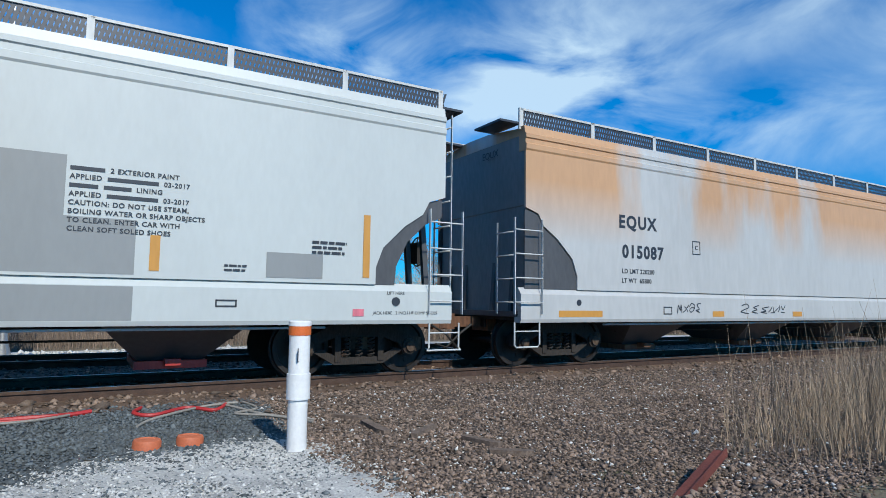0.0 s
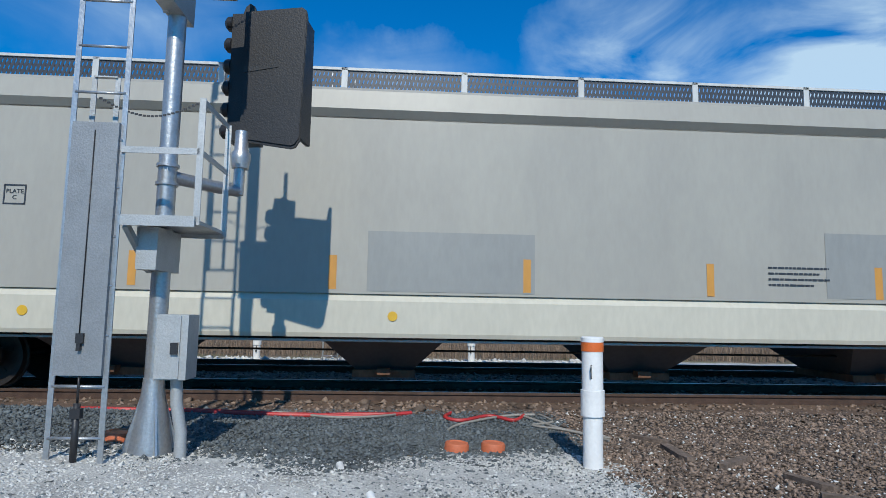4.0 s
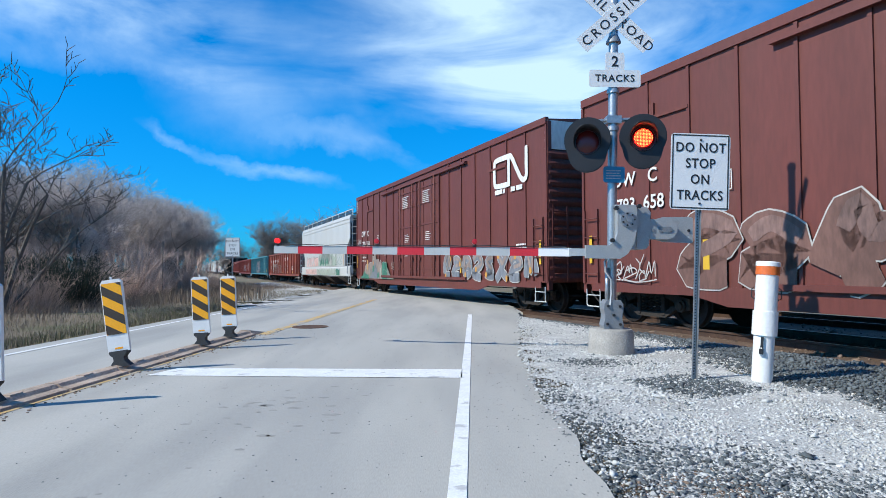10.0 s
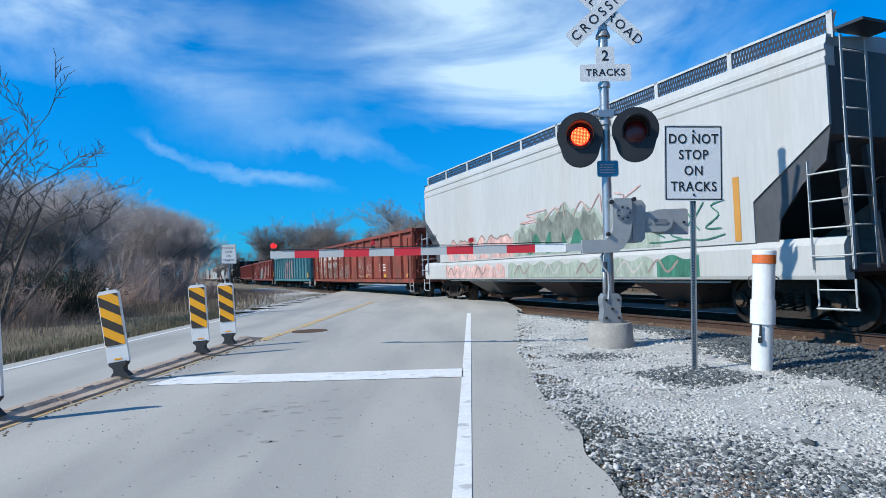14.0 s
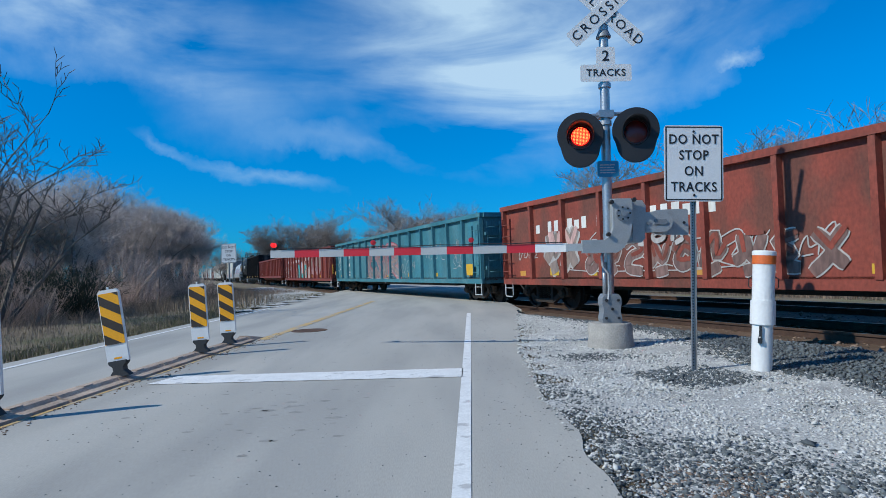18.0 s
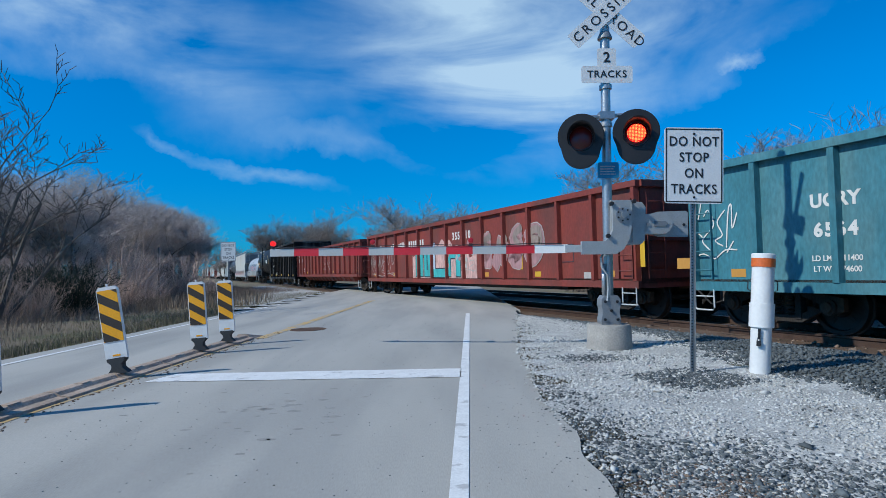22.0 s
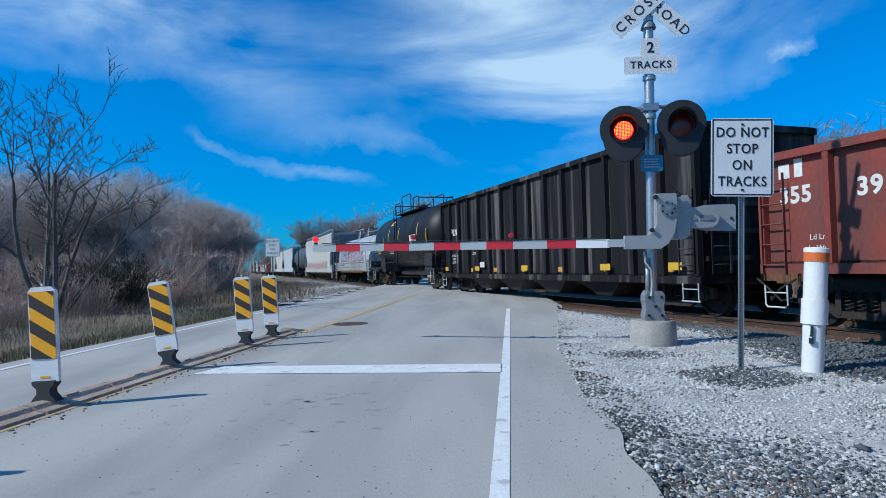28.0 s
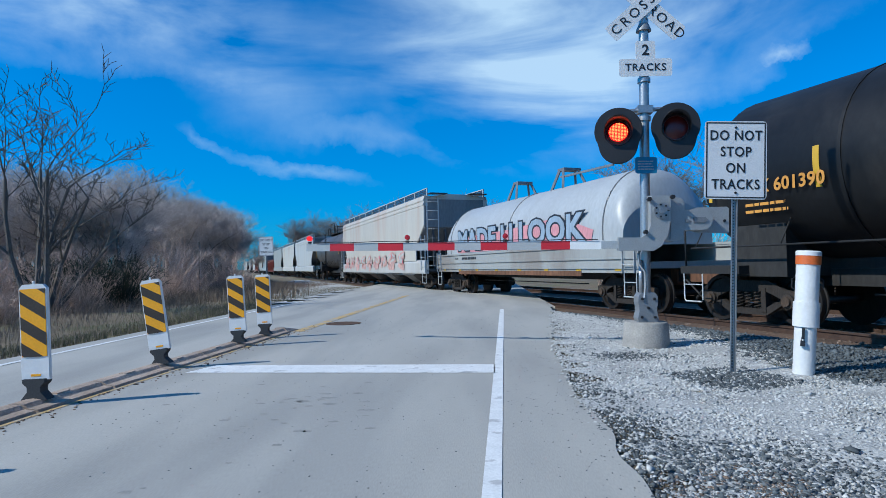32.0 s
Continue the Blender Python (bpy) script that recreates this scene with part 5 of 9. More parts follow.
    part("lettering", me, M_PALE, car, "", Matrix.Translation((-E + 0.085, 0, 4.05)) @ Matrix.Rotation(radians(90), 4, "Z"))
    m = Mesh()
    rnd = random.Random(4)
    for i in range(9):
        yy = -0.9
        while yy < 0.8:
            w = rnd.uniform(0.08, 0.3)
            m.box(-E + 0.08, -E + 0.084, yy, yy + w, 3.5 - i * 0.2, 3.58 - i * 0.2)
            yy += w + 0.06
    part("lettering", m, M_PALE, car)
    lettering("LT WT  60800", 0.22, M_TEXT_W, car, 0.6, -1.503, 0.92, 0.004, 1.1)
    lettering("IL 73-0", 0.26, M_TEXT_W, car, 8.3, -1.503, 0.92, 0.004, 1.1)
    for x in np.linspace(-E + 2, E - 2, 8):
        square(car, x - 0.28, x + 0.28, 0.84, 1.0, -1.503, M_YELLOW)
    bars(car, M_TEXT_W, -5.0, -1.503, 0.95, 2, 1.6, 0.1, 0.05)
    bars(car, M_TEXT_W, 3.6, -1.503, 0.95, 2, 1.2, 0.1, 0.05)
    part("underframe", Mesh().box(-E + 4.5, E - 4.5, -0.5, 0.5, 0.45, 0.75), M_BLACK, car)
    running_gear(car, L, q, 2.4)
    return car


def tank_car(q, L, label, mat, detail=True, roll=True):
    """A tank car: shell with dished heads, saddle frame, top platform with rails."""
    car = thing("tank_car", label, "rail car", None, "freight cars of the train")
    H, r, zc = L / 2 - 0.70, 1.56, 2.76
    rings = [(-H, 0.02), (-H + 0.05, 0.5), (-H + 0.18, 0.95), (-H + 0.4, 1.28), (-H + 0.72, 1.45), (-H + 0.95, r)]
    rings = rings + [(-a, b) for a, b in reversed(rings)]
    part("tank_shell", Mesh().lathe((0, 0, zc), (1, 0, 0), rings, 40), mat, car)
    for x in (-H * 0.45, H * 0.45):
        part("weld_band", Mesh().lathe((x, 0, zc), (1, 0, 0), [(-0.03, r - 0.01), (-0.03, r + 0.012), (0.03, r + 0.012), (0.03, r - 0.01)], 40), mat, car)
    for e in (-1, 1):
        part("saddle", Mesh().box(min(e * (H - 1.0), e * (H - 2.2)), max(e * (H - 1.0), e * (H - 2.2)), -1.25, 1.25, 0.9, 1.9), M_BLACK, car)
        part("end_platform", Mesh().box(min(e * (H - 1.4), e * (L / 2 - 0.6)), max(e * (H - 1.4), e * (L / 2 - 0.6)), -1.5, 1.5, 0.95, 1.1), M_BLACK, car)
        m = Mesh()
        for yy in (-1.4, 1.4):
            m.tube([(e * (L / 2 - 0.65), yy, 1.1), (e * (L / 2 - 0.65), yy, 2.1)], 0.02, 6)
        m.tube([(e * (L / 2 - 0.65), -1.4, 2.1), (e * (L / 2 - 0.65), 1.4, 2.1)], 0.02, 6)
        part("end_rail", m, M_BLACK, car)
        stirrup(car, e * (L / 2 - 0.7), e * (L / 2 - 1.2), -1.5, 0.4, 0.95)
        square(car, e * (H - 0.85) - 0.04, e * (H - 0.85) + 0.04, 2.3, 3.0, -r - 0.004, M_YELLOW)
    m = Mesh().tube([(-H + 0.3, -1.56, 1.45), (H - 0.3, -1.56, 1.45)], 0.02, 6)
    for x in np.linspace(-H + 0.4, H - 0.4, 7):
        m.tube([(x, -1.56, 1.45), (x, -1.3, 1.9)], 0.014, 5)
    part("side_rail", m, M_BLACK, car)
    # top works
    part("dome", Mesh().lathe((0, 0, zc + r - 0.1), (0, 0, 1), [(0, 0.42), (0.3, 0.42), (0.34, 0.3), (0.4, 0.28)], 18), mat, car)
    part("top_platform", Mesh().box(-2.4, 2.4, -0.95, 0.95, zc + r - 0.08, zc + r - 0.03), M_BLACK, car)
    m, zp = Mesh(), zc + r - 0.05
    for yy in (-0.95, 0.95):
        for x0, x1, h in ((-2.4, -1.35, 0.62), (-0.9, 0.9, 0.92), (1.35, 2.4, 0.62)):
            m.tube([(x0, yy, zp), (x0, yy, zp + h - 0.1), (x0 + 0.1, yy, zp + h), (x1 - 0.1, yy, zp + h), (x1, yy, zp + h - 0.1), (x1, yy, zp)], 0.032, 6)
        m.tube([(-2.4, yy, zp + 0.12), (2.4, yy, zp + 0.12)], 0.025, 6)
    for x in (-2.4, 2.4):
        m.tube([(x, -0.95, zp + 0.55), (x, 0.95, zp + 0.55)], 0.03, 6)
    part("top_railing", m, M_BLACK, car)
    ladder(car, -0.25, 0.25, -r - 0.06, 1.0, zc + r, 9, M_BLACK)
    part("bottom_outlet", Mesh().lathe((0, 0, 1.25), (0, 0, -1), [(0, 0.3), (0.3, 0.3), (0.35, 0.18), (0.75, 0.16)], 14), M_BLACK, car)
    running_gear(car, L, q, 1.85, roll)
    return car


def curved_square(car, x0, x1, a0, a1, r, zc, mat, name="reflector", k=6):
    """A painted field on the near flank of a round shell, between two angles over the horizontal."""
    m = Mesh()
    for i in range(k + 1):
        a = radians(a0 + (a1 - a0) * i / k)
        for x in (x0, x1):
            m.v.append((x, -r * math.cos(a), zc + r * math.sin(a)))
    m.f = [(2 * i, 2 * i + 1, 2 * i + 3, 2 * i + 2) for i in range(k)]
    m.s = [True] * k
    return part(name, m, mat, car)


def coil_car(q, L):
    """A coil car: low deck with a round removable hood."""
    car = thing("covered_coil_car", "silver-hooded coil car with bubble-letter graffiti", "rail car", None, "freight cars of the train")
    E, H = L / 2 - 0.75, L / 2 - 1.5
    part("deck", Mesh().box(-E, E, -1.5, 1.5, 1.05, 1.2), M_FLAT_GREY, car)
    for s in (-1, 1):
        m = Mesh().box(-E, E, min(s * 1.5, s * 1.42), max(s * 1.5, s * 1.42), 1.28, 1.62).box(-E, E, min(s * 1.46, s * 1.4), max(s * 1.46, s * 1.4), 0.95, 1.28)
        m.box(-E, E, min(s * 1.54, s * 1.4), max(s * 1.54, s * 1.4), 1.6, 1.66)
        part("side_sill", m, M_FLAT_GREY, car)
    part("frame_band", Mesh().box(-E + 2.4, E - 2.4, -1.47, -1.42, 0.86, 1.0), M_RUSTBROWN, car)
    r, zc = 1.42, 2.05
    prof = [(-r, 1.62)] + [(-r * math.cos(radians(a)), zc + r * 1.1 * math.sin(radians(a))) for a in range(0, 181, 9)] + [(r, 1.62)]
    m = Mesh()
    k = len(prof)
    xs = [-H, -H + 0.12, -H + 0.35, -H + 0.7, H - 0.7, H - 0.35, H - 0.12, H]
    sc = [0.55, 0.82, 0.95, 1.0, 1.0, 0.95, 0.82, 0.55]
    for x, f in zip(xs, sc):
        for u, w in prof:
            m.v.append((x, u * (0.88 + 0.12 * f), 1.62 + (w - 1.62) * f))
    for i in range(len(xs) - 1):
        for j in range(k - 1):
            m.f.append((i * k + j, i * k + j + 1, (i + 1) * k + j + 1, (i + 1) * k + j))
            m.s.append(True)
    m.f += [tuple(range(k)), tuple(reversed(range((len(xs) - 1) * k, len(xs) * k)))]
    m.s += [False, False]
    part("hood", m, M_SILVER, car)
    for x in (-H + 0.7, -0.02, H - 0.7):
        b = Mesh()
        b.tube([(x, u * 1.006, w + 0.004) for u, w in prof], 0.02, 5)
        part("hood_band", b, M_END_GREY, car)
    top = zc + r * 1.1
    for x in (-1.6, 1.6):
        b = Mesh()
        for yy in (-0.45, 0.45):
            b.bar((x - 0.35, yy, top - 0.1), (x - 0.1, yy * 0.6, top + 0.55), 0.07)
            b.bar((x + 0.35, yy, top - 0.1), (x + 0.1, yy * 0.6, top + 0.55), 0.07)
        b.box(x - 0.2, x + 0.2, -0.3, 0.3, top + 0.5, top + 0.58)
        part("lifting_frame", b, M_SLATE, car)
    part("lifting_bar", Mesh().bar((1.6, -0.3, top + 0.3), (4.2, -0.2, top + 0.28), 0.06), M_SLATE, car)
    y = -1.44
    # bubble letters in three coats over a pink field
    g = Mesh()
    plate(g, [(-4.6, 1.7), (-4.9, 2.05), (-3.2, 2.3), (0, 2.35), (3.2, 2.5), (4.1, 2.3), (5.0, 2.05), (4.9, 1.75), (2, 1.7)], y)
    part("graffiti", g, M_SALMON, car)
    for text, x, b, mat, off in (("MADE U LOOK", 0, 0.085, M_TEXT, 0.004), ("MADE U LOOK", 0, 0.035, M_PALE_BLUE, 0.008)):
        me = words(text, 0.98, 0.001, 1.02, b).copy()
        me.transform(Matrix.Diagonal((1.35, 1, 1.05, 1)))
        me.materials.clear()
        part("graffiti", me, mat, car, "", Matrix.Translation((0, y - off, 2.12)))
    scribble(car, 5.0, 5.7, 1.8, 2.2, -1.40, M_TEXT, 5, 5, 0.01)
    lettering("LD LMT", 0.12, M_TEXT, car, -4.6, -1.503, 1.45)
    bars(car, M_TEXT, -4.0, -1.503, 1.42, 1, 1.6, 0.1, 0.09)
    for x in np.linspace(-E + 0.8, E - 0.8, 8):
        square(car, x - 0.12, x + 0.12, 1.0, 1.1, -1.475, M_YELLOW)
    for e in (-1, 1):
        ladder(car, e * (E - 0.05), e * (E - 0.5), -1.56, 0.95, 1.75, 2)
        stirrup(car, e * (E - 0.05), e * (E - 0.5), -1.52, 0.4, 0.95)
        part("end_rail", Mesh().tube([(e * E, -1.4, 1.2), (e * E, -1.4, 2.2), (e * E, 1.4, 2.2), (e * E, 1.4, 1.2)], 0.02, 6), M_RAILWHITE, car)
    running_gear(car, L, q, 1.9)
    return car


# ---- the train, from its head end backwards: middle of each car along the track at the start ----
GAPS = [-27.6, -6.0, 16.63, 38.1, 63.8, 85.6, 107.0, 125.0, 147.8, 169.6, 191.4, 212.8, 229.8, 243.7, 258.9, 281.0]
CARS = []


def mid(i):
    return (GAPS[i] + GAPS[i + 1]) / 2, GAPS[i + 1] - GAPS[i]


YS = -1.603
q, L = mid(0)
c = hopper(q, L, "long pale covered hopper streaked with orange rust", M_RUSTWASH, M_RUSTWASH, "curved", outlets=4)
E = L / 2 - 0.85
lettering("EQUX", 0.36, M_TEXT, c, -E + 2.9, YS, 2.85, 0.012, 1.2)
lettering("015087", 0.36, M_TEXT, c, -E + 3.05, YS, 2.25, 0.012, 1.15)
lettering("LD LMT 220200", 0.13, M_TEXT, c, -E + 2.9, YS, 1.86, 0.003, 1.1)
lettering("LT WT  65800", 0.13, M_TEXT, c, -E + 2.85, YS, 1.67, 0.003, 1.1)
boxed_sign(c, -E + 4.6, 2.3, 0.26, 0.3, YS, M_TEXT, "C", 0.14)
lettering("EQUX", 0.2, M_TEXT, c, -E - 0.03, -0.5, 4.1).rotation_euler = (0, 0, radians(-90))
for x, w in ((-E + 0.75, 1.1), (-E + 5.2, 0.4), (-E + 8.3, 0.4), (E - 6, 0.4), (E - 2, 0.4)):
    square(c, x, x + w, 0.95, 1.07, -1.634, M_ORANGE)
scribble(c, -E + 4.0, -E + 4.8, 1.0, 1.25, -1.634, M_TEXT, 3, 6, 0.01)
scribble(c, -E + 6.2, -E + 8.0, 1.0, 1.22, -1.634, M_TEXT, 8, 9, 0.01)
boxed_sign(c, -E + 3.6, 1.0, 0.26, 0.16, -1.634, M_TEXT)
part("jacking_pad", Mesh().lathe((-E + 1.25, -1.62, 1.22), (0, -1, 0), [(0, 0.06), (0.015, 0.06)], 12), M_TEXT, c)
CARS.append((c, q))

q, L = mid(1)
c = hopper(q, L, "long light grey covered hopper with darker repainted patches", M_PALE_GREY, M_PALE_GREY, "curved", outlets=4, outlet_mat=M_REDPAINT)
E = L / 2 - 0.85
part("repainted_patch", Mesh().prism([(-E + 3.0, 1.5), (-E + 3.0, 2.92), (E - 5.4, 2.95), (E - 5.4, 2.2), (E - 4.6, 2.2), (E - 4.6, 1.5)], YS, YS + 0.002), M_PATCH, c, "darker grey repainted patch")
part("repainted_patch", Mesh().box(-E + 3.0, E - 4.6, -1.6335, -1.6315, 0.92, 1.35), M_PATCH, c)
square(c, -E + 0.02, -E + 0.85, 3.25, 3.95, YS, M_PATCH_LIGHT, "repainted_patch")
square(c, E - 2.93, E - 2.10, 1.52, 1.88, YS, M_PATCH, "repainted_patch")
square(c, -E + 1.6, -E + 2.25, 1.05, 1.25, -1.634, M_PATCH, "repainted_patch")
square(c, -E + 2.2, -E + 2.97, 2.55, 2.86, YS - 0.002, M_TEXT_W, "repainted_patch")
lettering("NCIX", 0.33, M_TEXT, c, -E + 2.58, YS - 0.005, 2.70, 0.014, 1.05)
lettering("40582", 0.33, M_TEXT, c, -E + 2.65, YS - 0.005, 2.25, 0.01, 1.2)
lettering("LD LMT 220300 LB  99900 KG", 0.115, M_TEXT, c, -E + 2.95, YS - 0.005, 1.78, 0.003, 1.05)
lettering("LT WT   65700 LB  29800 KG", 0.115, M_TEXT, c, -E + 2.92, YS - 0.005, 1.62, 0.003, 1.05)
boxed_sign(c, -E + 3.95, 2.27, 0.24, 0.27, YS - 0.004, M_TEXT, "C", 0.14)
# paint notice; the makers' names are plain bars
for i, line in enumerate(((0.46, "2 EXTERIOR PAINT"), ("APPLIED", 0.72, "03-2017"), (0.38, 0.38, "LINING"), ("APPLIED", 0.72, "03-2017"), ("CAUTION: DO NOT USE STEAM,",), ("BOILING WATER OR SHARP OBJECTS",), ("TO CLEAN. ENTER CAR WITH",), ("CLEAN SOFT SOLED SHOES",))):
    x, z = E - 5.36, 2.80 - i * 0.108
    for piece in line:
        if isinstance(piece, str):
            ob = lettering(piece, 0.086, M_TEXT, c, 0, YS - 0.004, z, 0.002, 1.12)
            wide = max(v.co.x for v in ob.data.vertices) - min(v.co.x for v in ob.data.vertices)
            ob.location.x = x + wide / 2
        else:
            wide = piece * 0.82
            square(c, x, x + wide, z - 0.024, z + 0.024, YS - 0.002, M_TEXT, "text_bar")
        x += wide + 0.06
bars(c, M_TEXT, E - 2.27, YS - 0.006, 2.04, 3, 0.56, 0.075, 0.04)
bars(c, M_TEXT, E - 3.5, YS - 0.004, 1.65, 2, 0.35, 0.06, 0.03)
for x, w, z0, z1 in ((-E + 1.62, 0.11, 1.56, 2.5), (-E + 4.6, 0.1, 1.56, 1.98), (-E + 7.6, 0.1, 1.56, 1.98), (-E + 10.8, 0.1, 1.56, 1.98), (E - 6.6, 0.1, 1.56, 1.98), (E - 4.43, 0.12, 1.56, 2.02), (E - 1.46, 0.11, 1.56, 2.53)):
    square(c, x, x + w, z0, z1, YS - 0.004, M_ORANGE)
lettering("LIFT HERE", 0.07, M_TEXT, c, -E + 1.25, -1.634, 1.33)
lettering("2 INCH HF COMP SHOES", 0.075, M_TEXT, c, -E + 0.75, -1.634, 0.99)
lettering("JACK HERE", 0.075, M_TEXT, c, -E + 1.65, -1.634, 0.99)
square(c, -E + 1.9, -E + 2.07, 0.95, 1.06, -1.634, M_PINK, "jacking_mark")
lettering("LIFT HERE", 0.07, M_TEXT, c, E - 0.9, -1.634, 1.33)
lettering("JACK HERE   2 INCH HF COMP SHOES", 0.068, M_TEXT, c, E - 0.72, -1.634, 1.02)
square(c, E - 1.62, E - 1.44, 0.97, 1.08, -1.634, M_PINK, "jacking_mark")
for x in (-E + 1.25, E - 0.9):
    part("lifting_eye", Mesh().lathe((x, -1.625, 1.2), (0, -1, 0), [(0, 0.07), (0.02, 0.07)], 12), M_TEXT, c)
for x in (-E + 3.1, E - 3.6):
    boxed_sign(c, x, 1.1, 0.28, 0.1, -1.636, M_TEXT)
CARS.append((c, q))

q, L = mid(2)
c = hopper(q, L, "beige-grey covered hopper with cream side sills", M_H3, M_H3_SILL, "angular", roofband=False, outlets=4)
E = L / 2 - 0.85
lettering("DCIX", 0.33, M_TEXT, c, -E + 1.2, YS, 2.72, 0.012, 1.15)
lettering("7208", 0.33, M_TEXT, c, -E + 1.3, YS, 2.22, 0.012, 1.15)
lettering("LD LMT  200 000 LBS  90 700 KGS", 0.115, M_TEXT, c, -E + 1.65, YS, 1.82, 0.003, 1.1)
lettering("LT WT    63 000 LBS  28 600 KGS", 0.115, M_TEXT, c, -E + 1.65, YS, 1.64, 0.003, 1.1)
boxed_sign(c, -E + 2.6, 2.6, 0.3, 0.28, YS, M_TEXT, "PLATE\nC", 0.085)
square(c, 4.55, 6.62, 1.52, 2.50, YS, M_H3_PATCH, "repainted_patch")
square(c, -2.26, 0.15, 1.50, 2.36, YS, M_H3_PATCH, "repainted_patch")
boxed_sign(c, E - 2.8, 1.62, 0.52, 0.36, YS, M_TEXT)
boxed_sign(c, E - 2.8, 1.62, 0.26, 0.36, YS - 0.001, M_TEXT)
square(c, E - 1.95, E - 1.75, 1.72, 1.92, YS, M_YELLOW, "inspection_tag")
bars(c, M_TEXT, E - 4.2, YS, 1.95, 3, 0.7, 0.11, 0.06)
bars(c, M_TEXT, 3.65, YS - 0.004, 1.95, 4, 1.0, 0.085, 0.028)
lettering("2\" HF COMP SHOES", 0.08, M_TEXT, c, E - 1.2, -1.634, 1.12, 0.002)
for x, w, z1 in ((-E + 1.5, 0.12, 2.5), (-5.55, 0.11, 2.0), (-2.80, 0.11, 2.0), (-0.02, 0.11, 2.0), (2.71, 0.11, 2.0), (5.31, 0.12, 2.0), (8.68, 0.11, 2.45)):
    square(c, x, x + w, 1.52, z1, YS - 0.001, M_ORANGE)
for x in (-E + 3.0, -E + 8.0, E - 4.0):
    part("inspection_dot", Mesh().lathe((x, -1.62, 1.15), (0, -1, 0), [(0, 0.07), (0.02, 0.07)], 14), M_YELLOW, c)
CARS.append((c, q))

q, L = mid(3)
CARS.append((centerbeam(q, L), q))

q, L = mid(4)
q, L = q + 0.19, L - 0.38
c = boxcar(q, L, "tall brown-red boxcar with bright turquoise and lilac graffiti", "793658", 1)
E = L / 2 - 0.62
lilac_mural(c, 3.2, E - 0.55, 0.74, -1.592)
graffiti(c, -7.0, -1.6, 0.72, 2.25, -1.592, (M_BOX_SHADE, M_BROWN_SPRAY), M_PALE, 21, 4, bold=0.45, rimw=0.028)
scribble(c, -9.0, -7.6, 0.95, 1.5, -1.603, M_PALE, 4, 6)
scribble(c, -9.0, -7.8, 0.9, 1.3, -1.605, M_PALE, 44, 5)
square(c, -6.4, -6.25, 1.2, 1.75, -1.604, M_YELLOW)
CARS.append((c, q))
q, L = mid(5)
q, L = q + 0.2, L - 0.4
c = boxcar(q, L, "tall brown-red boxcar with grey and green graffiti", "793334", 2)
graffiti(c, 2.8, E - 0.6, 0.75, 1.8, -1.592, (M_SLATE, M_BROWNGREY), M_PALE, 31, 8, None, M_ORANGE, bold=0.30, rimw=0.03)
stepped_mural(c, -1.620)
scribble(c, -4.55, -4.25, 1.85, 2.3, -1.603, M_BROWNGREY, 16, 4)
scribble(c, -3.5, -3.0, 1.25, 1.6, -1.603, M_BROWNGREY, 17, 5)
square(c, -7.5, -7.35, 1.2, 1.75, -1.634, M_OCHRE, "graffiti_accent")
scribble(c, -E + 0.5, -E + 1.2, 2.4, 2.9, -1.6, M_PALE, 6, 4)
CARS.append((c, q))

q, L = mid(6)
c = hopper(q, L, "white covered hopper with green and rose graffiti", M_WHITE_CAR, M_WHITE_CAR, "gusset", outlets=3)
E = L / 2 - 0.85
lettering("FMLX", 0.26, M_TEXT, c, -E + 0.75, YS, 2.42, 0.008, 1.1)
lettering("50040", 0.26, M_TEXT, c, -E + 0.75, YS, 2.08, 0.008, 1.1)
faded_mural(c, YS)
scribble(c, 4.3, 6.2, 1.6, 2.4, YS - 0.012, M_GREEN, 13, 6, 0.012)
scribble(c, -1.0, 4.2, 2.3, 2.85, YS - 0.012, M_ROSE, 15, 7, 0.014)
square(c, E - 1.75, E - 1.62, 1.5, 2.6, YS - 0.001, M_ORANGE)
CARS.append((c, q))

q, L = mid(7)
c = gondola(q, L, "rusty red gondola with white company lettering", M_GON_RUST, 14, seed=3)
E = L / 2 - 0.72
YG = -1.505
blocks(c, -9.2, -2.7, 2.08, 2.36, YG, M_TEXT_W, 22, 3)
blocks(c, 1.3, 1.95, 2.14, 2.46, YG, M_TEXT_W, 2, 5)
lettering("355", 0.38, M_TEXT_W, c, 2.40, YG, 2.30, 0.012, 1.1)
lettering("238", 0.38, M_TEXT_W, c, 3.45, YG, 2.30, 0.012, 1.1)
bars(c, M_TEXT_W, 5.6, YG, 1.5, 3, 1.0, 0.13, 0.07)
boxed_sign(c, 7.0, 1.2, 0.55, 0.5, YG, M_TEXT)
graffiti(c, -8.5, -7.0, 0.9, 2.3, YG, (M_BROWNGREY, M_ROSE), M_PALE, 81, 2, bold=0.42, rimw=0.07)
graffiti(c, -6.8, -0.4, 0.85, 1.75, YG, (M_BROWN_SPRAY, M_GON_RUST), M_PALE, 83, 9, bold=0.28, rimw=0.028)
graffiti(c, -6.2, -3.4, 1.5, 2.0, YG - 0.02, (M_PALE, M_PALE), M_BROWN_SPRAY, 84, 5, bold=0.2, rimw=0.01)
scribble(c, -9.9, -8.8, 1.35, 1.8, YG - 0.006, M_PALE, 16, 7)
square(c, -E + 2.4, -E + 2.8, 0.95, 1.15, YG - 0.004, M_YELLOW)
scribble(c, -E + 3.0, -E + 8.5, 1.0, 1.9, YG - 0.006, M_PALE, 17, 12)
scribble(c, 1.6, 4.2, 1.0, 2.0, YG - 0.006, M_PALE, 18, 8)
scribble(c, -2.5, -0.5, 1.1, 1.7, YG - 0.006, M_PALE, 19, 8)
CARS.append((c, q))

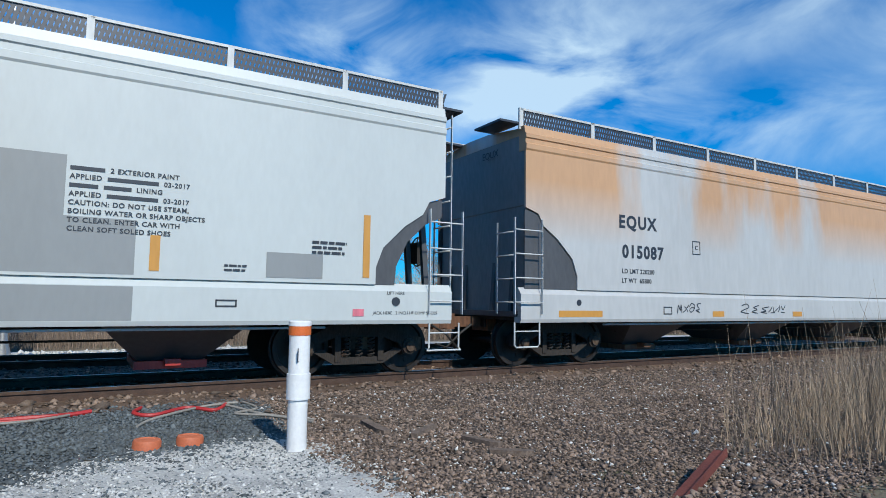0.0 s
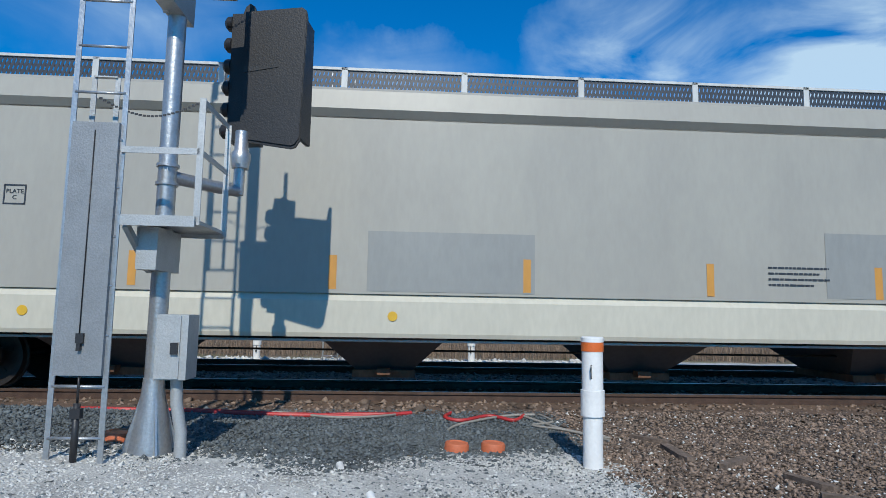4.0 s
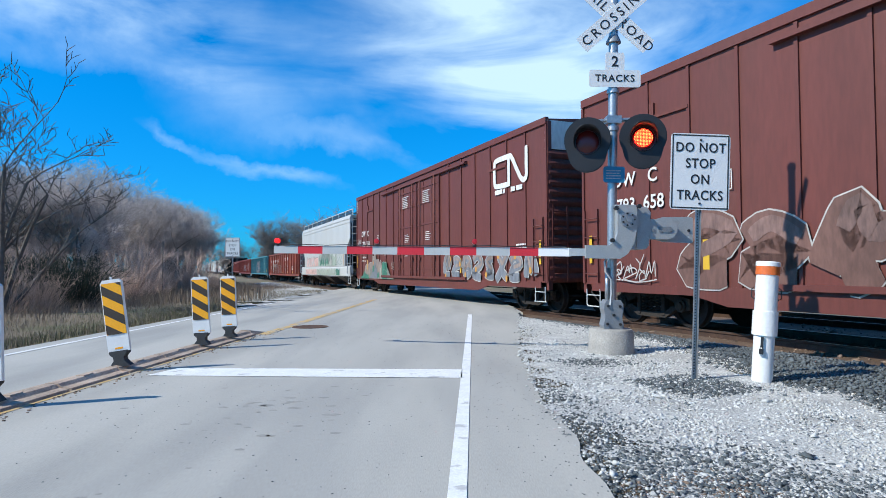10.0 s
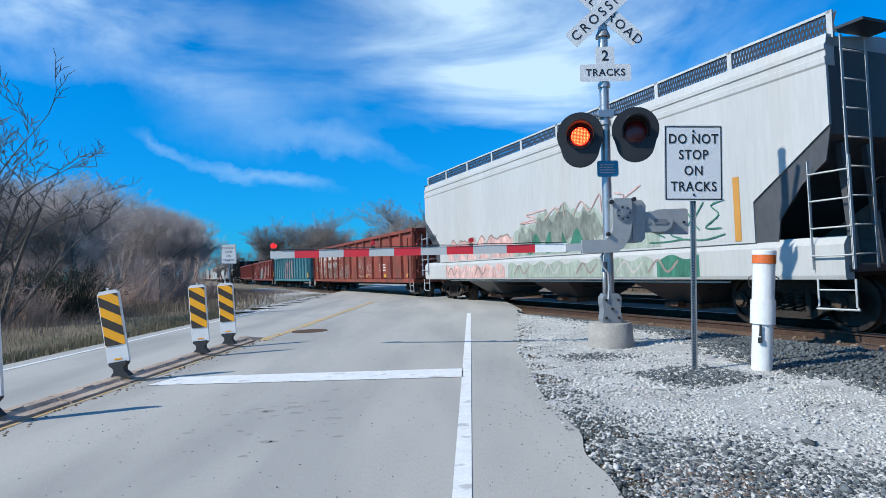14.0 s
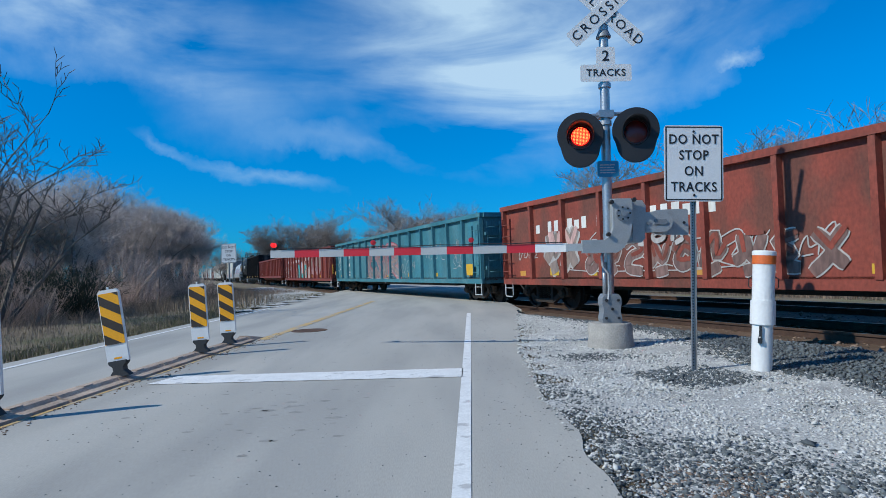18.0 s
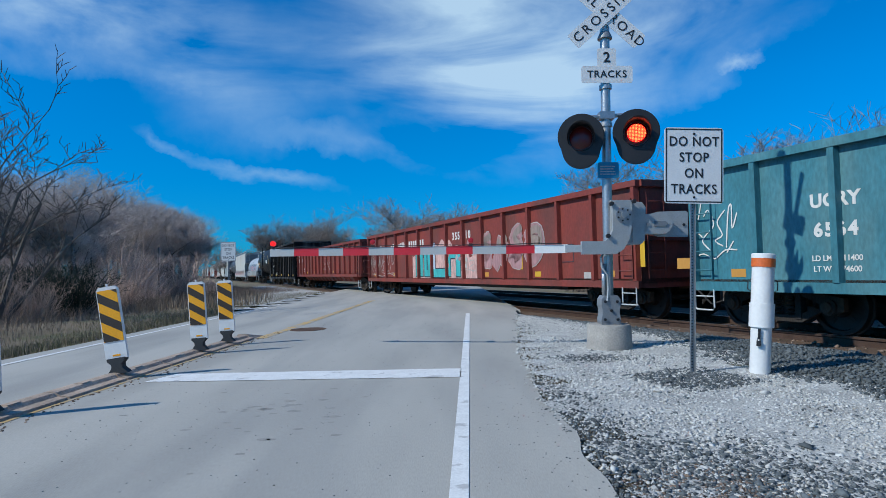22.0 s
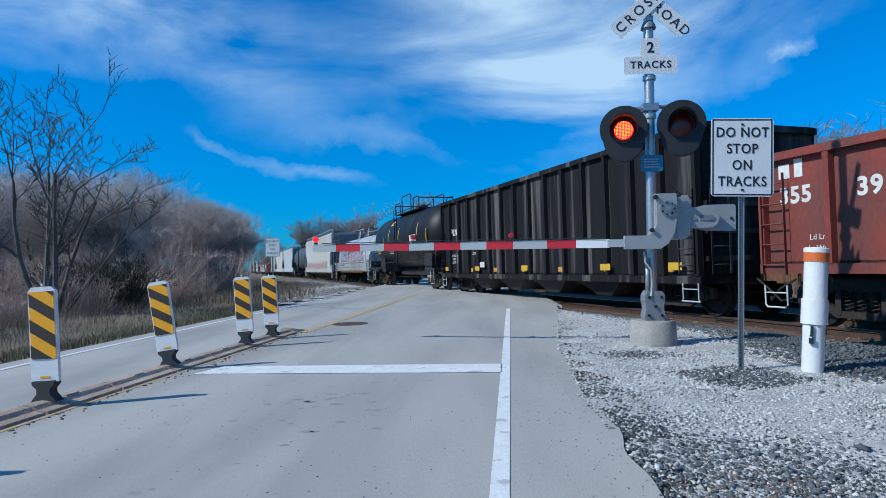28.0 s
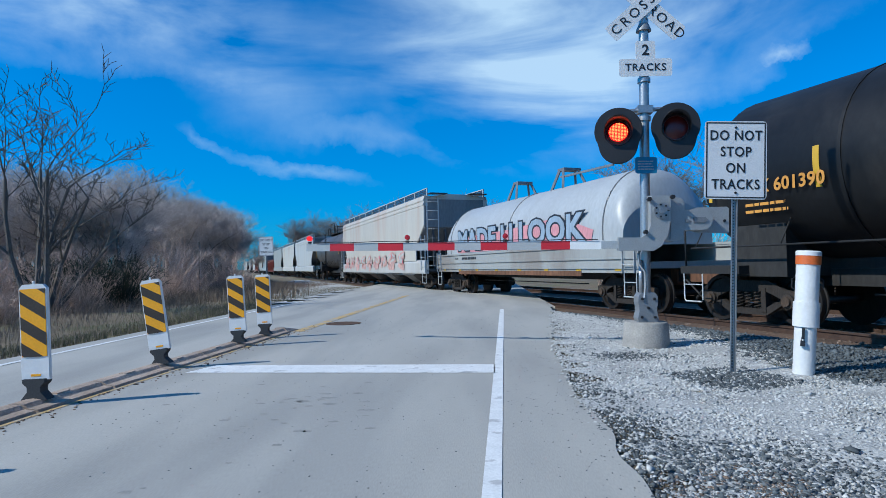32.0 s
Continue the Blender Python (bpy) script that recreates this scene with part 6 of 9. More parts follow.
q, L = mid(8)
c = gondola(q, L, "teal-blue gondola with red and white graffiti", M_GON_BLUE, 15, seed=4, inside=M_INNER)
lettering("UCRY", 0.28, M_TEXT_W, c, -7.45, YG, 2.08, 0.010, 1.05)
lettering("6564", 0.28, M_TEXT_W, c, -7.45, YG, 1.64, 0.012, 1.25)
lettering("LD LMT 211400", 0.12, M_TEXT_W, c, -7.45, YG, 1.22, 0.002, 0.95)
lettering("LT WT   74600", 0.12, M_TEXT_W, c, -7.45, YG, 1.06, 0.002, 0.95)
wild_letters(c, (("C", -3.1, -1.5), ("S", -1.45, -0.25), ("R", -0.2, 1.9)), 0.80, 2.42, YG - 0.006)
scribble(c, -3.3, 2.2, 0.85, 1.5, YG - 0.045, M_PALE, 94, 9, 0.010)
scribble(c, -2.8, 1.8, 1.5, 2.4, YG - 0.046, M_GREY_PINK, 95, 8, 0.016)
scribble(c, E - 5.6, E - 3.6, 1.5, 2.2, YG - 0.004, M_PALE, 23, 9, 0.010)
scribble(c, E - 9.0, E - 6.8, 1.0, 1.7, YG - 0.004, M_PALE, 24, 11, 0.008)
scribble(c, E - 2.9, E - 1.9, 1.2, 2.3, YG - 0.004, M_PALE, 28, 7, 0.009)
scribble(c, -E + 0.5, -E + 1.5, 1.3, 2.4, YG - 0.004, M_TEXT_W, 25, 7)
square(c, E - 1.6, E - 1.1, 0.98, 1.35, YG - 0.11, M_YELLOW)
square(c, -E + 0.2, -E + 0.6, 1.1, 1.3, YG - 0.11, M_ORANGE)
CARS.append((c, q))

q, L = mid(9)
c = gondola(q, L, "red gondola with grey and turquoise graffiti panels", M_GON_RED, 14, seed=5)
blocks(c, -8.2, -2.0, 2.18, 2.42, YG, M_TEXT_W, 23, 7)
lettering("355 210", 0.36, M_TEXT_W, c, 1.2, YG, 2.35, 0.012, 1.3)
slab_letters(c, YG - 0.004)
scribble(c, -E + 1.0, -E + 4.6, 0.95, 2.1, YG - 0.008, M_PALE, 127, 9, 0.014)
graffiti(c, 2.6, 6.4, 1.0, 2.5, YG, (M_GREY_PINK, M_BROWNGREY), M_PALE, 103, 4, bold=0.5, rimw=0.025)
scribble(c, -0.4, 2.3, 1.1, 1.7, YG - 0.006, M_PALE, 26, 8)
scribble(c, -E + 0.6, -E + 3.0, 1.1, 2.0, YG - 0.006, M_PALE, 27, 8)
for x in (0.8, 5.2, E - 0.5):
    square(c, x, x + 0.14, 1.15, 1.75, YG - 0.006, M_YELLOW)
square(c, 8.2, 8.6, 0.9, 1.05, YG - 0.006, M_PALE)
boxed_sign(c, 7.2, 1.3, 0.6, 0.45, YG, M_TEXT)
CARS.append((c, q))

q, L = mid(10)
c = gondola(q, L, "red ore gondola with bottom dump doors", M_GON_RED, 16, ht=2.95, seed=6, dumps=True, zb=0.92)
lettering("355", 0.38, M_TEXT_W, c, -9.3, YG, 2.2, 0.012, 1.1)
lettering("391", 0.38, M_TEXT_W, c, -7.95, YG, 2.2, 0.012, 1.1)
blocks(c, -9.6, -9.0, 2.5, 2.8, YG, M_TEXT_W, 2, 8)
lettering("Ld Lmt", 0.13, M_TEXT_W, c, -E + 1.8, YG, 1.5)
lettering("Lt Wt", 0.13, M_TEXT_W, c, -E + 1.75, YG, 1.32)
lettering("72400", 0.13, M_TEXT_W, c, -E + 3.3, YG, 1.32)
bars(c, M_TEXT_W, -E + 3.0, YG, 1.46, 1, 0.6, 0.1, 0.09)
scribble(c, 0, 2.0, 1.2, 2.2, YG - 0.006, M_PALE, 29, 6)
CARS.append((c, q))

q, L = mid(11)
# pale streaks on this car are grazing sheen put into the colour
c = gondola(q, L, "black open hopper car with its sheen painted as pale streaks", M_BLACK_CAR, 15, ht=3.92, seed=7, name="open_hopper_car", inside=M_BLACK)
E = L / 2 - 0.72
lettering("PLNX", 0.36, M_TEXT_W, c, -E + 1.6, YG - 0.01, 2.55, 0.012, 1.2)
lettering("62519", 0.36, M_TEXT_W, c, -E + 1.7, YG - 0.01, 2.0, 0.012, 1.2)
lettering("LD LMT 213500\nLT WT   72500\nCU FT    4000", 0.14, M_TEXT_W, c, -E + 1.6, YG - 0.01, 1.45, 0.002, 1.1)
lettering("G519", 0.14, M_TEXT_W, c, -E + 3.6, YG - 0.01, 1.62)
square(c, -E + 4.4, -E + 4.8, 1.1, 1.3, YG - 0.11, M_TEXT_W)
for x in (-E + 0.5, -E + 3.9, 0, E - 3.4, E - 0.9):
    square(c, x, x + 0.42, 0.98, 1.14, YG - 0.112, M_YELLOW)
for i in range(4):
    x = (i - 1.5) * 2.6
    part("hopper_bay", Mesh().add([(x - 1.1, -1.4, 0.75), (x + 1.1, -1.4, 0.75), (x + 1.1, 1.4, 0.75), (x - 1.1, 1.4, 0.75), (x - 0.3, -1.2, 0.32), (x + 0.3, -1.2, 0.32), (x + 0.3, 1.2, 0.32), (x - 0.3, 1.2, 0.32)],
                                 [(0, 1, 5, 4), (1, 2, 6, 5), (2, 3, 7, 6), (3, 0, 4, 7), (4, 5, 6, 7)]), M_BLACK, c)
CARS.append((c, q))

q, L = mid(12)
c = tank_car(q, L, "black tank car with orange lettering and top railing", M_TANK)
lettering("UTLX 601390", 0.30, M_TEXT_O, c, -3.95, -1.572, 2.46, 0.008, 1.05)
for x, a in ((-2.0, 6), (0.2, 6), (3.75, 8), (-3.25, -8)):
    curved_square(c, x, x + 0.11, a - 8, a + 16, 1.567, 2.76, M_YELLOW)
curved_square(c, 2.5, 3.6, -12, 2, 1.567, 2.76, M_TEXT_W, "placard")
curved_square(c, -2.1, -1.5, 32, 44, 1.567, 2.76, M_YELLOW, "placard")
bars(c, M_TEXT_O, -4.6, -1.545, 2.14, 2, 1.0, 0.12, 0.05)
scribble(c, -2.1, -0.9, 1.95, 2.35, -1.50, M_PALE, 33, 7)
CARS.append((c, q))

q, L = mid(13)
CARS.append((coil_car(q, L), q))

q, L = mid(14)
c = hopper(q, L, "cream covered hopper with rust streaks and faded red graffiti", M_CREAM_CAR, M_WHITE_CAR, "angular", roofband=True, outlets=4)
E = L / 2 - 0.85
graffiti(c, -E + 1.0, E - 3.0, 0.98, 1.9, -1.636, (M_ROSE, M_WHITE_CAR), M_ROSE, 111, 9, None, M_PINK)
CARS.append((c, q))

# the rest of the train, far down the line
tail = GAPS[-1]
FAR = [("t", 15.5, M_DARK, "dark grey tank car far down the train"), ("h", 18.5, M_WHITE_CAR, "white covered hopper far down the train"), ("h", 18.5, M_CREAM_CAR, "cream covered hopper far down the train"),
       ("h", 18.5, M_H3, "grey covered hopper far down the train"), ("b", 17.0, M_GON_RUST, "rust-brown gondola far down the train"), ("h", 18.5, M_PALE_GREY, "light grey covered hopper far down the train"),
       ("h", 18.5, M_H3, "grey covered hopper far down the train"), ("b", 17.5, M_GON_RED, "red gondola far down the train"), ("h", 18.5, M_WHITE_CAR, "white covered hopper far down the train"),
       ("t", 15.5, M_TANK, "black tank car far down the train"), ("h", 18.5, M_H3, "grey covered hopper far down the train"), ("b", 17.0, M_BLACK_CAR, "black gondola far down the train"),
       ("h", 18.5, M_CREAM_CAR, "cream covered hopper far down the train"), ("h", 18.5, M_WHITE_CAR, "white covered hopper far down the train")]
for kind, L, mat, label in FAR:
    q = tail + L / 2
    tail += L
    if kind == "t":
        c = tank_car(q, L, label, mat, False, False)
    elif kind == "b":
        c = gondola(q, L, label, mat, 12, roll=False)
    else:
        c = hopper(q, L, label, mat, mat, "angular", outlets=3, roll=False, detail=False)
    CARS.append((c, q))

# ---- tracks ----
M_TIEPLATE = shader("tie_plate_rust", (0.11, 0.06, 0.035), 0.85, 0.3, vary=0.3)
M_WHITE_STONE = shader("white_gravel", (0.52, 0.515, 0.49), 0.9, vary=0.12, scale=1.5, grain=60, bump=0.3, island=0.22)
M_DARK_STONE = shader("dark_ballast", (0.105, 0.12, 0.125), 0.9, vary=0.15, scale=1.5, grain=60, bump=0.4, island=0.4)
M_BROWN_STONE = shader("brown_ballast", (0.185, 0.133, 0.10), 0.9, vary=0.2, scale=1.2, grain=60, bump=0.4, island=0.6)
M_WHITE_BED = shader("white_gravel_bed", (0.44, 0.435, 0.41), 0.95, vary=0.22, scale=2.2, grain=45, bump=1.0, second=(0.33, 0.33, 0.32), amount=0.6, edges=(0.55, 0.66))
M_DARK_BED = shader("dark_ballast_bed", (0.095, 0.105, 0.105), 0.95, vary=0.3, scale=2.0, grain=40, bump=1.0)
M_BROWN_BED = shader("brown_ballast_bed", (0.085, 0.064, 0.052), 0.95, vary=0.4, scale=1.5, grain=40, bump=1.0, second=(0.08, 0.06, 0.05), amount=0.7)
M_LITTER = shader("rusty_fines", (0.13, 0.085, 0.06), 0.95, vary=0.35, scale=2, grain=40, bump=0.8)


def track_pose(p):
    return Matrix.Translation(pq(p, 0, RAIL_Z)) @ Matrix.Rotation(radians(TRACK_YAW - 90), 4, "Z")


def rail_mesh(x0, x1, y):
    prof = [(y - 0.07, -0.185), (y + 0.07, -0.185), (y + 0.07, -0.172), (y + 0.012, -0.155), (y + 0.010, -0.05), (y + 0.036, -0.038), (y + 0.036, -0.006), (y + 0.028, 0.0),
            (y - 0.028, 0.0), (y - 0.036, -0.006), (y - 0.036, -0.038), (y - 0.010, -0.05), (y - 0.012, -0.155), (y - 0.07, -0.172)]
    return Mesh().prism(prof, x0, x1, "x")


def ground_patch(name, outline, mat, label, lift=0.012, step=0.35, category="gravel"):
    """A bed of stone that follows the ground inside an outline given across and along the track."""
    ps, qs = [a for a, _ in outline], [b for _, b in outline]

    def inside(p, q):
        hit, n = False, len(outline)
        for i in range(n):
            (p0, q0), (p1, q1) = outline[i], outline[(i + 1) % n]
            if (q0 > q) != (q1 > q) and p < p0 + (q - q0) / (q1 - q0) * (p1 - p0):
                hit = not hit
        return hit
    m, ids = Mesh(), {}
    np_, nq = int((max(ps) - min(ps)) / step) + 2, int((max(qs) - min(qs)) / step) + 2
    rnd = random.Random(len(name))
    jit = {}

    def vert(i, j):
        if (i, j) not in ids:
            p, q = min(ps) + i * step + rnd.uniform(-0.12, 0.12), min(qs) + j * step + rnd.uniform(-0.12, 0.12)
            v = pq(p, q)
            ids[i, j] = len(m.v)
            m.v.append((v.x, v.y, terrain(v.x, v.y) + lift + rnd.uniform(-0.006, 0.006)))
        return ids[i, j]
    for i in range(np_):
        for j in range(nq):
            p, q = min(ps) + (i + 0.5) * step, min(qs) + (j + 0.5) * step
            if inside(p + rnd.uniform(-0.15, 0.15), q + rnd.uniform(-0.15, 0.15)):
                v = pq(p, q)
                if v.x > gravel_edge(v.y) + 0.12 or v.x < -6.3 or v.y > 40:
                    m.f.append((vert(i, j), vert(i + 1, j), vert(i + 1, j + 1), vert(i, j + 1)))
                    m.s.append(True)
    return solid(name, m, mat, label, category, kind="structure")


WHITE_ZONE = [(0.3, -1.2), (2.0, -2.6), (5.2, -2.3), (6.9, -2.0), (6.4, -0.3), (5.65, 0.5), (5.9, 1.2), (5.9, 2.0), (5.7, 2.9), (5.5, 4.4), (6.3, 6.0), (7.0, 7.5), (7.6, 12.0), (7.7, 17.5), (6.6, 17.0), (3.0, 8.0), (0.6, 2.5)]
DARK_ZONE = [(6.7, -2.2), (8.6, -2.2), (8.75, 5.0), (8.75, 14.0), (7.4, 12.0), (6.9, 7.5), (6.2, 6.0), (5.4, 4.4), (5.5, 2.9), (5.7, 1.8), (5.5, 0.6), (6.3, -0.4)]
BROWN_ZONE = [(2.0, -2.5), (5.0, -2.2), (6.8, -2.0), (8.7, -2.1), (8.8, -40.0), (6.4, -40.0), (4.5, -20.0), (3.0, -9.0)]
ground_patch("white_gravel_bed", WHITE_ZONE, M_WHITE_BED, "bed of crushed white limestone gravel", 0.014)
ground_patch("dark_ballast_bed", DARK_ZONE, M_DARK_BED, "bed of dark grey ballast stone", 0.010)
ground_patch("brown_ballast_bed", BROWN_ZONE, M_BROWN_BED, "bed of mixed brown ballast stone", 0.006, 0.5)
ground_patch("track_ballast", [(8.5, -70), (16.4, -70), (16.4, 12.5), (16.4, 160), (8.5, 160), (8.5, 12.5)], M_LITTER, "rusty ballast under the tracks", 0.02, 1.6)
ground_patch("access_strip", [(17.2, -30), (19.6, -30), (19.2, 9), (17.2, 9)], M_WHITE_BED, "pale gravel strip beyond the tracks", 0.02, 0.8)
ground_patch("gravel_lot", [(1.2, 20.5), (4.0, 22.5), (8.4, 32.0), (8.4, 60.0), (6.0, 60.0), (3.0, 32.0)], M_WHITE_BED, "pale gravel lot beside the tracks", 0.03, 0.8)

TIE = Mesh().box(-0.115, 0.115, -1.3, 1.3, -0.36, -0.19).data("tie")
TIE_PLATE = Mesh().box(-0.10, 0.10, -0.20, 0.20, -0.19, -0.18).box(-0.02, 0.01, -0.13, -0.10, -0.18, -0.15).box(-0.02, 0.01, 0.10, 0.13, -0.18, -0.15).data("tie_plate")
M_TIE_VARIED = shader("weathered_tie", (0.105, 0.066, 0.045), 0.9, vary=0.3, scale=2, grain=30, bump=0.6, random=0.4)


def build_track(p, q0, q1, label):
    tr = thing("railway_track", label, "railway track", track_pose(p), kind="structure")
    for y in (-0.755, 0.755):
        r = part("rail", rail_mesh(-700, 150, y), M_RAIL, tr)
        part("rail_head", Mesh().box(-700, 150, y - 0.027, y + 0.027, 0.0, 0.002), M_RAILTOP, r)
    rnd = random.Random(int(p))
    q = q0
    while q < q1:
        part("tie", TIE, M_TIE_VARIED, tr, "", Matrix.Translation((-q, rnd.uniform(-0.05, 0.05), rnd.uniform(-0.01, 0.01))) @ Matrix.Rotation(rnd.uniform(-0.02, 0.02), 4, "Z"))
        if q < 18 and p < 12 and q > -14:
            part("tie_plate", TIE_PLATE, M_TIEPLATE, tr, "", Matrix.Translation((-q, -0.755, 0)))
        q += 0.53
    return tr


build_track(TRACK_P, -34, 60, "near steel rails on weathered wooden ties")
build_track(TRACK2_P, -14, 30, "second pair of steel rails on wooden ties")
# crossing panel between the rails, where the road goes over
panel = Mesh()
for a, b in ((8.45, 9.44), (9.65, 10.95), (11.16, 13.74), (13.95, 15.25), (15.46, 17.5)):
    def edge(x0, p):
        """Along the road's edge x0, the place where the distance across the track is p."""
        return (x0, (p - PX * x0) / PY)
    quad = [edge(-6.6, a), edge(2.1, a), edge(2.1, b), edge(-6.6, b)]
    panel.prism(quad, -0.26, -0.03, "z")
solid("crossing_panel", panel, M_ROAD, "concrete crossing panels between the rails", "road", kind="structure")


# ---- loose stone ----
def in_zone(p, q, zone):
    hit, n = np.zeros(len(p), bool), len(zone)
    for i in range(n):
        (p0, q0), (p1, q1) = zone[i], zone[(i + 1) % n]
        if q0 == q1:
            continue
        cross = ((q0 > q) != (q1 > q)) & (p < p0 + (q - q0) / (q1 - q0) * (p1 - p0))
        hit ^= cross
    return hit


def scatter(name, zone, count, size, mat, label, seed, near=None, keep=None, sunk=0.25):
    """Loose angular stones over a zone, joined in one object."""
    rng = np.random.default_rng(seed)
    ps, qs = np.array([a for a, _ in zone]), np.array([b for _, b in zone])
    p, q = rng.uniform(ps.min(), ps.max(), count * 3), rng.uniform(qs.min(), qs.max(), count * 3)
    if near is not None:
        q = near + (q - near) * rng.uniform(0, 1, len(q)) ** 0.8
    ok = in_zone(p + rng.normal(0, 0.16, len(p)), q + rng.normal(0, 0.16, len(q)), zone)
    if keep is not None:
        ok &= keep(p, q)
    p, q = p[ok][:count], q[ok][:count]
    x, y = PX * p - PY * q, PY * p + PX * q
    u = np.clip((y - 5.5) / 13.0, 0, 1)
    on = (x > 0.85 + 0.012 * (y - 3) + u * u * (3 - 2 * u) - np.abs(rng.normal(0, 0.05, len(x))) + 0.02) | (x < -6.4)
    x, y = x[on], y[on]
    n = len(x)
    z = np.array([terrain(a, b) for a, b in zip(x, y)]) + 0.012
    s = size * np.exp(rng.normal(0, 0.35, n))
    base = np.array([(1, 0, 0), (-1, 0, 0), (0, 1, 0), (0, -1, 0), (0, 0, 0.55), (0, 0, -0.5)], float)
    v = base[None] * (1 + rng.uniform(-0.55, 0.55, (n, 6, 1))) + rng.uniform(-0.4, 0.4, (n, 6, 3))
    a = rng.uniform(0, 2 * np.pi, n)
    c, d = np.cos(a)[:, None], np.sin(a)[:, None]
    vx, vy = v[..., 0] * c - v[..., 1] * d, v[..., 0] * d + v[..., 1] * c
    v = np.stack([vx, vy, v[..., 2]], -1) * s[:, None, None] + np.stack([x, y, z + s * sunk], -1)[:, None, :]
    f = np.array([(0, 2, 4), (2, 1, 4), (1, 3, 4), (3, 0, 4), (2, 0, 5), (1, 2, 5), (3, 1, 5), (0, 3, 5)])
    f = (f[None] + 6 * np.arange(n)[:, None, None]).reshape(-1, 3)
    me = bpy.data.meshes.new(name)
    me.vertices.add(n * 6)
    me.vertices.foreach_set("co", v.reshape(-1).astype(np.float32))
    me.loops.add(len(f) * 3)
    me.loops.foreach_set("vertex_index", f.reshape(-1).astype(np.int32))
    me.polygons.add(len(f))
    me.polygons.foreach_set("loop_start", np.arange(0, len(f) * 3, 3, dtype=np.int32))
    me.update(calc_edges=True)
    return tagged(part(name, me, mat), label, "gravel", "", "stuff")


scatter("white_gravel", WHITE_ZONE, 110000, 0.0105, M_WHITE_STONE, "loose crushed white limestone gravel", 1, sunk=0.1)
scatter("dark_gravel", WHITE_ZONE, 6500, 0.0095, M_DARK_STONE, "dark stones strewn in the white gravel", 2)
FRONT_ZONE = [(1.2, 1.0), (3.0, 0.7), (3.8, 1.9), (3.7, 2.9), (3.2, 2.95), (2.8, 3.3), (2.4, 3.1), (1.8, 2.6)]
EDGE_ZONE = [(3.1, 5.3), (3.3, 4.8), (2.9, 3.5), (2.7, 3.2), (2.1, 2.9), (2.3, 3.4), (2.9, 4.8)]
DIRT_ZONE = [(2.1, 2.5), (2.9, 2.8), (3.0, 2.4), (2.6, 1.9), (2.1, 1.9)]
scatter("dark_gravel", FRONT_ZONE, 8000, 0.0115, M_DARK_STONE, "patch of dark stones over white gravel", 3)
scatter("dark_gravel", EDGE_ZONE, 2600, 0.009, M_DARK_STONE, "dark stones along the road edge", 13)
scatter("brown_dirt", DIRT_ZONE, 2600, 0.007, M_BROWN_STONE, "brown dirt crumbs among the dark stones", 14)
scatter("dark_gravel", [(4.6, -2.4), (6.6, -2.0), (6.1, -0.2), (5.5, 0.5), (4.2, 0.6), (4.2, -1.5)], 2600, 0.010, M_DARK_STONE, "dark stones strewn near the ballast", 15)
SIGN_RING = [(4.08, 4.9), (4.65, 5.1), (5.1, 4.6), (4.75, 4.15), (4.25, 4.3)]
scatter("dark_gravel", SIGN_RING, 2200, 0.0115, M_DARK_STONE, "dark stones heaped round a sign post", 4)
scatter("dark_ballast", DARK_ZONE, 42000, 0.016, M_DARK_STONE, "loose dark grey ballast stones", 5)
scatter("brown_ballast", BROWN_ZONE, 95000, 0.0155, M_BROWN_STONE, "loose brown and pale ballast stones", 6, near=-2.0)
scatter("pale_ballast", BROWN_ZONE, 6000, 0.0135, M_WHITE_STONE, "pale stones among the brown ballast", 16, near=-2.0)
scatter("track_stones", [(8.5, -30), (16.2, -30), (16.2, 12), (8.5, 12)], 14000, 0.032, M_BROWN_STONE, "ballast stones between the ties", 7, near=2.0)
scatter("strip_stones", [(17.2, -8), (19.4, -8), (19.2, 8), (17.2, 8)], 2500, 0.05, M_WHITE_STONE, "pale stones beyond the tracks", 8)
scatter("dark_gravel", [(4.3, 6.6), (5.0, 6.1), (4.8, 5.8), (4.1, 6.2)], 700, 0.011, M_DARK_STONE, "streak of dark stones in the white gravel", 9)

# ---- crossing gate and flashers ----
M_GALV = shader("galvanised_steel", (0.42, 0.43, 0.44), 0.38, 0.75, vary=0.1, scale=6, grain=40)
M_ALU = shader("aluminium_grey", (0.40, 0.41, 0.41), 0.45, 0.35, vary=0.08, scale=5)
M_GUARD = shader("dull_guard_steel", (0.23, 0.245, 0.26), 0.5, 0.3, vary=0.08, scale=5)
M_SIGN_WHITE = shader("sign_white", (0.74, 0.74, 0.73), 0.4, vary=0.03, scale=4)
M_SIGN_BLACK = shader("sign_black", (0.02, 0.02, 0.022), 0.45, vary=0.1)
M_LAMP_BLACK = shader("lamp_black", (0.012, 0.012, 0.014), 0.5, vary=0.2)
M_LENS = shader("dark_red_lens", (0.10, 0.008, 0.008), 0.15, vary=0.2)
M_LENS_RIM = shader("lens_rim", (0.05, 0.012, 0.012), 0.3, vary=0.2)
M_RED_TAPE = shader("red_reflective_tape", (0.52, 0.02, 0.03), 0.35, vary=0.05)
M_GREY_TAPE = shader("silver_reflective_tape", (0.40, 0.41, 0.41), 0.35, vary=0.05)
M_CONCRETE = shader("cast_concrete", (0.33, 0.31, 0.28), 0.9, vary=0.15, scale=5, grain=50, bump=0.4)
M_BLUE = shader("blue_sign", (0.02, 0.20, 0.34), 0.4, vary=0.05)
M_GLOW = glowing("lit_red_led", (1.0, 0.010, 0.006), 1.15)
M_GLOW_HOT = glowing("lit_red_core", (1.0, 0.20, 0.05), 4.5)
M_GLOW_TIP = glowing("lit_red_tip", (1.0, 0.012, 0.01), 0.9)

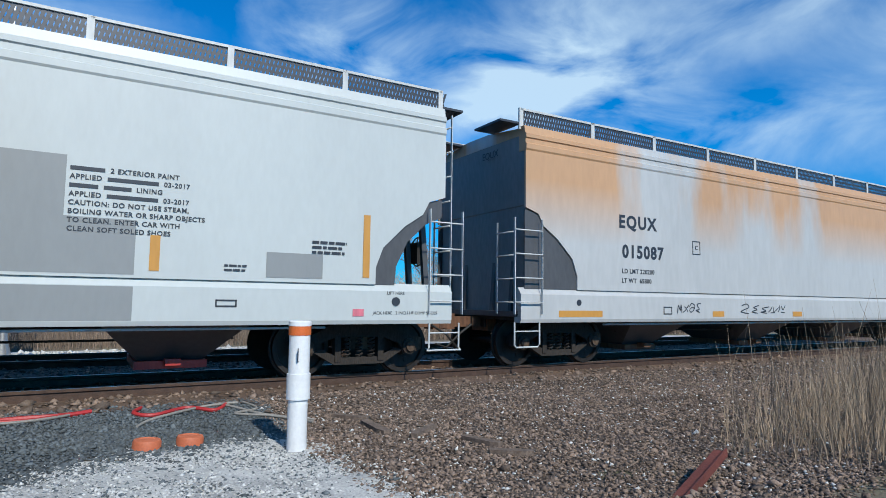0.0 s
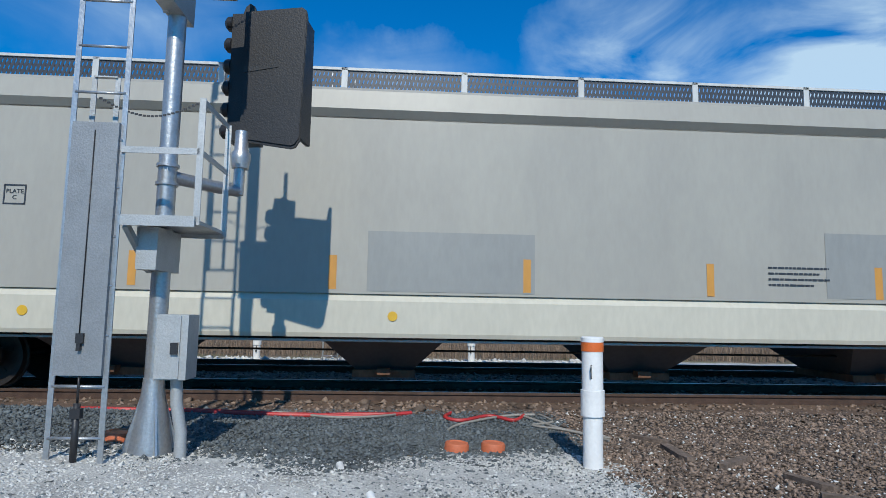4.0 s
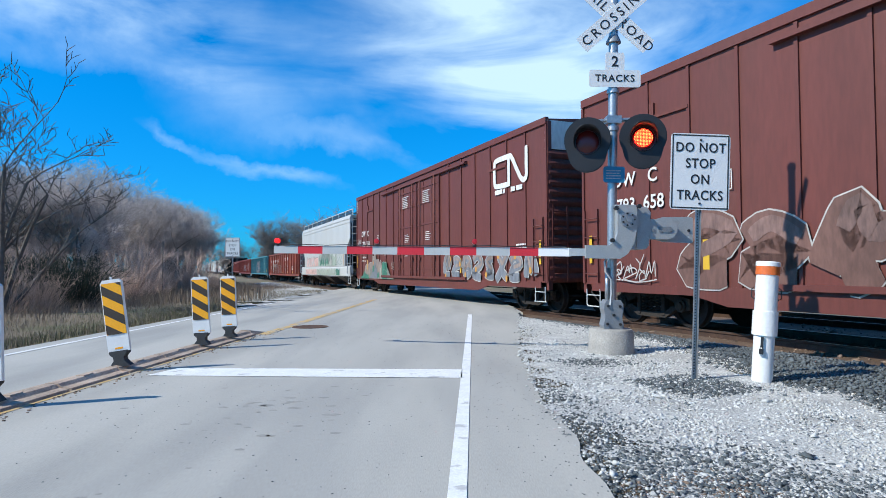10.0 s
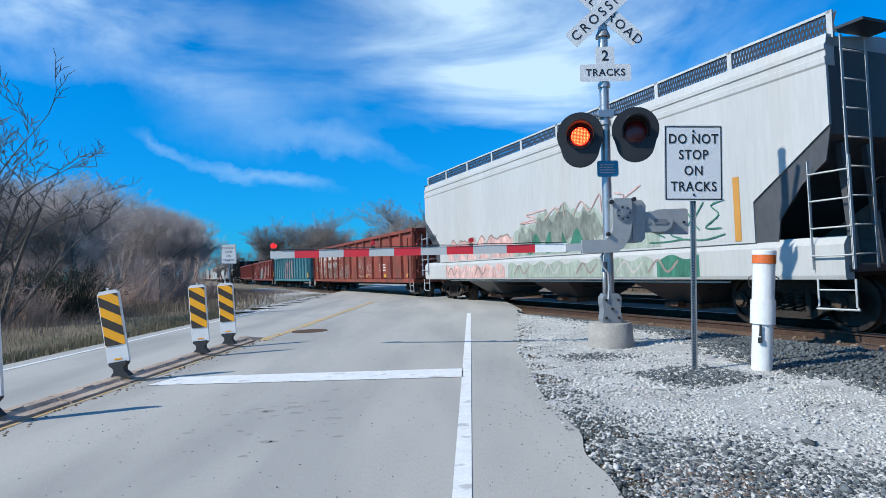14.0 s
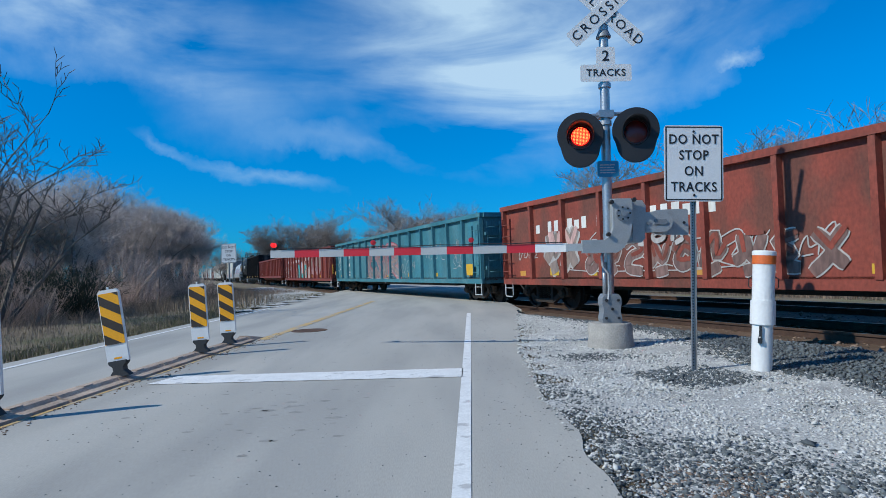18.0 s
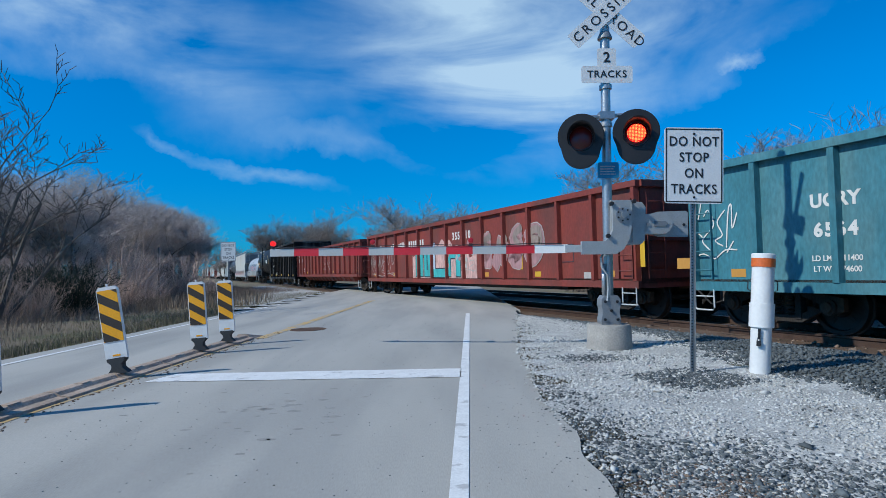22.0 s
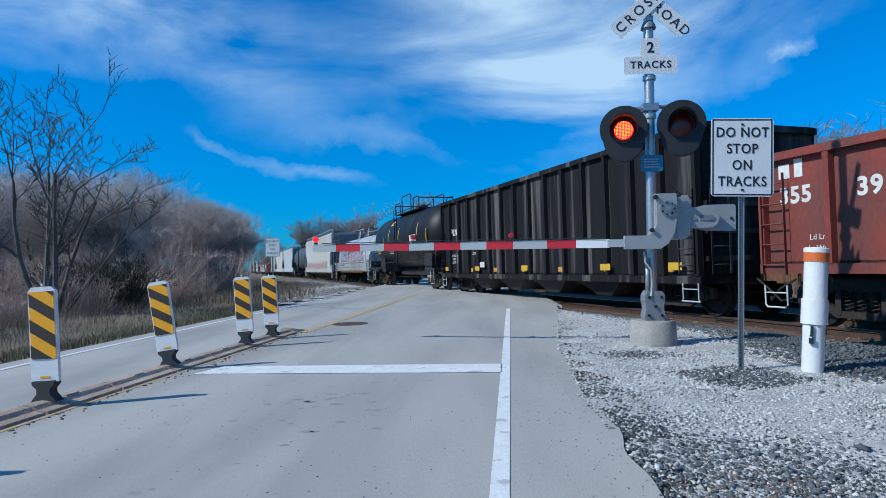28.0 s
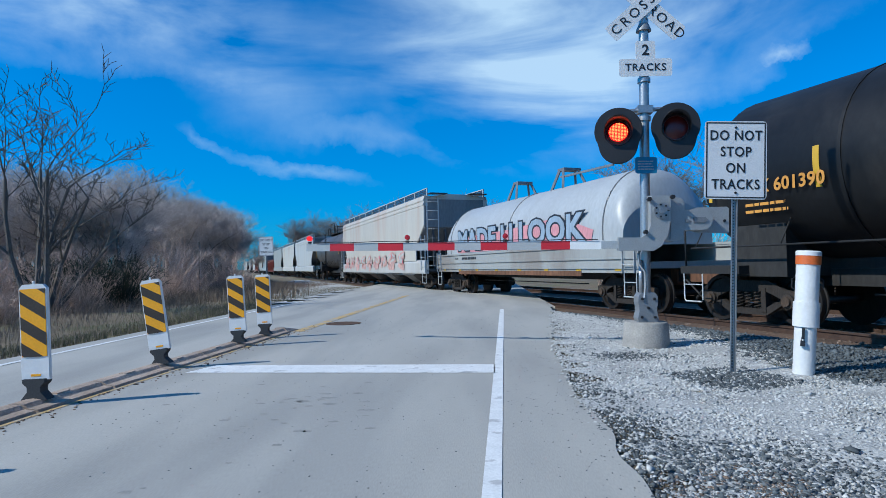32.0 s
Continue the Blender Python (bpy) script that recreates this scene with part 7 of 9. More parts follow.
GATE = (2.24, 8.34, 0.06)
gate = thing("crossing_gate", "railway crossing mast with flashers, crossbuck and lowered gate", "crossing gate", Matrix.Translation(GATE) @ Matrix.Rotation(radians(1.2), 4, "Y"))
part("foundation", Mesh().lathe((0, 0, -0.25), (0, 0, 1), [(0, 0.315), (0.50, 0.29), (0.53, 0.27), (0.53, 0.0)], 28), M_CONCRETE, gate)
m = Mesh().prism([(-0.12, 0.27), (0.12, 0.27), (0.135, 0.33), (0.115, 0.42), (0.115, 0.48), (0.13, 0.54), (0.125, 0.62), (0.09, 0.67), (-0.09, 0.67), (-0.125, 0.62), (-0.13, 0.54), (-0.115, 0.48), (-0.115, 0.42), (-0.135, 0.33)], -0.12, 0.12)
part("base_casting", m, M_GUARD, gate)
for x, z in ((-0.085, 0.35), (0.085, 0.35), (-0.08, 0.59), (0.08, 0.59), (0.0, 0.47)):
    part("bolt", Mesh().lathe((x, -0.12, z), (0, -1, 0), [(0, 0.02), (0.025, 0.02)], 6), M_SIGN_BLACK, gate)
part("mast", Mesh().tube([(0, 0, 0.6), (0, 0, 5.45)], 0.064, 20), M_GALV, gate)
part("mast_collar", Mesh().lathe((0, 0, 4.20), (0, 0, 1), [(0, 0.066), (0, 0.10), (0.02, 0.10), (0.17, 0.035), (0.17, 0.0)], 16), M_GUARD, gate)
part("mast_cap", Mesh().lathe((0, 0, 5.45), (0, 0, 1), [(0, 0.075), (0.05, 0.075), (0.09, 0.0)], 16), M_GALV, gate)
for z in (3.50, 2.98):
    part("clamp", Mesh().lathe((0, 0, z), (0, 0, 1), [(0, 0.064), (0, 0.085), (0.06, 0.085), (0.06, 0.064)], 16), M_GALV, gate)


def sign_plate(parent, w, h, corner, y, z, mat, name="sign_plate", x=0.0, turn=0.0, thick=0.006):
    pts = []
    for cx, cz, a0 in ((w / 2 - corner, h / 2 - corner, 0), (-w / 2 + corner, h / 2 - corner, 90), (-w / 2 + corner, -h / 2 + corner, 180), (w / 2 - corner, -h / 2 + corner, 270)):
        for k in range(4):
            a = radians(a0 + 30 * k)
            pts.append((cx + corner * math.cos(a), cz + corner * math.sin(a)))
    ob = part(name, Mesh().prism(pts, -thick, 0), mat, parent, "", Matrix.Translation((x, y, z)) @ Matrix.Rotation(radians(turn), 4, "Y"))
    return ob


ZB = 4.545
for turn, text, dy in ((42, "RAIL  ROAD", 0.0), (-42, "CROSSING", -0.012)):
    b = sign_plate(gate, 1.24, 0.235, 0.02, -0.075 + dy, ZB, M_SIGN_WHITE, "crossbuck_blade", 0, turn)
    if turn > 0:
        for t, x in (("RAIL", -0.37), ("ROAD", 0.37)):
            lettering(t, 0.185, M_SIGN_BLACK, b, x * 1.02, -0.008, 0.0, 0.0, 1.25)
    else:
        lettering(text, 0.185, M_SIGN_BLACK, b, 0, -0.008, 0.0, 0.0, 1.42)
s2 = sign_plate(gate, 0.26, 0.26, 0.03, -0.08, 3.915, M_SIGN_WHITE, "sign_plate")
lettering("2", 0.20, M_SIGN_BLACK, s2, 0, -0.008, 0, 0.003)
s3 = sign_plate(gate, 0.70, 0.235, 0.03, -0.082, 3.685, M_SIGN_WHITE, "sign_plate")
lettering("TRACKS", 0.135, M_SIGN_BLACK, s3, 0, -0.008, 0, 0.0015, 1.12)
s4 = sign_plate(gate, 0.29, 0.22, 0.03, -0.075, 2.37, M_BLUE, "notice_plate")
bars(s4, M_PALE, -0.11, -0.008, 0.045, 4, 0.22, 0.035, 0.014)
part("cross_arm", Mesh().tube([(-0.40, -0.02, 3.10), (0.40, -0.02, 3.15)], 0.028, 10).box(-0.1, 0.1, -0.08, 0.08, 3.08, 3.18), M_GALV, gate)
LAMP_TURN = Matrix.Rotation(radians(-13), 4, "Z")
LAMPS = (Vector((-0.375, -0.12, 2.795)), Vector((0.375, -0.12, 2.855)))
# the background plate: a round upper field over a narrower round foot
BACKGROUND = [(0.31 * math.cos(radians(a)), 0.03 + 0.31 * math.sin(radians(a))) for a in range(-30, 211, 10)]
BACKGROUND += [(0.25 * math.cos(radians(a)), -0.165 + 0.25 * math.sin(radians(a))) for a in range(196, 345, 12)]
for c in LAMPS:
    at = Matrix.Translation(c) @ LAMP_TURN
    lamp = part("flasher", Mesh().lathe((0, 0.02, 0), (0, 1, 0), [(0, 0.16), (0.06, 0.17), (0.16, 0.13), (0.20, 0.0)], 24), M_LAMP_BLACK, gate, "", at)
    part("background_disc", Mesh().prism(BACKGROUND, 0.0, -0.014).prism([(u * 0.97, w * 0.97) for u, w in BACKGROUND], -0.014, -0.02), M_LAMP_BLACK, lamp)
    part("lens", Mesh().lathe((0, -0.015, 0), (0, -1, 0), [(0, 0.155), (0.02, 0.15), (0.035, 0.10), (0.04, 0.0)], 28), M_LENS, lamp)
    part("lens_rim", Mesh().lathe((0, -0.015, 0), (0, -1, 0), [(0, 0.155), (0.03, 0.155), (0.03, 0.168), (0, 0.168)], 28), M_LENS_RIM, lamp)
    hood = Mesh()
    for i in range(15):
        a = radians(-25 + 230 * i / 14)
        dep = 0.10 + 0.20 * max(0.0, math.sin(radians(180 * i / 14)))
        hood.v += [(0.178 * math.cos(a), -0.015, 0.178 * math.sin(a)), (0.185 * math.cos(a), -0.015 - dep, 0.185 * math.sin(a))]
    hood.f = [(2 * i, 2 * i + 1, 2 * i + 3, 2 * i + 2) for i in range(14)]
    hood.s = [True] * 14
    hd = part("visor", hood, M_LAMP_BLACK, lamp)
    th = hd.modifiers.new("thick", "SOLIDIFY")
    th.thickness = 0.006
    part("lamp_bracket", Mesh().tube([(0, 0.08, 0.12), (0, 0.08, 0.30)], 0.024, 8), M_GALV, lamp)
# the flash swaps from lamp to lamp
flash = part("lit_flash", Mesh().lathe((0, -0.058, 0), (0, -1, 0), [(0, 0.0), (0, 0.125), (0.012, 0.12), (0.02, 0.0)], 28), M_GLOW, gate)
leds = Mesh()
for i in range(-6, 7):
    for j in range(-6, 7):
        if i * i + j * j < 38:
            leds.box(i * 0.019 - 0.005, i * 0.019 + 0.005, -0.083, -0.078, j * 0.019 - 0.005, j * 0.019 + 0.005)
part("led_dots", leds, M_GLOW_HOT, flash)

# gate mechanism, counterweight and arm
m = Mesh().prism([(-0.40, 1.225), (-0.40, 1.40), (-0.10, 1.40), (-0.02, 1.45), (0.02, 1.56), (0.02, 1.92), (0.05, 1.95), (0.26, 1.95), (0.28, 1.90), (0.28, 1.62), (0.24, 1.43), (0.16, 1.29), (0.06, 1.225)], -0.20, -0.12)
part("arm_bracket", m, M_ALU, gate)
part("mechanism_case", Mesh().prism([(0.02, 1.36), (0.42, 1.36), (0.47, 1.41), (0.49, 1.86), (0.44, 1.93), (0.02, 1.96)], -0.11, 0.26), M_ALU, gate)
part("case_lid", Mesh().prism([(0.30, 1.38), (0.455, 1.42), (0.475, 1.84), (0.43, 1.91), (0.30, 1.92)], -0.125, -0.11), M_ALU, gate)
part("hub_plate", Mesh().lathe((0.16, -0.20, 1.75), (0, -1, 0), [(0, 0.105), (0.02, 0.105), (0.02, 0.04), (0.05, 0.04)], 20), M_GALV, gate)
for i in range(7):
    a = i * 0.8976
    part("bolt", Mesh().lathe((0.16 + 0.08 * math.cos(a), -0.22, 1.75 + 0.08 * math.sin(a)), (0, -1, 0), [(0, 0.013), (0.015, 0.013)], 6), M_SIGN_BLACK, gate)
for x, z in ((-0.05, 1.47), (0.0, 1.90), (0.30, 1.93)):
    part("bolt", Mesh().lathe((x, -0.17, z), (0, -1, 0), [(0, 0.03), (0.07, 0.03)], 6), M_SIGN_BLACK, gate)
# counterweight: a round-ended drum on a flat plate
drum = [(0.48, 1.50), (0.72, 1.50)] + [(0.72 + 0.135 * math.sin(radians(a)), 1.635 - 0.135 * math.cos(radians(a))) for a in range(20, 180, 20)] + [(0.72, 1.77), (0.48, 1.77)]
part("counterweight_arm", Mesh().prism([(0.44, 1.55), (0.70, 1.47), (1.10, 1.46), (1.11, 1.48), (1.11, 1.80), (1.08, 1.82), (0.70, 1.81), (0.44, 1.74)], 0.02, 0.05), M_ALU, gate)
part("counterweight", Mesh().prism(drum, -0.10, 0.12), M_ALU, gate)
part("slot_bar", Mesh().prism([(0.60, 1.60), (0.76, 1.60), (0.79, 1.635), (0.76, 1.67), (0.60, 1.67)], -0.112, -0.10).box(0.50, 0.545, -0.112, -0.10, 1.60, 1.64), M_GUARD, gate)
part("bolt", Mesh().lathe((1.05, 0.02, 1.63), (0, -1, 0), [(0, 0.02), (0.015, 0.02)], 6), M_SIGN_BLACK, gate)
part("cable_loop", Mesh().tube([(-0.05, -0.1, 1.3), (-0.13, -0.13, 1.18), (-0.12, -0.14, 1.05), (-0.04, -0.12, 0.95), (-0.03, -0.1, 0.75), (-0.05, -0.12, 0.6)], 0.018, 6), M_ALU, gate)
part("conduit", Mesh().tube([(-0.075, -0.05, 0.6), (-0.075, -0.05, 1.1)], 0.03, 8), M_GALV, gate)
arm_a = Vector((-0.36, -0.16, 1.305))
arm_d = Vector((-0.972, 0.236, 0.0))
arm = part("gate_arm", Mesh().bar(arm_a, arm_a + arm_d * 0.25, 0.06, 0.10).box(-0.02, 0.02, -0.02, 0.02, 0, 0.01, Matrix.Translation(arm_a)), M_ALU, gate)
cuts = [0.22, 0.66, 1.05, 1.52, 1.9, 2.28, 2.68, 3.06, 3.46, 3.85, 4.25, 4.65]
for i, (a, b) in enumerate(zip(cuts, cuts[1:])):
    part("stripe", Mesh().bar(arm_a + arm_d * a, arm_a + arm_d * b, 0.022, 0.115), M_RED_TAPE if i % 2 else M_GREY_TAPE if i else M_SIGN_WHITE, arm)
for k, a in enumerate((1.55, 3.0, 4.6)):
    c = arm_a + arm_d * a + Vector((0, 0, 0.06))
    part("arm_light", Mesh().lathe(c, (0, 0, 1), [(0, 0.03), (0.03, 0.03)], 10), M_SIGN_BLACK, arm)
    part("arm_lens", Mesh().lathe(c + Vector((0, -0.05, 0.075)), (0, 1, 0), [(0, 0.0), (0.005, 0.037), (0.09, 0.037), (0.095, 0.0)], 16), M_GLOW_TIP if k == 2 else M_RED_TAPE, arm)
wire = [arm_a + arm_d * (0.3 + 0.35 * i) + Vector((0, -0.03, 0.07 + 0.01 * (i % 2))) for i in range(13)]
part("arm_wire", Mesh().tube(wire, 0.006, 4), M_SIGN_BLACK, arm)


# ---- roadside signs, marker posts, delineators ----
def stop_sign(x, y, z, lean, label, turn=0.0):
    s = thing("road_sign", label, "road sign", Matrix.Translation((x, y, z)) @ Matrix.Rotation(radians(turn), 4, "Z") @ Matrix.Rotation(radians(lean), 4, "Y"), "do not stop signs")
    post = Mesh().prism([(-0.028, -0.012), (-0.022, -0.012), (-0.015, 0.016), (0.015, 0.016), (0.022, -0.012), (0.028, -0.012), (0.02, 0.024), (-0.02, 0.024)], -0.1, 2.5, "z")
    part("post", post, M_GALV, s)
    holes = Mesh()
    for i in range(60):
        holes.box(-0.006, 0.006, 0.012, 0.0165, 0.06 + 0.03 * i, 0.072 + 0.03 * i)
    part("post_holes", holes, M_SIGN_BLACK, s)
    p = sign_plate(s, 0.61, 0.79, 0.035, -0.02, 2.15, M_SIGN_WHITE, "sign_plate")
    b = Mesh()
    for k, (w, h) in enumerate(((0.585, 0.765),)):
        t = 0.012
        b.box(-w / 2, w / 2, -0.0085, -0.006, h / 2 - t, h / 2).box(-w / 2, w / 2, -0.0085, -0.006, -h / 2, -h / 2 + t)
        b.box(-w / 2, -w / 2 + t, -0.0085, -0.006, -h / 2, h / 2).box(w / 2 - t, w / 2, -0.0085, -0.006, -h / 2, h / 2)
    part("border", b, M_SIGN_BLACK, p)
    for i, t in enumerate(("DO NOT", "STOP", "ON", "TRACKS")):
        word = lettering(t, 0.140, M_SIGN_BLACK, p, 0.0, -0.008, 0.246 - 0.165 * i, 0.0015, 1.1)
        word.scale.x = 0.86
    for zz in (0.33, -0.33):
        part("bolt", Mesh().lathe((0, -0.006, zz), (0, -1, 0), [(0, 0.012), (0.008, 0.012)], 8), M_SIGN_BLACK, p)
    return s


stop_sign(2.54, 6.31, 0.0, 2.4, "white do-not-stop sign on a perforated steel post")
far_sign = stop_sign(-8.75, 25.0, -0.05, 0.0, "white do-not-stop sign across the road")
M_PVC = shader("white_plastic", (0.72, 0.72, 0.71), 0.4, vary=0.04, scale=4, grain=30, second=(0.5, 0.48, 0.44), amount=0.4, edges=(0.58, 0.7))
M_ORANGE_TAPE = shader("orange_tape", (0.62, 0.13, 0.025), 0.45, vary=0.08)


def marker_post(x, y, z, h, lean, label, padlock=True):
    s = thing("marker_post", label, "marker post", Matrix.Translation((x, y, z)) @ Matrix.Rotation(radians(lean), 4, "Y") @ Matrix.Rotation(-math.atan2(x, y) if padlock else 0.0, 4, "Z"), "white pipe markers")
    k = h / 1.25
    part("lower_pipe", Mesh().tube([(0, 0, -0.15), (0, 0, 0.66 * k)], 0.098, 24), M_PVC, s)
    part("upper_pipe", Mesh().tube([(0, 0, 0.66 * k), (0, 0, 1.14 * k)], 0.105, 24), M_PVC, s)
    part("sleeve", Mesh().lathe((0, 0, 0.48 * k), (0, 0, 1), [(0, 0.098), (0, 0.118), (0.25 * k, 0.118), (0.25 * k, 0.105)], 24), M_PVC, s)
    part("orange_band", Mesh().lathe((0, 0, 1.11 * k), (0, 0, 1), [(0, 0.105), (0, 0.112), (0.09 * k, 0.112), (0.09 * k, 0.10)], 24), M_ORANGE_TAPE, s)
    part("cap", Mesh().lathe((0, 0, 1.20 * k), (0, 0, 1), [(0, 0.0), (0, 0.114), (0.04 * k, 0.114), (0.05 * k, 0.105), (0.05 * k, 0.0)], 24), M_PVC, s)
    for e in (-1, 1):
        part("wire_handle", Mesh().tube([(e * 0.105, 0, 0.98 * k), (e * 0.135, 0, 0.96 * k), (e * 0.135, 0, 0.87 * k), (e * 0.105, 0, 0.85 * k)], 0.006, 5), M_SIGN_BLACK, s)
    if padlock:
        part("hasp", Mesh().box(-0.03, -0.005, -0.125, -0.112, 0.36 * k, 0.47 * k), M_SIGN_BLACK, s)
        part("padlock", Mesh().box(-0.04, 0.0, -0.135, -0.108, 0.29 * k, 0.345 * k).tube([(-0.032, -0.12, 0.34 * k), (-0.03, -0.12, 0.375 * k), (-0.01, -0.12, 0.375 * k), (-0.008, -0.12, 0.34 * k)], 0.005, 5), M_SIGN_BLACK, s)
    else:
        for zz in (0.1, 0.36):
            part("drill_hole", Mesh().lathe((0.0, -0.0975, zz), (0, -1, 0), [(0, 0.011), (0.002, 0.011)], 8), M_SIGN_BLACK, s, "", Matrix.Rotation(radians(65), 4, "Z"))
    return s


marker_post(3.205, 6.26, 0.0, 1.22, 4.4, "white plastic marker pipe with orange band and padlock")
marker_post(6.37, 0.60, -0.33, 1.26, -0.6, "white plastic marker pipe with orange band", False)
for x, y, h in ((17.4, 5.1, 1.35), (15.0, 10.8, 1.2)):
    marker_post(x, y, -0.34, h, 0.0, "white plastic marker pipe beyond the tracks")

M_STRIPE_Y = shader("delineator_yellow", (0.92, 0.40, 0.01), 0.4, vary=0.06)
M_STRIPE_K = shader("delineator_black", (0.045, 0.03, 0.02), 0.5, vary=0.15)
M_RUBBER = shader("black_rubber", (0.03, 0.033, 0.036), 0.7, vary=0.2)
M_CURB = shader("dusty_brown_curb", (0.40, 0.305, 0.235), 0.85, vary=0.2, scale=3, grain=40, bump=0.4, second=(0.46, 0.39, 0.32), amount=0.6, random=0.18)


def clipped(poly, lo, hi):
    """An outline cut off below lo and above hi."""
    for bound, sign in ((lo, 1), (hi, -1)):
        out = []
        for (x0, z0), (x1, z1) in zip(poly, poly[1:] + poly[:1]):
            d0, d1 = sign * (z0 - bound), sign * (z1 - bound)
            if d0 >= 0:
                out.append((x0, z0))
            if d0 * d1 < 0:
                k = d0 / (d0 - d1)
                out.append((x0 + (x1 - x0) * k, bound))
        poly = out
    return poly


def delineator():
    s = thing("lane_delineator", "flexible white marker with yellow and black stripes", "delineator", None, "lane delineators")
    part("boot", Mesh().prism([(-0.12, 0.0), (0.12, 0.0), (0.09, 0.035), (0.06, 0.07), (0.06, 0.11), (0.10, 0.15), (0.10, 0.18), (-0.10, 0.18), (-0.10, 0.15), (-0.06, 0.11), (-0.06, 0.07), (-0.09, 0.035)], -0.05, 0.05), M_RUBBER, s)
    pts = []
    w, z0, z1, c = 0.125, 0.17, 1.0, 0.035
    pts = [(-w, z0), (w, z0), (w, z1 - c), (w - c, z1), (-w + c, z1), (-w, z1 - c)]
    part("panel", Mesh().prism(pts, -0.018, 0.018), M_PVC, s)
    part("top_knob", Mesh().tube([(0, 0, z1), (0, 0, z1 + 0.03)], 0.012, 8), M_PVC, s)
    a, b, u = 0.37, 0.96, 0.114
    part("reflective_sheet", Mesh().box(-u, u, -0.022, -0.018, a, b), M_STRIPE_Y, s)
    step = 0.225
    for i in range(-1, 6):
        lo = a + i * step - 0.02
        # the stripe runs down to the right, cut at the sheet's edges
        quad = clipped([(-u, lo + 0.145), (u, lo), (u, lo - 0.11), (-u, lo + 0.035)], a, b)
        if len(quad) > 2:
            part("black_stripe", Mesh().prism(quad, -0.0255, -0.022), M_STRIPE_K, s)
    part("date_label", Mesh().box(-0.04, 0.05, -0.021, -0.018, 0.2, 0.22), M_STRIPE_Y, s)
    return s


proto = delineator()
for i, (x, y, lean) in enumerate(((-3.84, 5.14, -2.0), (-3.72, 7.02, -8.0), (-3.585, 9.0, -3.0), (-3.54, 10.02, -2.5), (-3.95, 3.0, -3.0))):
    at = Matrix.Translation((x, y, 0.06)) @ Matrix.Rotation(radians(lean), 4, "Y")
    if i == 0:
        proto.matrix_basis = at
    else:
        copy_thing(proto, at)
curb = thing("lane_curb", "low brown rubber lane-divider curb, dusty and worn", "curb", kind="structure")
prof = [(-0.15, 0.0), (-0.14, 0.03), (-0.09, 0.066), (-0.02, 0.075), (0.05, 0.066), (0.09, 0.034), (0.18, 0.024), (0.19, 0.0)]
m = Mesh()
n = len(prof)
m.add([(u, y, w) for y in (0.0, 0.97) for u, w in prof], [tuple(range(n)), tuple(reversed(range(n, 2 * n)))] + [(i, i + n, (i + 1) % n + n, (i + 1) % n) for i in range(n)])
seg = m.data("curb_section")
rib = Mesh().box(-0.04, 0.04, 0.40, 0.56, 0.066, 0.078).data("curb_lug")
for i in range(10):
    y = 0.9 + i * 1.0
    at = Matrix.Translation((-4.06 + 0.046 * y, y, 0.002)) @ Matrix.Rotation(radians(-2.6), 4, "Z")
    c = part("curb_section", seg, M_CURB, curb, "", at)
    part("curb_lug", rib, M_CURB, c)
part("curb_end", Mesh().add([(-3.76, 10.9, 0.003), (-3.42, 10.9, 0.003), (-3.36, 11.4, 0.003), (-3.66, 11.4, 0.003), (-3.66, 10.9, 0.088), (-3.52, 10.9, 0.088)], [(0, 1, 5, 4), (1, 2, 5), (2, 3, 4, 5), (3, 0, 4)]), M_CURB, curb)
solid("curb_edge_line", strip(lambda y: -3.86 + 0.046 * y, lambda y: -3.81 + 0.046 * y, list(np.arange(1.0, 11, 0.5)), 0.004), M_YELLOW_LINE, "faded yellow line beside the curb", "road marking", kind="structure")
solid("manhole_cover", Mesh().lathe((-2.75, 12.4, -0.01), (0, 0, 1), [(0, 0.36), (0.018, 0.36), (0.018, 0.30), (0.014, 0.29), (0.014, 0.0)], 28), M_TIEPLATE, "rusty round manhole cover in the road", "manhole cover")
rnd = random.Random(12)
crumbs = Mesh()
for i in range(320):
    y = rnd.uniform(1.5, 12)
    x = -4.0 + 0.046 * y + 0.17 + abs(rnd.gauss(0.0, 0.10))
    s = rnd.uniform(0.003, 0.010)
    crumbs.box(x - s, x + s, y - s, y + s, 0.0, s)
tagged(part("road_crumbs", crumbs, M_BROWN_STONE), "grit and crumbs along the curb", "debris", "", "stuff")
spots = Mesh()
for i in range(1500):
    x, y = rnd.uniform(-3.2, 0.85) if i % 3 else 0.85 - abs(rnd.gauss(0, 0.35)), rnd.uniform(2.2, 14)
    s = rnd.uniform(0.0015, 0.0045)
    spots.box(x - s, x + s, y - s, y + s, 0.0, s * 0.6)
tagged(part("road_grit", spots, M_DARK_STONE), "scattered dark grit on the road", "debris", "", "stuff")
M_STAIN = shader("oil_stain", (0.27, 0.262, 0.24), 0.85, vary=0.15, scale=8, grain=60)
stain = Mesh()
for i in range(46):
    x, y = -1.35 + rnd.gauss(0, 0.38), 5.1 + rnd.gauss(0, 0.9)
    r = rnd.uniform(0.008, 0.034) if i % 9 else rnd.uniform(0.03, 0.045)
    stain.add([(x + r * 1.8 * math.cos(a * 0.7854) * rnd.uniform(0.7, 1.2), y + r * math.sin(a * 0.7854) * rnd.uniform(0.7, 1.2), 0.001) for a in range(8)], [tuple(range(8))])
tagged(part("road_stains", stain, M_STAIN), "small dark stains on the concrete", "stain", "", "stuff")

# ---- wayside signal mast with ladder, platforms and hooded head ----
MAST_Z = -0.13


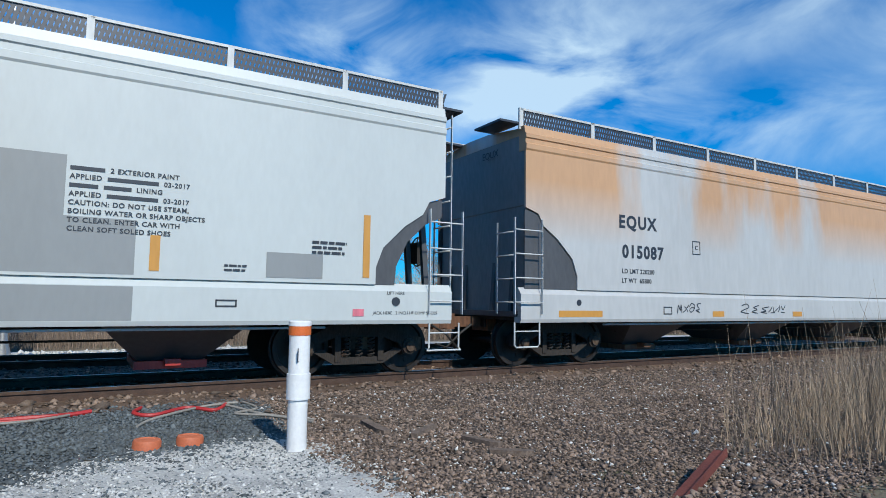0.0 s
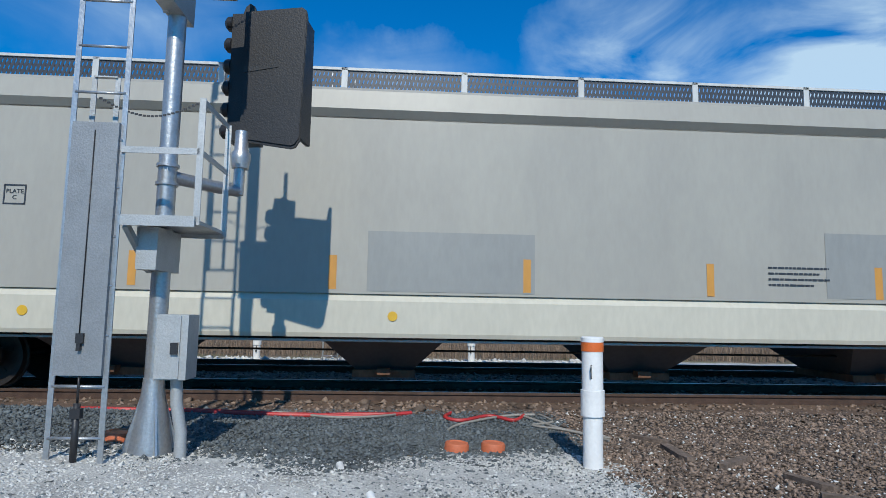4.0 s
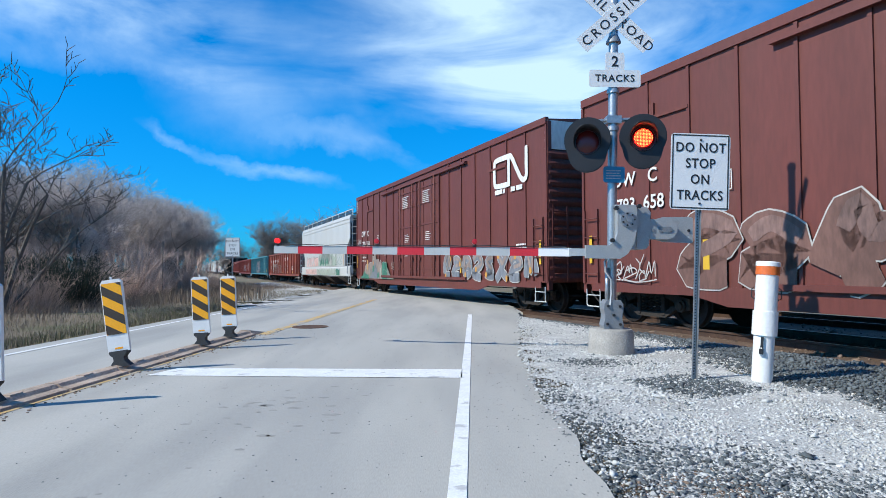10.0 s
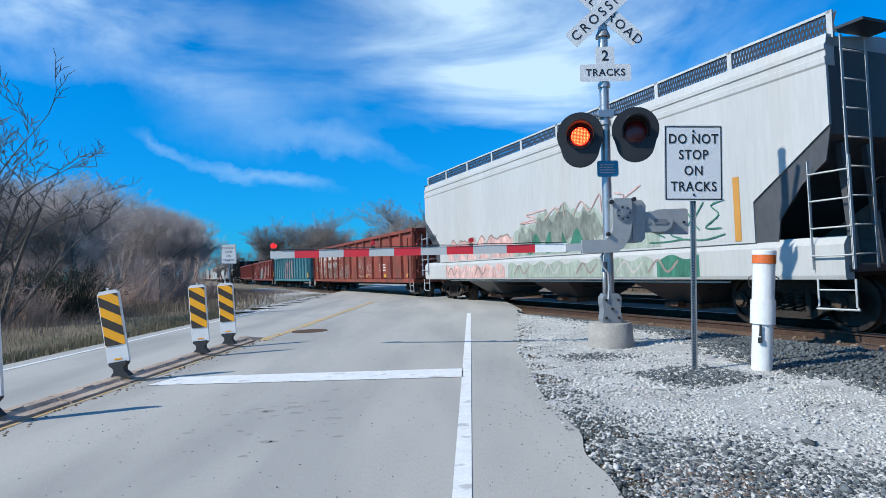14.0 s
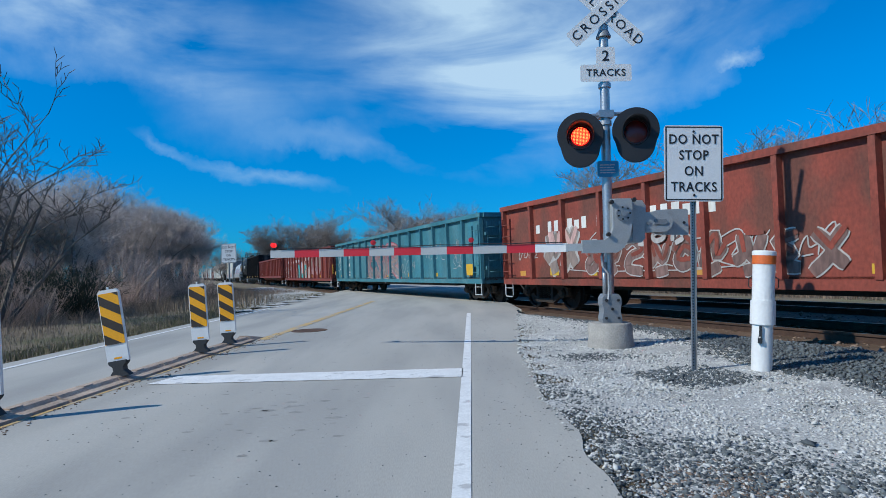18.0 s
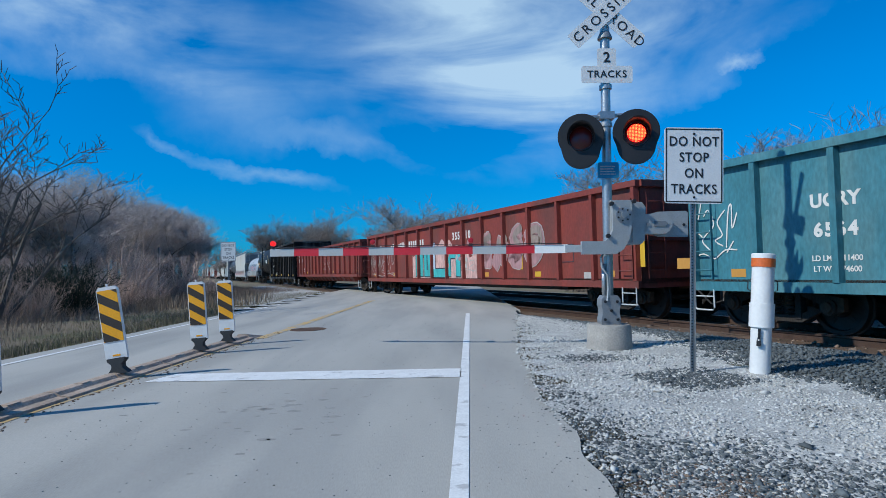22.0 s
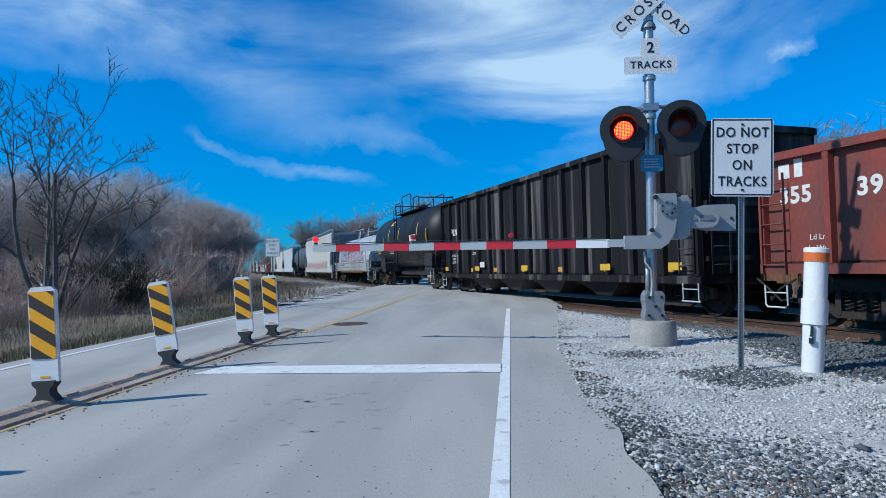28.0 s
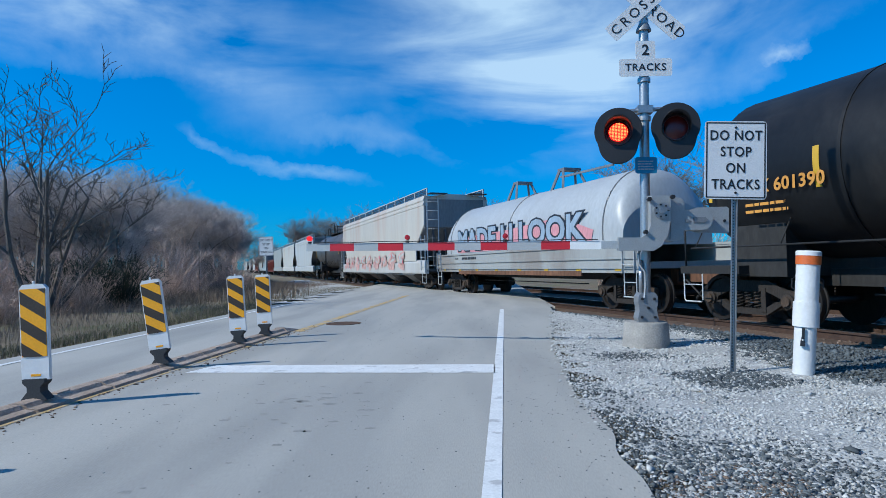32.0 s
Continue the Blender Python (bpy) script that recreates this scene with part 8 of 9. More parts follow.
def wayside(p, q, z0, label, full=True):
    s = thing("signal_mast", label, "railway signal", Matrix.Translation(pq(p, q, z0)) @ Matrix.Rotation(radians(TRACK_YAW - 90), 4, "Z"), "wayside signals")
    # local x runs with the train, y away over the track
    H = 8.6
    part("mast", Mesh().tube([(0, 0, 0.5), (0, 0, H)], 0.083, 24), M_GALV, s)
    part("mast_base", Mesh().lathe((0, 0, -0.1), (0, 0, 1), [(0, 0.19), (0.15, 0.185), (0.62, 0.10), (0.75, 0.09)], 24), M_GALV, s)
    for a in range(4):
        part("base_gusset", Mesh().prism([(0.09, 0.0), (0.24, 0.0), (0.10, 0.5)], -0.008, 0.008), M_GALV, s, "", Matrix.Rotation(a * math.pi / 2 + 0.6, 4, "Z"))
    # ladder on the road side
    lx0, lx1, ly = -0.61, -0.19, -0.5
    m = Mesh()
    for x in (lx0, lx1):
        m.bar((x, ly, -0.05), (x, ly, H), 0.045, 0.012, up=(0, 1, 0))
    part("ladder_rail", m, M_GALV, s)
    k = 0
    z = 0.22
    while z < H:
        part("rung", shared("mast_rung", lambda: Mesh().tube([(lx0, ly, 0), (lx1, ly, 0)], 0.013, 8).data("rung")), M_GALV, s, "", Matrix.Translation((0, 0, z)))
        z += 0.41
    for zp, wide in ((2.02, 1), (4.45, 1), (6.8, 1)):
        pl = part("platform", Mesh().box(-0.14, 0.46, -0.55, 0.30, zp - 0.03, zp).box(-0.14, 0.46, -0.57, -0.54, zp - 0.07, zp + 0.02).box(-0.14, 0.46, 0.28, 0.31, zp - 0.07, zp + 0.02), M_ALU, s)
        grid = Mesh()
        for i in range(9):
            grid.box(-0.12 + i * 0.065, -0.105 + i * 0.065, -0.54, 0.29, zp, zp + 0.006)
        part("platform_grating", grid, M_GALV, pl)
        part("platform_bracket", Mesh().prism([(-0.09, zp - 0.05), (0.09, zp - 0.05), (0.085, zp - 0.42), (-0.085, zp - 0.42)], -0.35, 0.2).bar((-0.12, -0.5, zp - 0.06), (-0.06, -0.1, zp - 0.42), 0.05), M_ALU, pl)
        for x, y in ((0.46, -0.52), (0.46, 0.26)):
            part("rail_post", Mesh().bar((x, y, zp - 0.05), (x, y, zp + 1.05), 0.012, 0.055), M_ALU, pl)
        for h in (1.03, 0.58):
            part("guard_rail", Mesh().bar((0.46, -0.52, zp + h), (0.46, 0.26, zp + h), 0.012, 0.05), M_ALU, pl)
        part("guard_rail", Mesh().bar((-0.19, -0.52, zp + 0.58), (0.46, -0.52, zp + 0.58), 0.012, 0.055), M_ALU, pl)
        part("grab_hoop", Mesh().bar((-0.56, -0.3, zp + 0.1), (-0.56, -0.3, zp + 1.28), 0.012, 0.045).bar((-0.36, -0.3, zp + 0.1), (-0.36, -0.3, zp + 1.28), 0.012, 0.045).bar((-0.56, -0.3, zp + 1.28), (-0.36, -0.3, zp + 1.28), 0.045, 0.012), M_ALU, pl)
        links = Mesh()
        for i in range(26):
            t = i / 25
            c = Vector((-0.4 + 0.84 * t, -0.5, zp + 1.02 - 0.14 * math.sin(math.pi * t)))
            links.box(c.x - 0.013, c.x + 0.013, c.y - 0.004, c.y + 0.004, c.z - 0.008, c.z + 0.008)
        part("safety_chain", links, M_SIGN_BLACK, pl)
    if full:
        ga, gb = lx0 + 0.02, lx1 - 0.02
        guard = part("ladder_guard", Mesh().prism([(ga, ly - 0.045), (gb, ly - 0.045), (gb, ly + 0.03), (gb - 0.015, ly + 0.03), (gb - 0.015, ly - 0.025), (ga + 0.015, ly - 0.025), (ga + 0.015, ly + 0.03), (ga, ly + 0.03)], 0.72, 2.82, "z"), M_GUARD, s)
        part("guard_lock", Mesh().box(-0.42, -0.36, ly - 0.07, ly - 0.045, 0.98, 1.06).box(-0.405, -0.375, ly - 0.08, ly - 0.045, 0.92, 0.98), M_SIGN_BLACK, guard)
        part("guard_cable", Mesh().tube([(-0.40, ly - 0.05, 2.75), (-0.40, ly - 0.052, 1.05)], 0.005, 4), M_SIGN_BLACK, guard)
        part("anchor_rod", Mesh().tube([(-0.39, ly - 0.02, -0.05), (-0.39, ly - 0.02, 0.5)], 0.028, 8).tube([(-0.39, ly - 0.02, 0.5), (-0.39, ly - 0.02, 0.75)], 0.01, 6).box(-0.43, -0.35, ly - 0.05, ly + 0.01, 0.38, 0.46), M_SIGN_BLACK, s)
        jb = part("junction_box", Mesh().box(0.09, 0.36, -0.26, 0.02, 0.66, 1.22), M_ALU, s)
        part("junction_door", Mesh().box(0.10, 0.30, -0.275, -0.26, 0.67, 1.21), M_ALU, jb)
        part("hasp", Mesh().box(0.23, 0.29, -0.30, -0.275, 0.88, 0.98), M_SIGN_BLACK, jb)
        part("conduit", Mesh().tube([(0.24, -0.12, 0.66), (0.25, -0.12, 0.45), (0.30, -0.12, 0.2), (0.31, -0.12, -0.1)], 0.052, 10), M_ALU, s)
        # bracket arm and hooded head
        part("bracket_arm", Mesh().tube([(0.0, 0.0, 2.49), (0.28, 0.42, 2.49), (0.46, 0.69, 2.50)], 0.062, 14).tube([(0.46, 0.69, 2.46), (0.47, 0.70, 2.95)], 0.058, 14), M_GALV, s)
        part("arm_clamp", Mesh().lathe((0, 0, 2.40), (0, 0, 1), [(0, 0.083), (0, 0.10), (0.03, 0.10), (0.03, 0.083)], 20).lathe((0, 0, 2.57), (0, 0, 1), [(0, 0.083), (0, 0.10), (0.03, 0.10), (0.03, 0.083)], 20), M_GALV, s)
        part("head_socket", Mesh().lathe((0.47, 0.70, 2.74), (0, 0, 1), [(0, 0.085), (0.1, 0.10), (0.16, 0.10), (0.2, 0.07), (0.4, 0.07)], 14), M_GALV, s)
        hd = part("signal_head", Mesh().box(-0.30, 0.0, -0.12, 0.16, 0.0, 1.52), M_LAMP_BLACK, s, "", Matrix.Translation((0.60, 0.85, 3.06)) @ Matrix.Rotation(radians(-8), 4, "Z") @ Matrix.Diagonal((1, 1, 0.93, 1)))
        pts = [(-0.14, -0.02), (0.42, -0.11), (0.47, -0.09), (0.51, -0.02), (0.545, 1.44), (0.53, 1.52), (0.48, 1.56), (-0.14, 1.52)]
        part("head_hood", Mesh().prism(pts, -0.16, -0.13).prism([(u * 0.97 + 0.01, w * 0.97 + 0.03) for u, w in pts], -0.175, -0.16), M_LAMP_BLACK, hd)
        part("hood_side", Mesh().box(0.47, 0.515, -0.15, 0.20, 0.02, 1.46), M_LAMP_BLACK, hd)
        part("hood_crease", Mesh().prism([(-0.12, 0.78), (0.25, 0.84), (-0.12, 0.86)], -0.182, -0.174), M_SIGN_BLACK, hd)
        for i in range(6):
            part("hinge_lug", Mesh().lathe((-0.30, -0.06, 0.12 + i * 0.26), (-1, 0, 0), [(0, 0.09), (0.06, 0.085), (0.09, 0.05), (0.09, 0.0)], 12), M_LAMP_BLACK, hd)
        part("lifting_ring", Mesh().prism([(-0.24, 1.52), (-0.06, 1.52), (-0.10, 1.66), (-0.15, 1.70), (-0.20, 1.66)], -0.02, 0.02), M_LAMP_BLACK, hd)
    return s


wayside(5.72, 2.20, MAST_Z, "galvanised signal mast with ladder and black hooded head")
wayside(18.2, 1.6, -0.36, "galvanised signal mast with ladder beyond the tracks", False)

# ---- small things on the ballast ----
M_TERRACOTTA = shader("orange_plastic", (0.50, 0.13, 0.055), 0.6, vary=0.12)
M_REDCABLE = shader("red_cable", (0.42, 0.03, 0.03), 0.5, vary=0.15)
M_GREYCABLE = shader("grey_cable", (0.25, 0.23, 0.20), 0.6, vary=0.2)
for x, y in ((6.37, 2.02), (6.60, 1.68), (4.55, 4.75)):
    z = terrain(x, y)
    cap = thing("pipe_cap", "round orange plastic pipe cap on the gravel", "pipe cap", Matrix.Translation((x, y, z)) @ Matrix.Rotation(0.06, 4, "X"), "orange pipe caps")
    part("cap_body", Mesh().lathe((0, 0, -0.02), (0, 0, 1), [(0, 0.13), (0.10, 0.13), (0.12, 0.12), (0.125, 0.09), (0.115, 0.08), (0.115, 0.0)], 24), M_TERRACOTTA, cap)
for x, y in ((4.99, 2.66), (4.35, 2.05)):
    solid("white_cup", Mesh().lathe((x, y, terrain(x, y) + 0.03), (0.8, 0.6, 0.1), [(-0.045, 0.0), (-0.045, 0.028), (0.045, 0.034), (0.045, 0.03), (-0.03, 0.026)], 14), M_PVC, "crushed white cup on the gravel", "litter")


def cable(name, places, mat, r, label):
    pts = []
    for i in range(len(places) - 1):
        p0, p1, p2, p3 = places[max(i - 1, 0)], places[i], places[i + 1], places[min(i + 2, len(places) - 1)]
        for k in range(5):
            t = k / 5
            f = [0.5 * (2 * p1[j] + (p2[j] - p0[j]) * t + (2 * p0[j] - 5 * p1[j] + 4 * p2[j] - p3[j]) * t * t + (3 * p1[j] - p0[j] - 3 * p2[j] + p3[j]) * t ** 3) for j in (0, 1)]
            v = pq(*f)
            pts.append((v.x, v.y, terrain(v.x, v.y) + 0.04 + (places[i][2] if len(places[i]) > 2 else 0)))
    return solid(name, Mesh().tube(pts, r, 7), mat, label, "cable", "cables on the ballast")


cable("cable", [(8.3, 4.2), (8.1, 3.5), (8.35, 2.9), (8.2, 2.2), (8.05, 1.4), (8.25, 0.6), (8.3, 0.1), (8.45, -0.2)], M_REDCABLE, 0.027, "red cable lying on the ballast")
cable("cable", [(8.2, 2.8), (8.0, 2.0), (8.15, 1.2), (8.1, 0.5), (8.35, 0.0)], M_REDCABLE, 0.023, "red cable lying on the ballast")
cable("cable", [(8.45, -0.7), (8.2, -0.6), (8.05, -0.8), (8.3, -1.2), (8.1, -1.5), (8.4, -1.7)], M_REDCABLE, 0.023, "red cable in loose bends")
cable("cable", [(8.4, 3.2), (8.25, 2.4), (8.3, 1.6), (8.0, 0.9), (8.15, 0.3), (8.5, -0.2)], M_GREYCABLE, 0.017, "grey cable lying on the ballast")
cable("cable", [(7.6, -0.6), (7.9, -0.8), (8.3, -1.4), (8.4, -1.9)], M_GREYCABLE, 0.017, "grey cable in a loose bend")
cable("cable", [(8.4, -1.6), (8.1, -1.8), (7.8, -2.0), (7.5, -2.3), (7.2, -2.5)], M_GREYCABLE, 0.017, "grey cable beside a marker pipe")
cable("cable", [(8.4, -1.9), (8.05, -2.0), (7.9, -1.7), (7.7, -2.1), (7.3, -2.6)], M_GREYCABLE, 0.015, "grey cable beside a marker pipe")
M_OLDWOOD = shader("weathered_wood", (0.15, 0.11, 0.085), 0.9, vary=0.3, scale=3, grain=30, bump=0.5, stretch=(1, 1, 1))
for x, y, a, ln, w in ((7.3, -0.2, 20, 0.7, 0.12), (7.05, -0.75, -30, 0.6, 0.1), (7.9, 0.1, 60, 0.5, 0.09), (6.5, -1.3, 40, 0.5, 0.1), (6.0, -1.5, 75, 0.45, 0.1)):
    m = Mesh().prism([(-ln / 2, -w / 2), (ln / 2, -w / 3), (ln / 2.2, w / 2), (-ln / 3, w / 1.8), (-ln / 2, w / 4)], 0, 0.05, "z")
    solid("wood_scrap", m, M_OLDWOOD, "splintered grey wood scrap on the ballast", "wood scrap", "wood scraps", place=Matrix.Translation((x, y, terrain(x, y) + 0.015)) @ Matrix.Rotation(radians(a), 4, "Z"))
M_OXIDE = shader("rusted_steel", (0.13, 0.035, 0.025), 0.8, vary=0.25)
solid("steel_plank", Mesh().box(-0.55, 0.55, -0.055, 0.055, 0, 0.04).box(-0.55, 0.55, -0.055, -0.043, 0.04, 0.07), M_OXIDE, "rusty red steel channel lying in the grass", "steel scrap", place=Matrix.Translation((4.68, -2.72, terrain(4.68, -2.72) + 0.07)) @ Matrix.Rotation(radians(-48), 4, "Z") @ Matrix.Rotation(radians(-9), 4, "Y"))

# ---- trees, brush and grass ----
M_BARK = shader("grey_bark", (0.135, 0.115, 0.10), 0.95, vary=0.25, scale=4, grain=30, bump=0.6)
# twigs and brush are lightened: haze over the wood, put into the colour
M_TWIG = shader("hazed_bare_twigs", (0.52, 0.45, 0.41), 0.95, vary=0.2, scale=1.0, grain=8, bump=0, island=0.3, random=0.3)
M_BRUSH = shader("hazed_brown_brush", (0.50, 0.37, 0.30), 0.95, vary=0.2, scale=1.0, grain=8, bump=0, island=0.35, random=0.25)
M_FAR_TWIG = shader("dark_bare_twigs", (0.27, 0.225, 0.20), 0.95, vary=0.2, scale=1.0, grain=8, bump=0, island=0.3)
M_CEDAR = shader("dark_evergreen", (0.02, 0.028, 0.018), 0.95, vary=0.3, scale=3, grain=20, bump=0, island=0.4)
M_REED = shader("dry_reed", (0.30, 0.225, 0.155), 0.9, vary=0.15, scale=2, grain=20, bump=0, island=0.35)
M_GRASS = shader("spring_grass", (0.13, 0.125, 0.06), 0.9, vary=0.2, scale=1, grain=10, bump=0, island=0.4)
M_BANKGRASS = shader("brown_bank_grass", (0.20, 0.15, 0.115), 0.9, vary=0.2, scale=1, grain=10, bump=0, island=0.4)
M_DRYGRASS = shader("dry_grass", (0.23, 0.18, 0.13), 0.9, vary=0.2, scale=1, grain=10, bump=0, island=0.4)


def rod(m, a, b, ra, rb, seg):
    d = (b - a)
    if d.length < 1e-5:
        return
    d.normalize()
    u = Vector((0, 0, 1)) if abs(d.z) < 0.9 else Vector((1, 0, 0))
    s = d.cross(u).normalized()
    t = s.cross(d)
    k = len(m.v)
    for e, r in ((a, ra), (b, rb)):
        for j in range(seg):
            an = 2 * math.pi * j / seg
            m.v.append(tuple(e + s * (r * math.cos(an)) + t * (r * math.sin(an))))
    for j in range(seg):
        j2 = (j + 1) % seg
        m.f.append((k + j, k + j2, k + seg + j2, k + seg + j))
        m.s.append(True)


def grow(wood, twigs, rnd, at, way, length, radius, level, up, sparse=0, fine=0.006):
    """One limb in bent pieces, with smaller limbs off it."""
    n = 4 if level < 2 else 3
    bend = 0.07 if sparse and level == 0 else 0.13
    p, d, r = at.copy(), way.normalized(), radius
    for i in range(n):
        d = (d + Vector((rnd.gauss(0, bend), rnd.gauss(0, bend), rnd.gauss(up, 0.08)))).normalized()
        q = p + d * (length / n)
        r2 = r * 0.80
        rod(wood if level < 2 else twigs, p, q, r, r2, 7 if level == 0 else 5 if level == 1 else 3)
        p, r = q, r2
        if level < 4 and (i > 0 or level > 0):
            for _ in range(((1, 1, 2, 1) if sparse else (2, 3, 3, 2))[level] if rnd.random() < 0.85 else 1):
                side = Vector((rnd.gauss(0, 1), rnd.gauss(0, 1), rnd.uniform(-0.1, 0.7))).normalized()
                grow(wood, twigs, rnd, p, d * rnd.uniform(0.45, 0.9) + side * 0.75, length * rnd.uniform(0.42, 0.66) * (0.85 if sparse else 1.0), max(fine, r * (rnd.uniform(0.5, 0.75) if sparse else rnd.uniform(0.42, 0.65))), level + 1, up * 0.8, sparse, fine)


TALL = {}


def bare_tree(seed, height, stems, label, spread=0.35, up=0.06, open_crown=False, fine=0.006, twig=None, leans=None):
    rnd = random.Random(seed)
    t = thing("bare_tree", label, "tree", None, "bare trees")
    wood, twigs = Mesh(), Mesh()
    for i in range(stems):
        lean = Vector((rnd.uniform(-spread, spread), rnd.uniform(-spread, spread), 1))
        if leans:
            side, tall = leans[i]
            grow(wood, twigs, rnd, Vector((side * 0.25, rnd.uniform(-0.1, 0.1), -0.15)), Vector((side, rnd.uniform(-0.15, 0.15), 1)), tall, 0.105, 0, 0.02, 1, 0.013)
            continue
        grow(wood, twigs, rnd, Vector((rnd.uniform(-0.1, 0.1), rnd.uniform(-0.1, 0.1), -0.15)), lean, height * rnd.uniform(0.52, 0.66), height * (0.023 if open_crown else 0.021) / math.sqrt(stems) * 1.25, 0, up, 1 if open_crown else 0, fine)
    part("trunk", wood, M_BARK, t)
    TALL[t.name] = max(v[2] for v in twigs.v)
    part("crown", twigs, twig or M_TWIG, t)
    return t


def shrub(seed, height, mat, label, stems=60, name="bare_shrub"):
    rnd = random.Random(seed)
    t = thing(name, label, "shrub", None, "bare shrubs")
    m = Mesh()
    for i in range(stems):
        a, r = rnd.uniform(0, 6.283), rnd.uniform(0, 0.5) * height * 0.5
        p = Vector((r * math.cos(a), r * math.sin(a), -0.1))
        d = Vector((math.cos(a) * 0.35, math.sin(a) * 0.35, 1)).normalized()
        for k in range(4):
            d = (d + Vector((rnd.gauss(0, 0.22), rnd.gauss(0, 0.22), rnd.gauss(0, 0.1)))).normalized()
            q = p + d * height / 4 * rnd.uniform(0.7, 1.1)
            rod(m, p, q, 0.018 - 0.003 * k, 0.015 - 0.003 * k, 3)
            for _ in range(3):
                s = (d + Vector((rnd.gauss(0, 0.8), rnd.gauss(0, 0.8), rnd.gauss(0, 0.5)))).normalized()
                rod(m, q, q + s * height * rnd.uniform(0.08, 0.2), 0.007, 0.004, 3)
            p = q
    part("crown", m, mat, t)
    return t


def put(proto_list, places, by_height=False, wide=1.0):
    """Copies of the prototypes at x, y, scale; the first use of each takes the prototype itself."""
    used, rnd = set(), random.Random(5)
    for i, (x, y, k) in enumerate(places):
        src = proto_list[i % len(proto_list)]
        at = Matrix.Translation((x, y, terrain(x, y))) @ Matrix.Rotation(rnd.uniform(0, 6.28), 4, "Z")
        ob = src
        if id(src) in used:
            ob = copy_thing(src, at)
        else:
            src.matrix_basis = at
            used.add(id(src))
        if by_height:
            k = k / TALL[src.name]
        ob.scale = (k * wide, k * wide, k * rnd.uniform(0.95, 1.03))


def polar(az, d):
    return d * math.sin(radians(az)), d * math.cos(radians(az))


wayside_tree = bare_tree(3, 8.4, 6, "bare multi-stemmed tree beside the road", twig=M_BARK, leans=((-0.34, 4.7), (-0.12, 5.2), (0.06, 4.5), (0.17, 5.0), (0.26, 4.3), (0.42, 3.4)))
wayside_tree.matrix_basis = Matrix.Translation((*polar(-36.6, 20.5), -0.25)) @ Matrix.Rotation(radians(36.6), 4, "Z") @ Matrix.Diagonal((0.9, 0.9, 0.90, 1))

protos = [bare_tree(20 + i, 9.0, (1, 2, 1, 1, 2)[i], "bare grey-brown tree in a wood", 0.25, 0.03, fine=0.011) for i in range(5)]
rnd = random.Random(77)
places = []
for i in range(74):
    az = -22.6 - 30 * (i / 73) + rnd.uniform(-0.8, 0.8)
    d = rnd.uniform(40, 68) if az > -27 else rnd.uniform(30, 62)
    top = 0.082 + 0.05 * smooth(-23, -32, az)
    hgt = 1.15 + top * d * rnd.uniform(0.92, 1.25)
    places.append((*polar(az, d), hgt))
for i in range(16):
    az, d = -22.7 - 4.5 * (i / 15), rnd.uniform(40, 56)
    places.append((*polar(az, d), 1.4 + (0.094 + 0.012 * (i / 15)) * d * rnd.uniform(0.92, 1.08)))
put(protos, places, True, 1.25)
# trees beyond the tracks
far_protos = [bare_tree(40 + i, 10.0, (1, 1, 2, 1)[i], "bare spreading tree beyond the railway", 0.35, 0.05, fine=0.016, twig=M_FAR_TWIG) for i in range(4)]
# azimuth, distance, height of the top in degrees
FAR_TREES = [(-12.3, 125, 6.0), (-10.6, 128, 5.0), (-14.4, 130, 4.7), (-9.2, 126, 3.6), (-15.6, 132, 3.4), (-2.1, 76, 7.6), (-0.2, 80, 5.4), (-4.2, 82, 5.2), (8.5, 90, 5.5), (6, 95, 4.8), (18.3, 52, 9.7), (15.5, 60, 7.4),
             (28.7, 46, 12.7), (26.1, 50, 10.5), (31.0, 46, 11.6), (33.8, 45, 9.4), (23.8, 52, 9.0), (37.5, 50, 8.0), (55.4, 40, 14.4), (52.3, 44, 9.4), (58.5, 46, 9.5), (47.0, 48, 6.8), (43.0, 52, 6.0),
             (62, 46, 9.0), (69, 46, 9.5), (72, 50, 8.0), (78, 48, 8.0), (86, 46, 8.0), (96, 46, 8.5), (106, 44, 8.0), (118, 50, 7.0), (-18.6, 150, 3.0), (-17.8, 155, 2.6), (-19.8, 150, 2.4), (-16.9, 160, 2.4)]
FAR_TREES += [(a + da, d + 4, e * f) for a, d, e in FAR_TREES[:10] for da, f in ((-0.8, 0.9), (0.9, 0.86))]
far_places = [(*polar(a, d), 1.45 + d * math.tan(radians(e))) for a, d, e in FAR_TREES]
put(far_protos, far_places, True, 1.2)
brush = [shrub(60 + i, 3.0, M_BRUSH, "tangled brown leafless brush", 46) for i in range(3)]
places = []
for i in range(64):
    az = -21.8 - 34 * rnd.random()
    d = rnd.uniform(26, 38) if az < -26 else rnd.uniform(34, 50)
    places.append((*polar(az, d), rnd.uniform(0.5, 0.95)))
for i in range(70):
    y = rnd.uniform(11, 33)
    places.append((-10.6 - 4.5 * rnd.random() ** 1.5 - 0.05 * y, y, rnd.uniform(0.22, 0.5)))
for i in range(110):
    az = rnd.uniform(12, 64) if i % 2 else rnd.uniform(14, 112)
    d = rnd.uniform(36, 46)
    places.append((*polar(az, d), rnd.uniform(0.7, 1.35)))
put(brush, places)
cedar = shrub(90, 2.0, M_CEDAR, "small dark evergreen shrub at the wood's edge", 150, "evergreen_shrub")
cedar.matrix_basis = Matrix.Translation((*polar(-31.6, 22.5), -0.25))
cedar2 = copy_thing(cedar, Matrix.Translation((*polar(-34.8, 23.5), -0.25)))


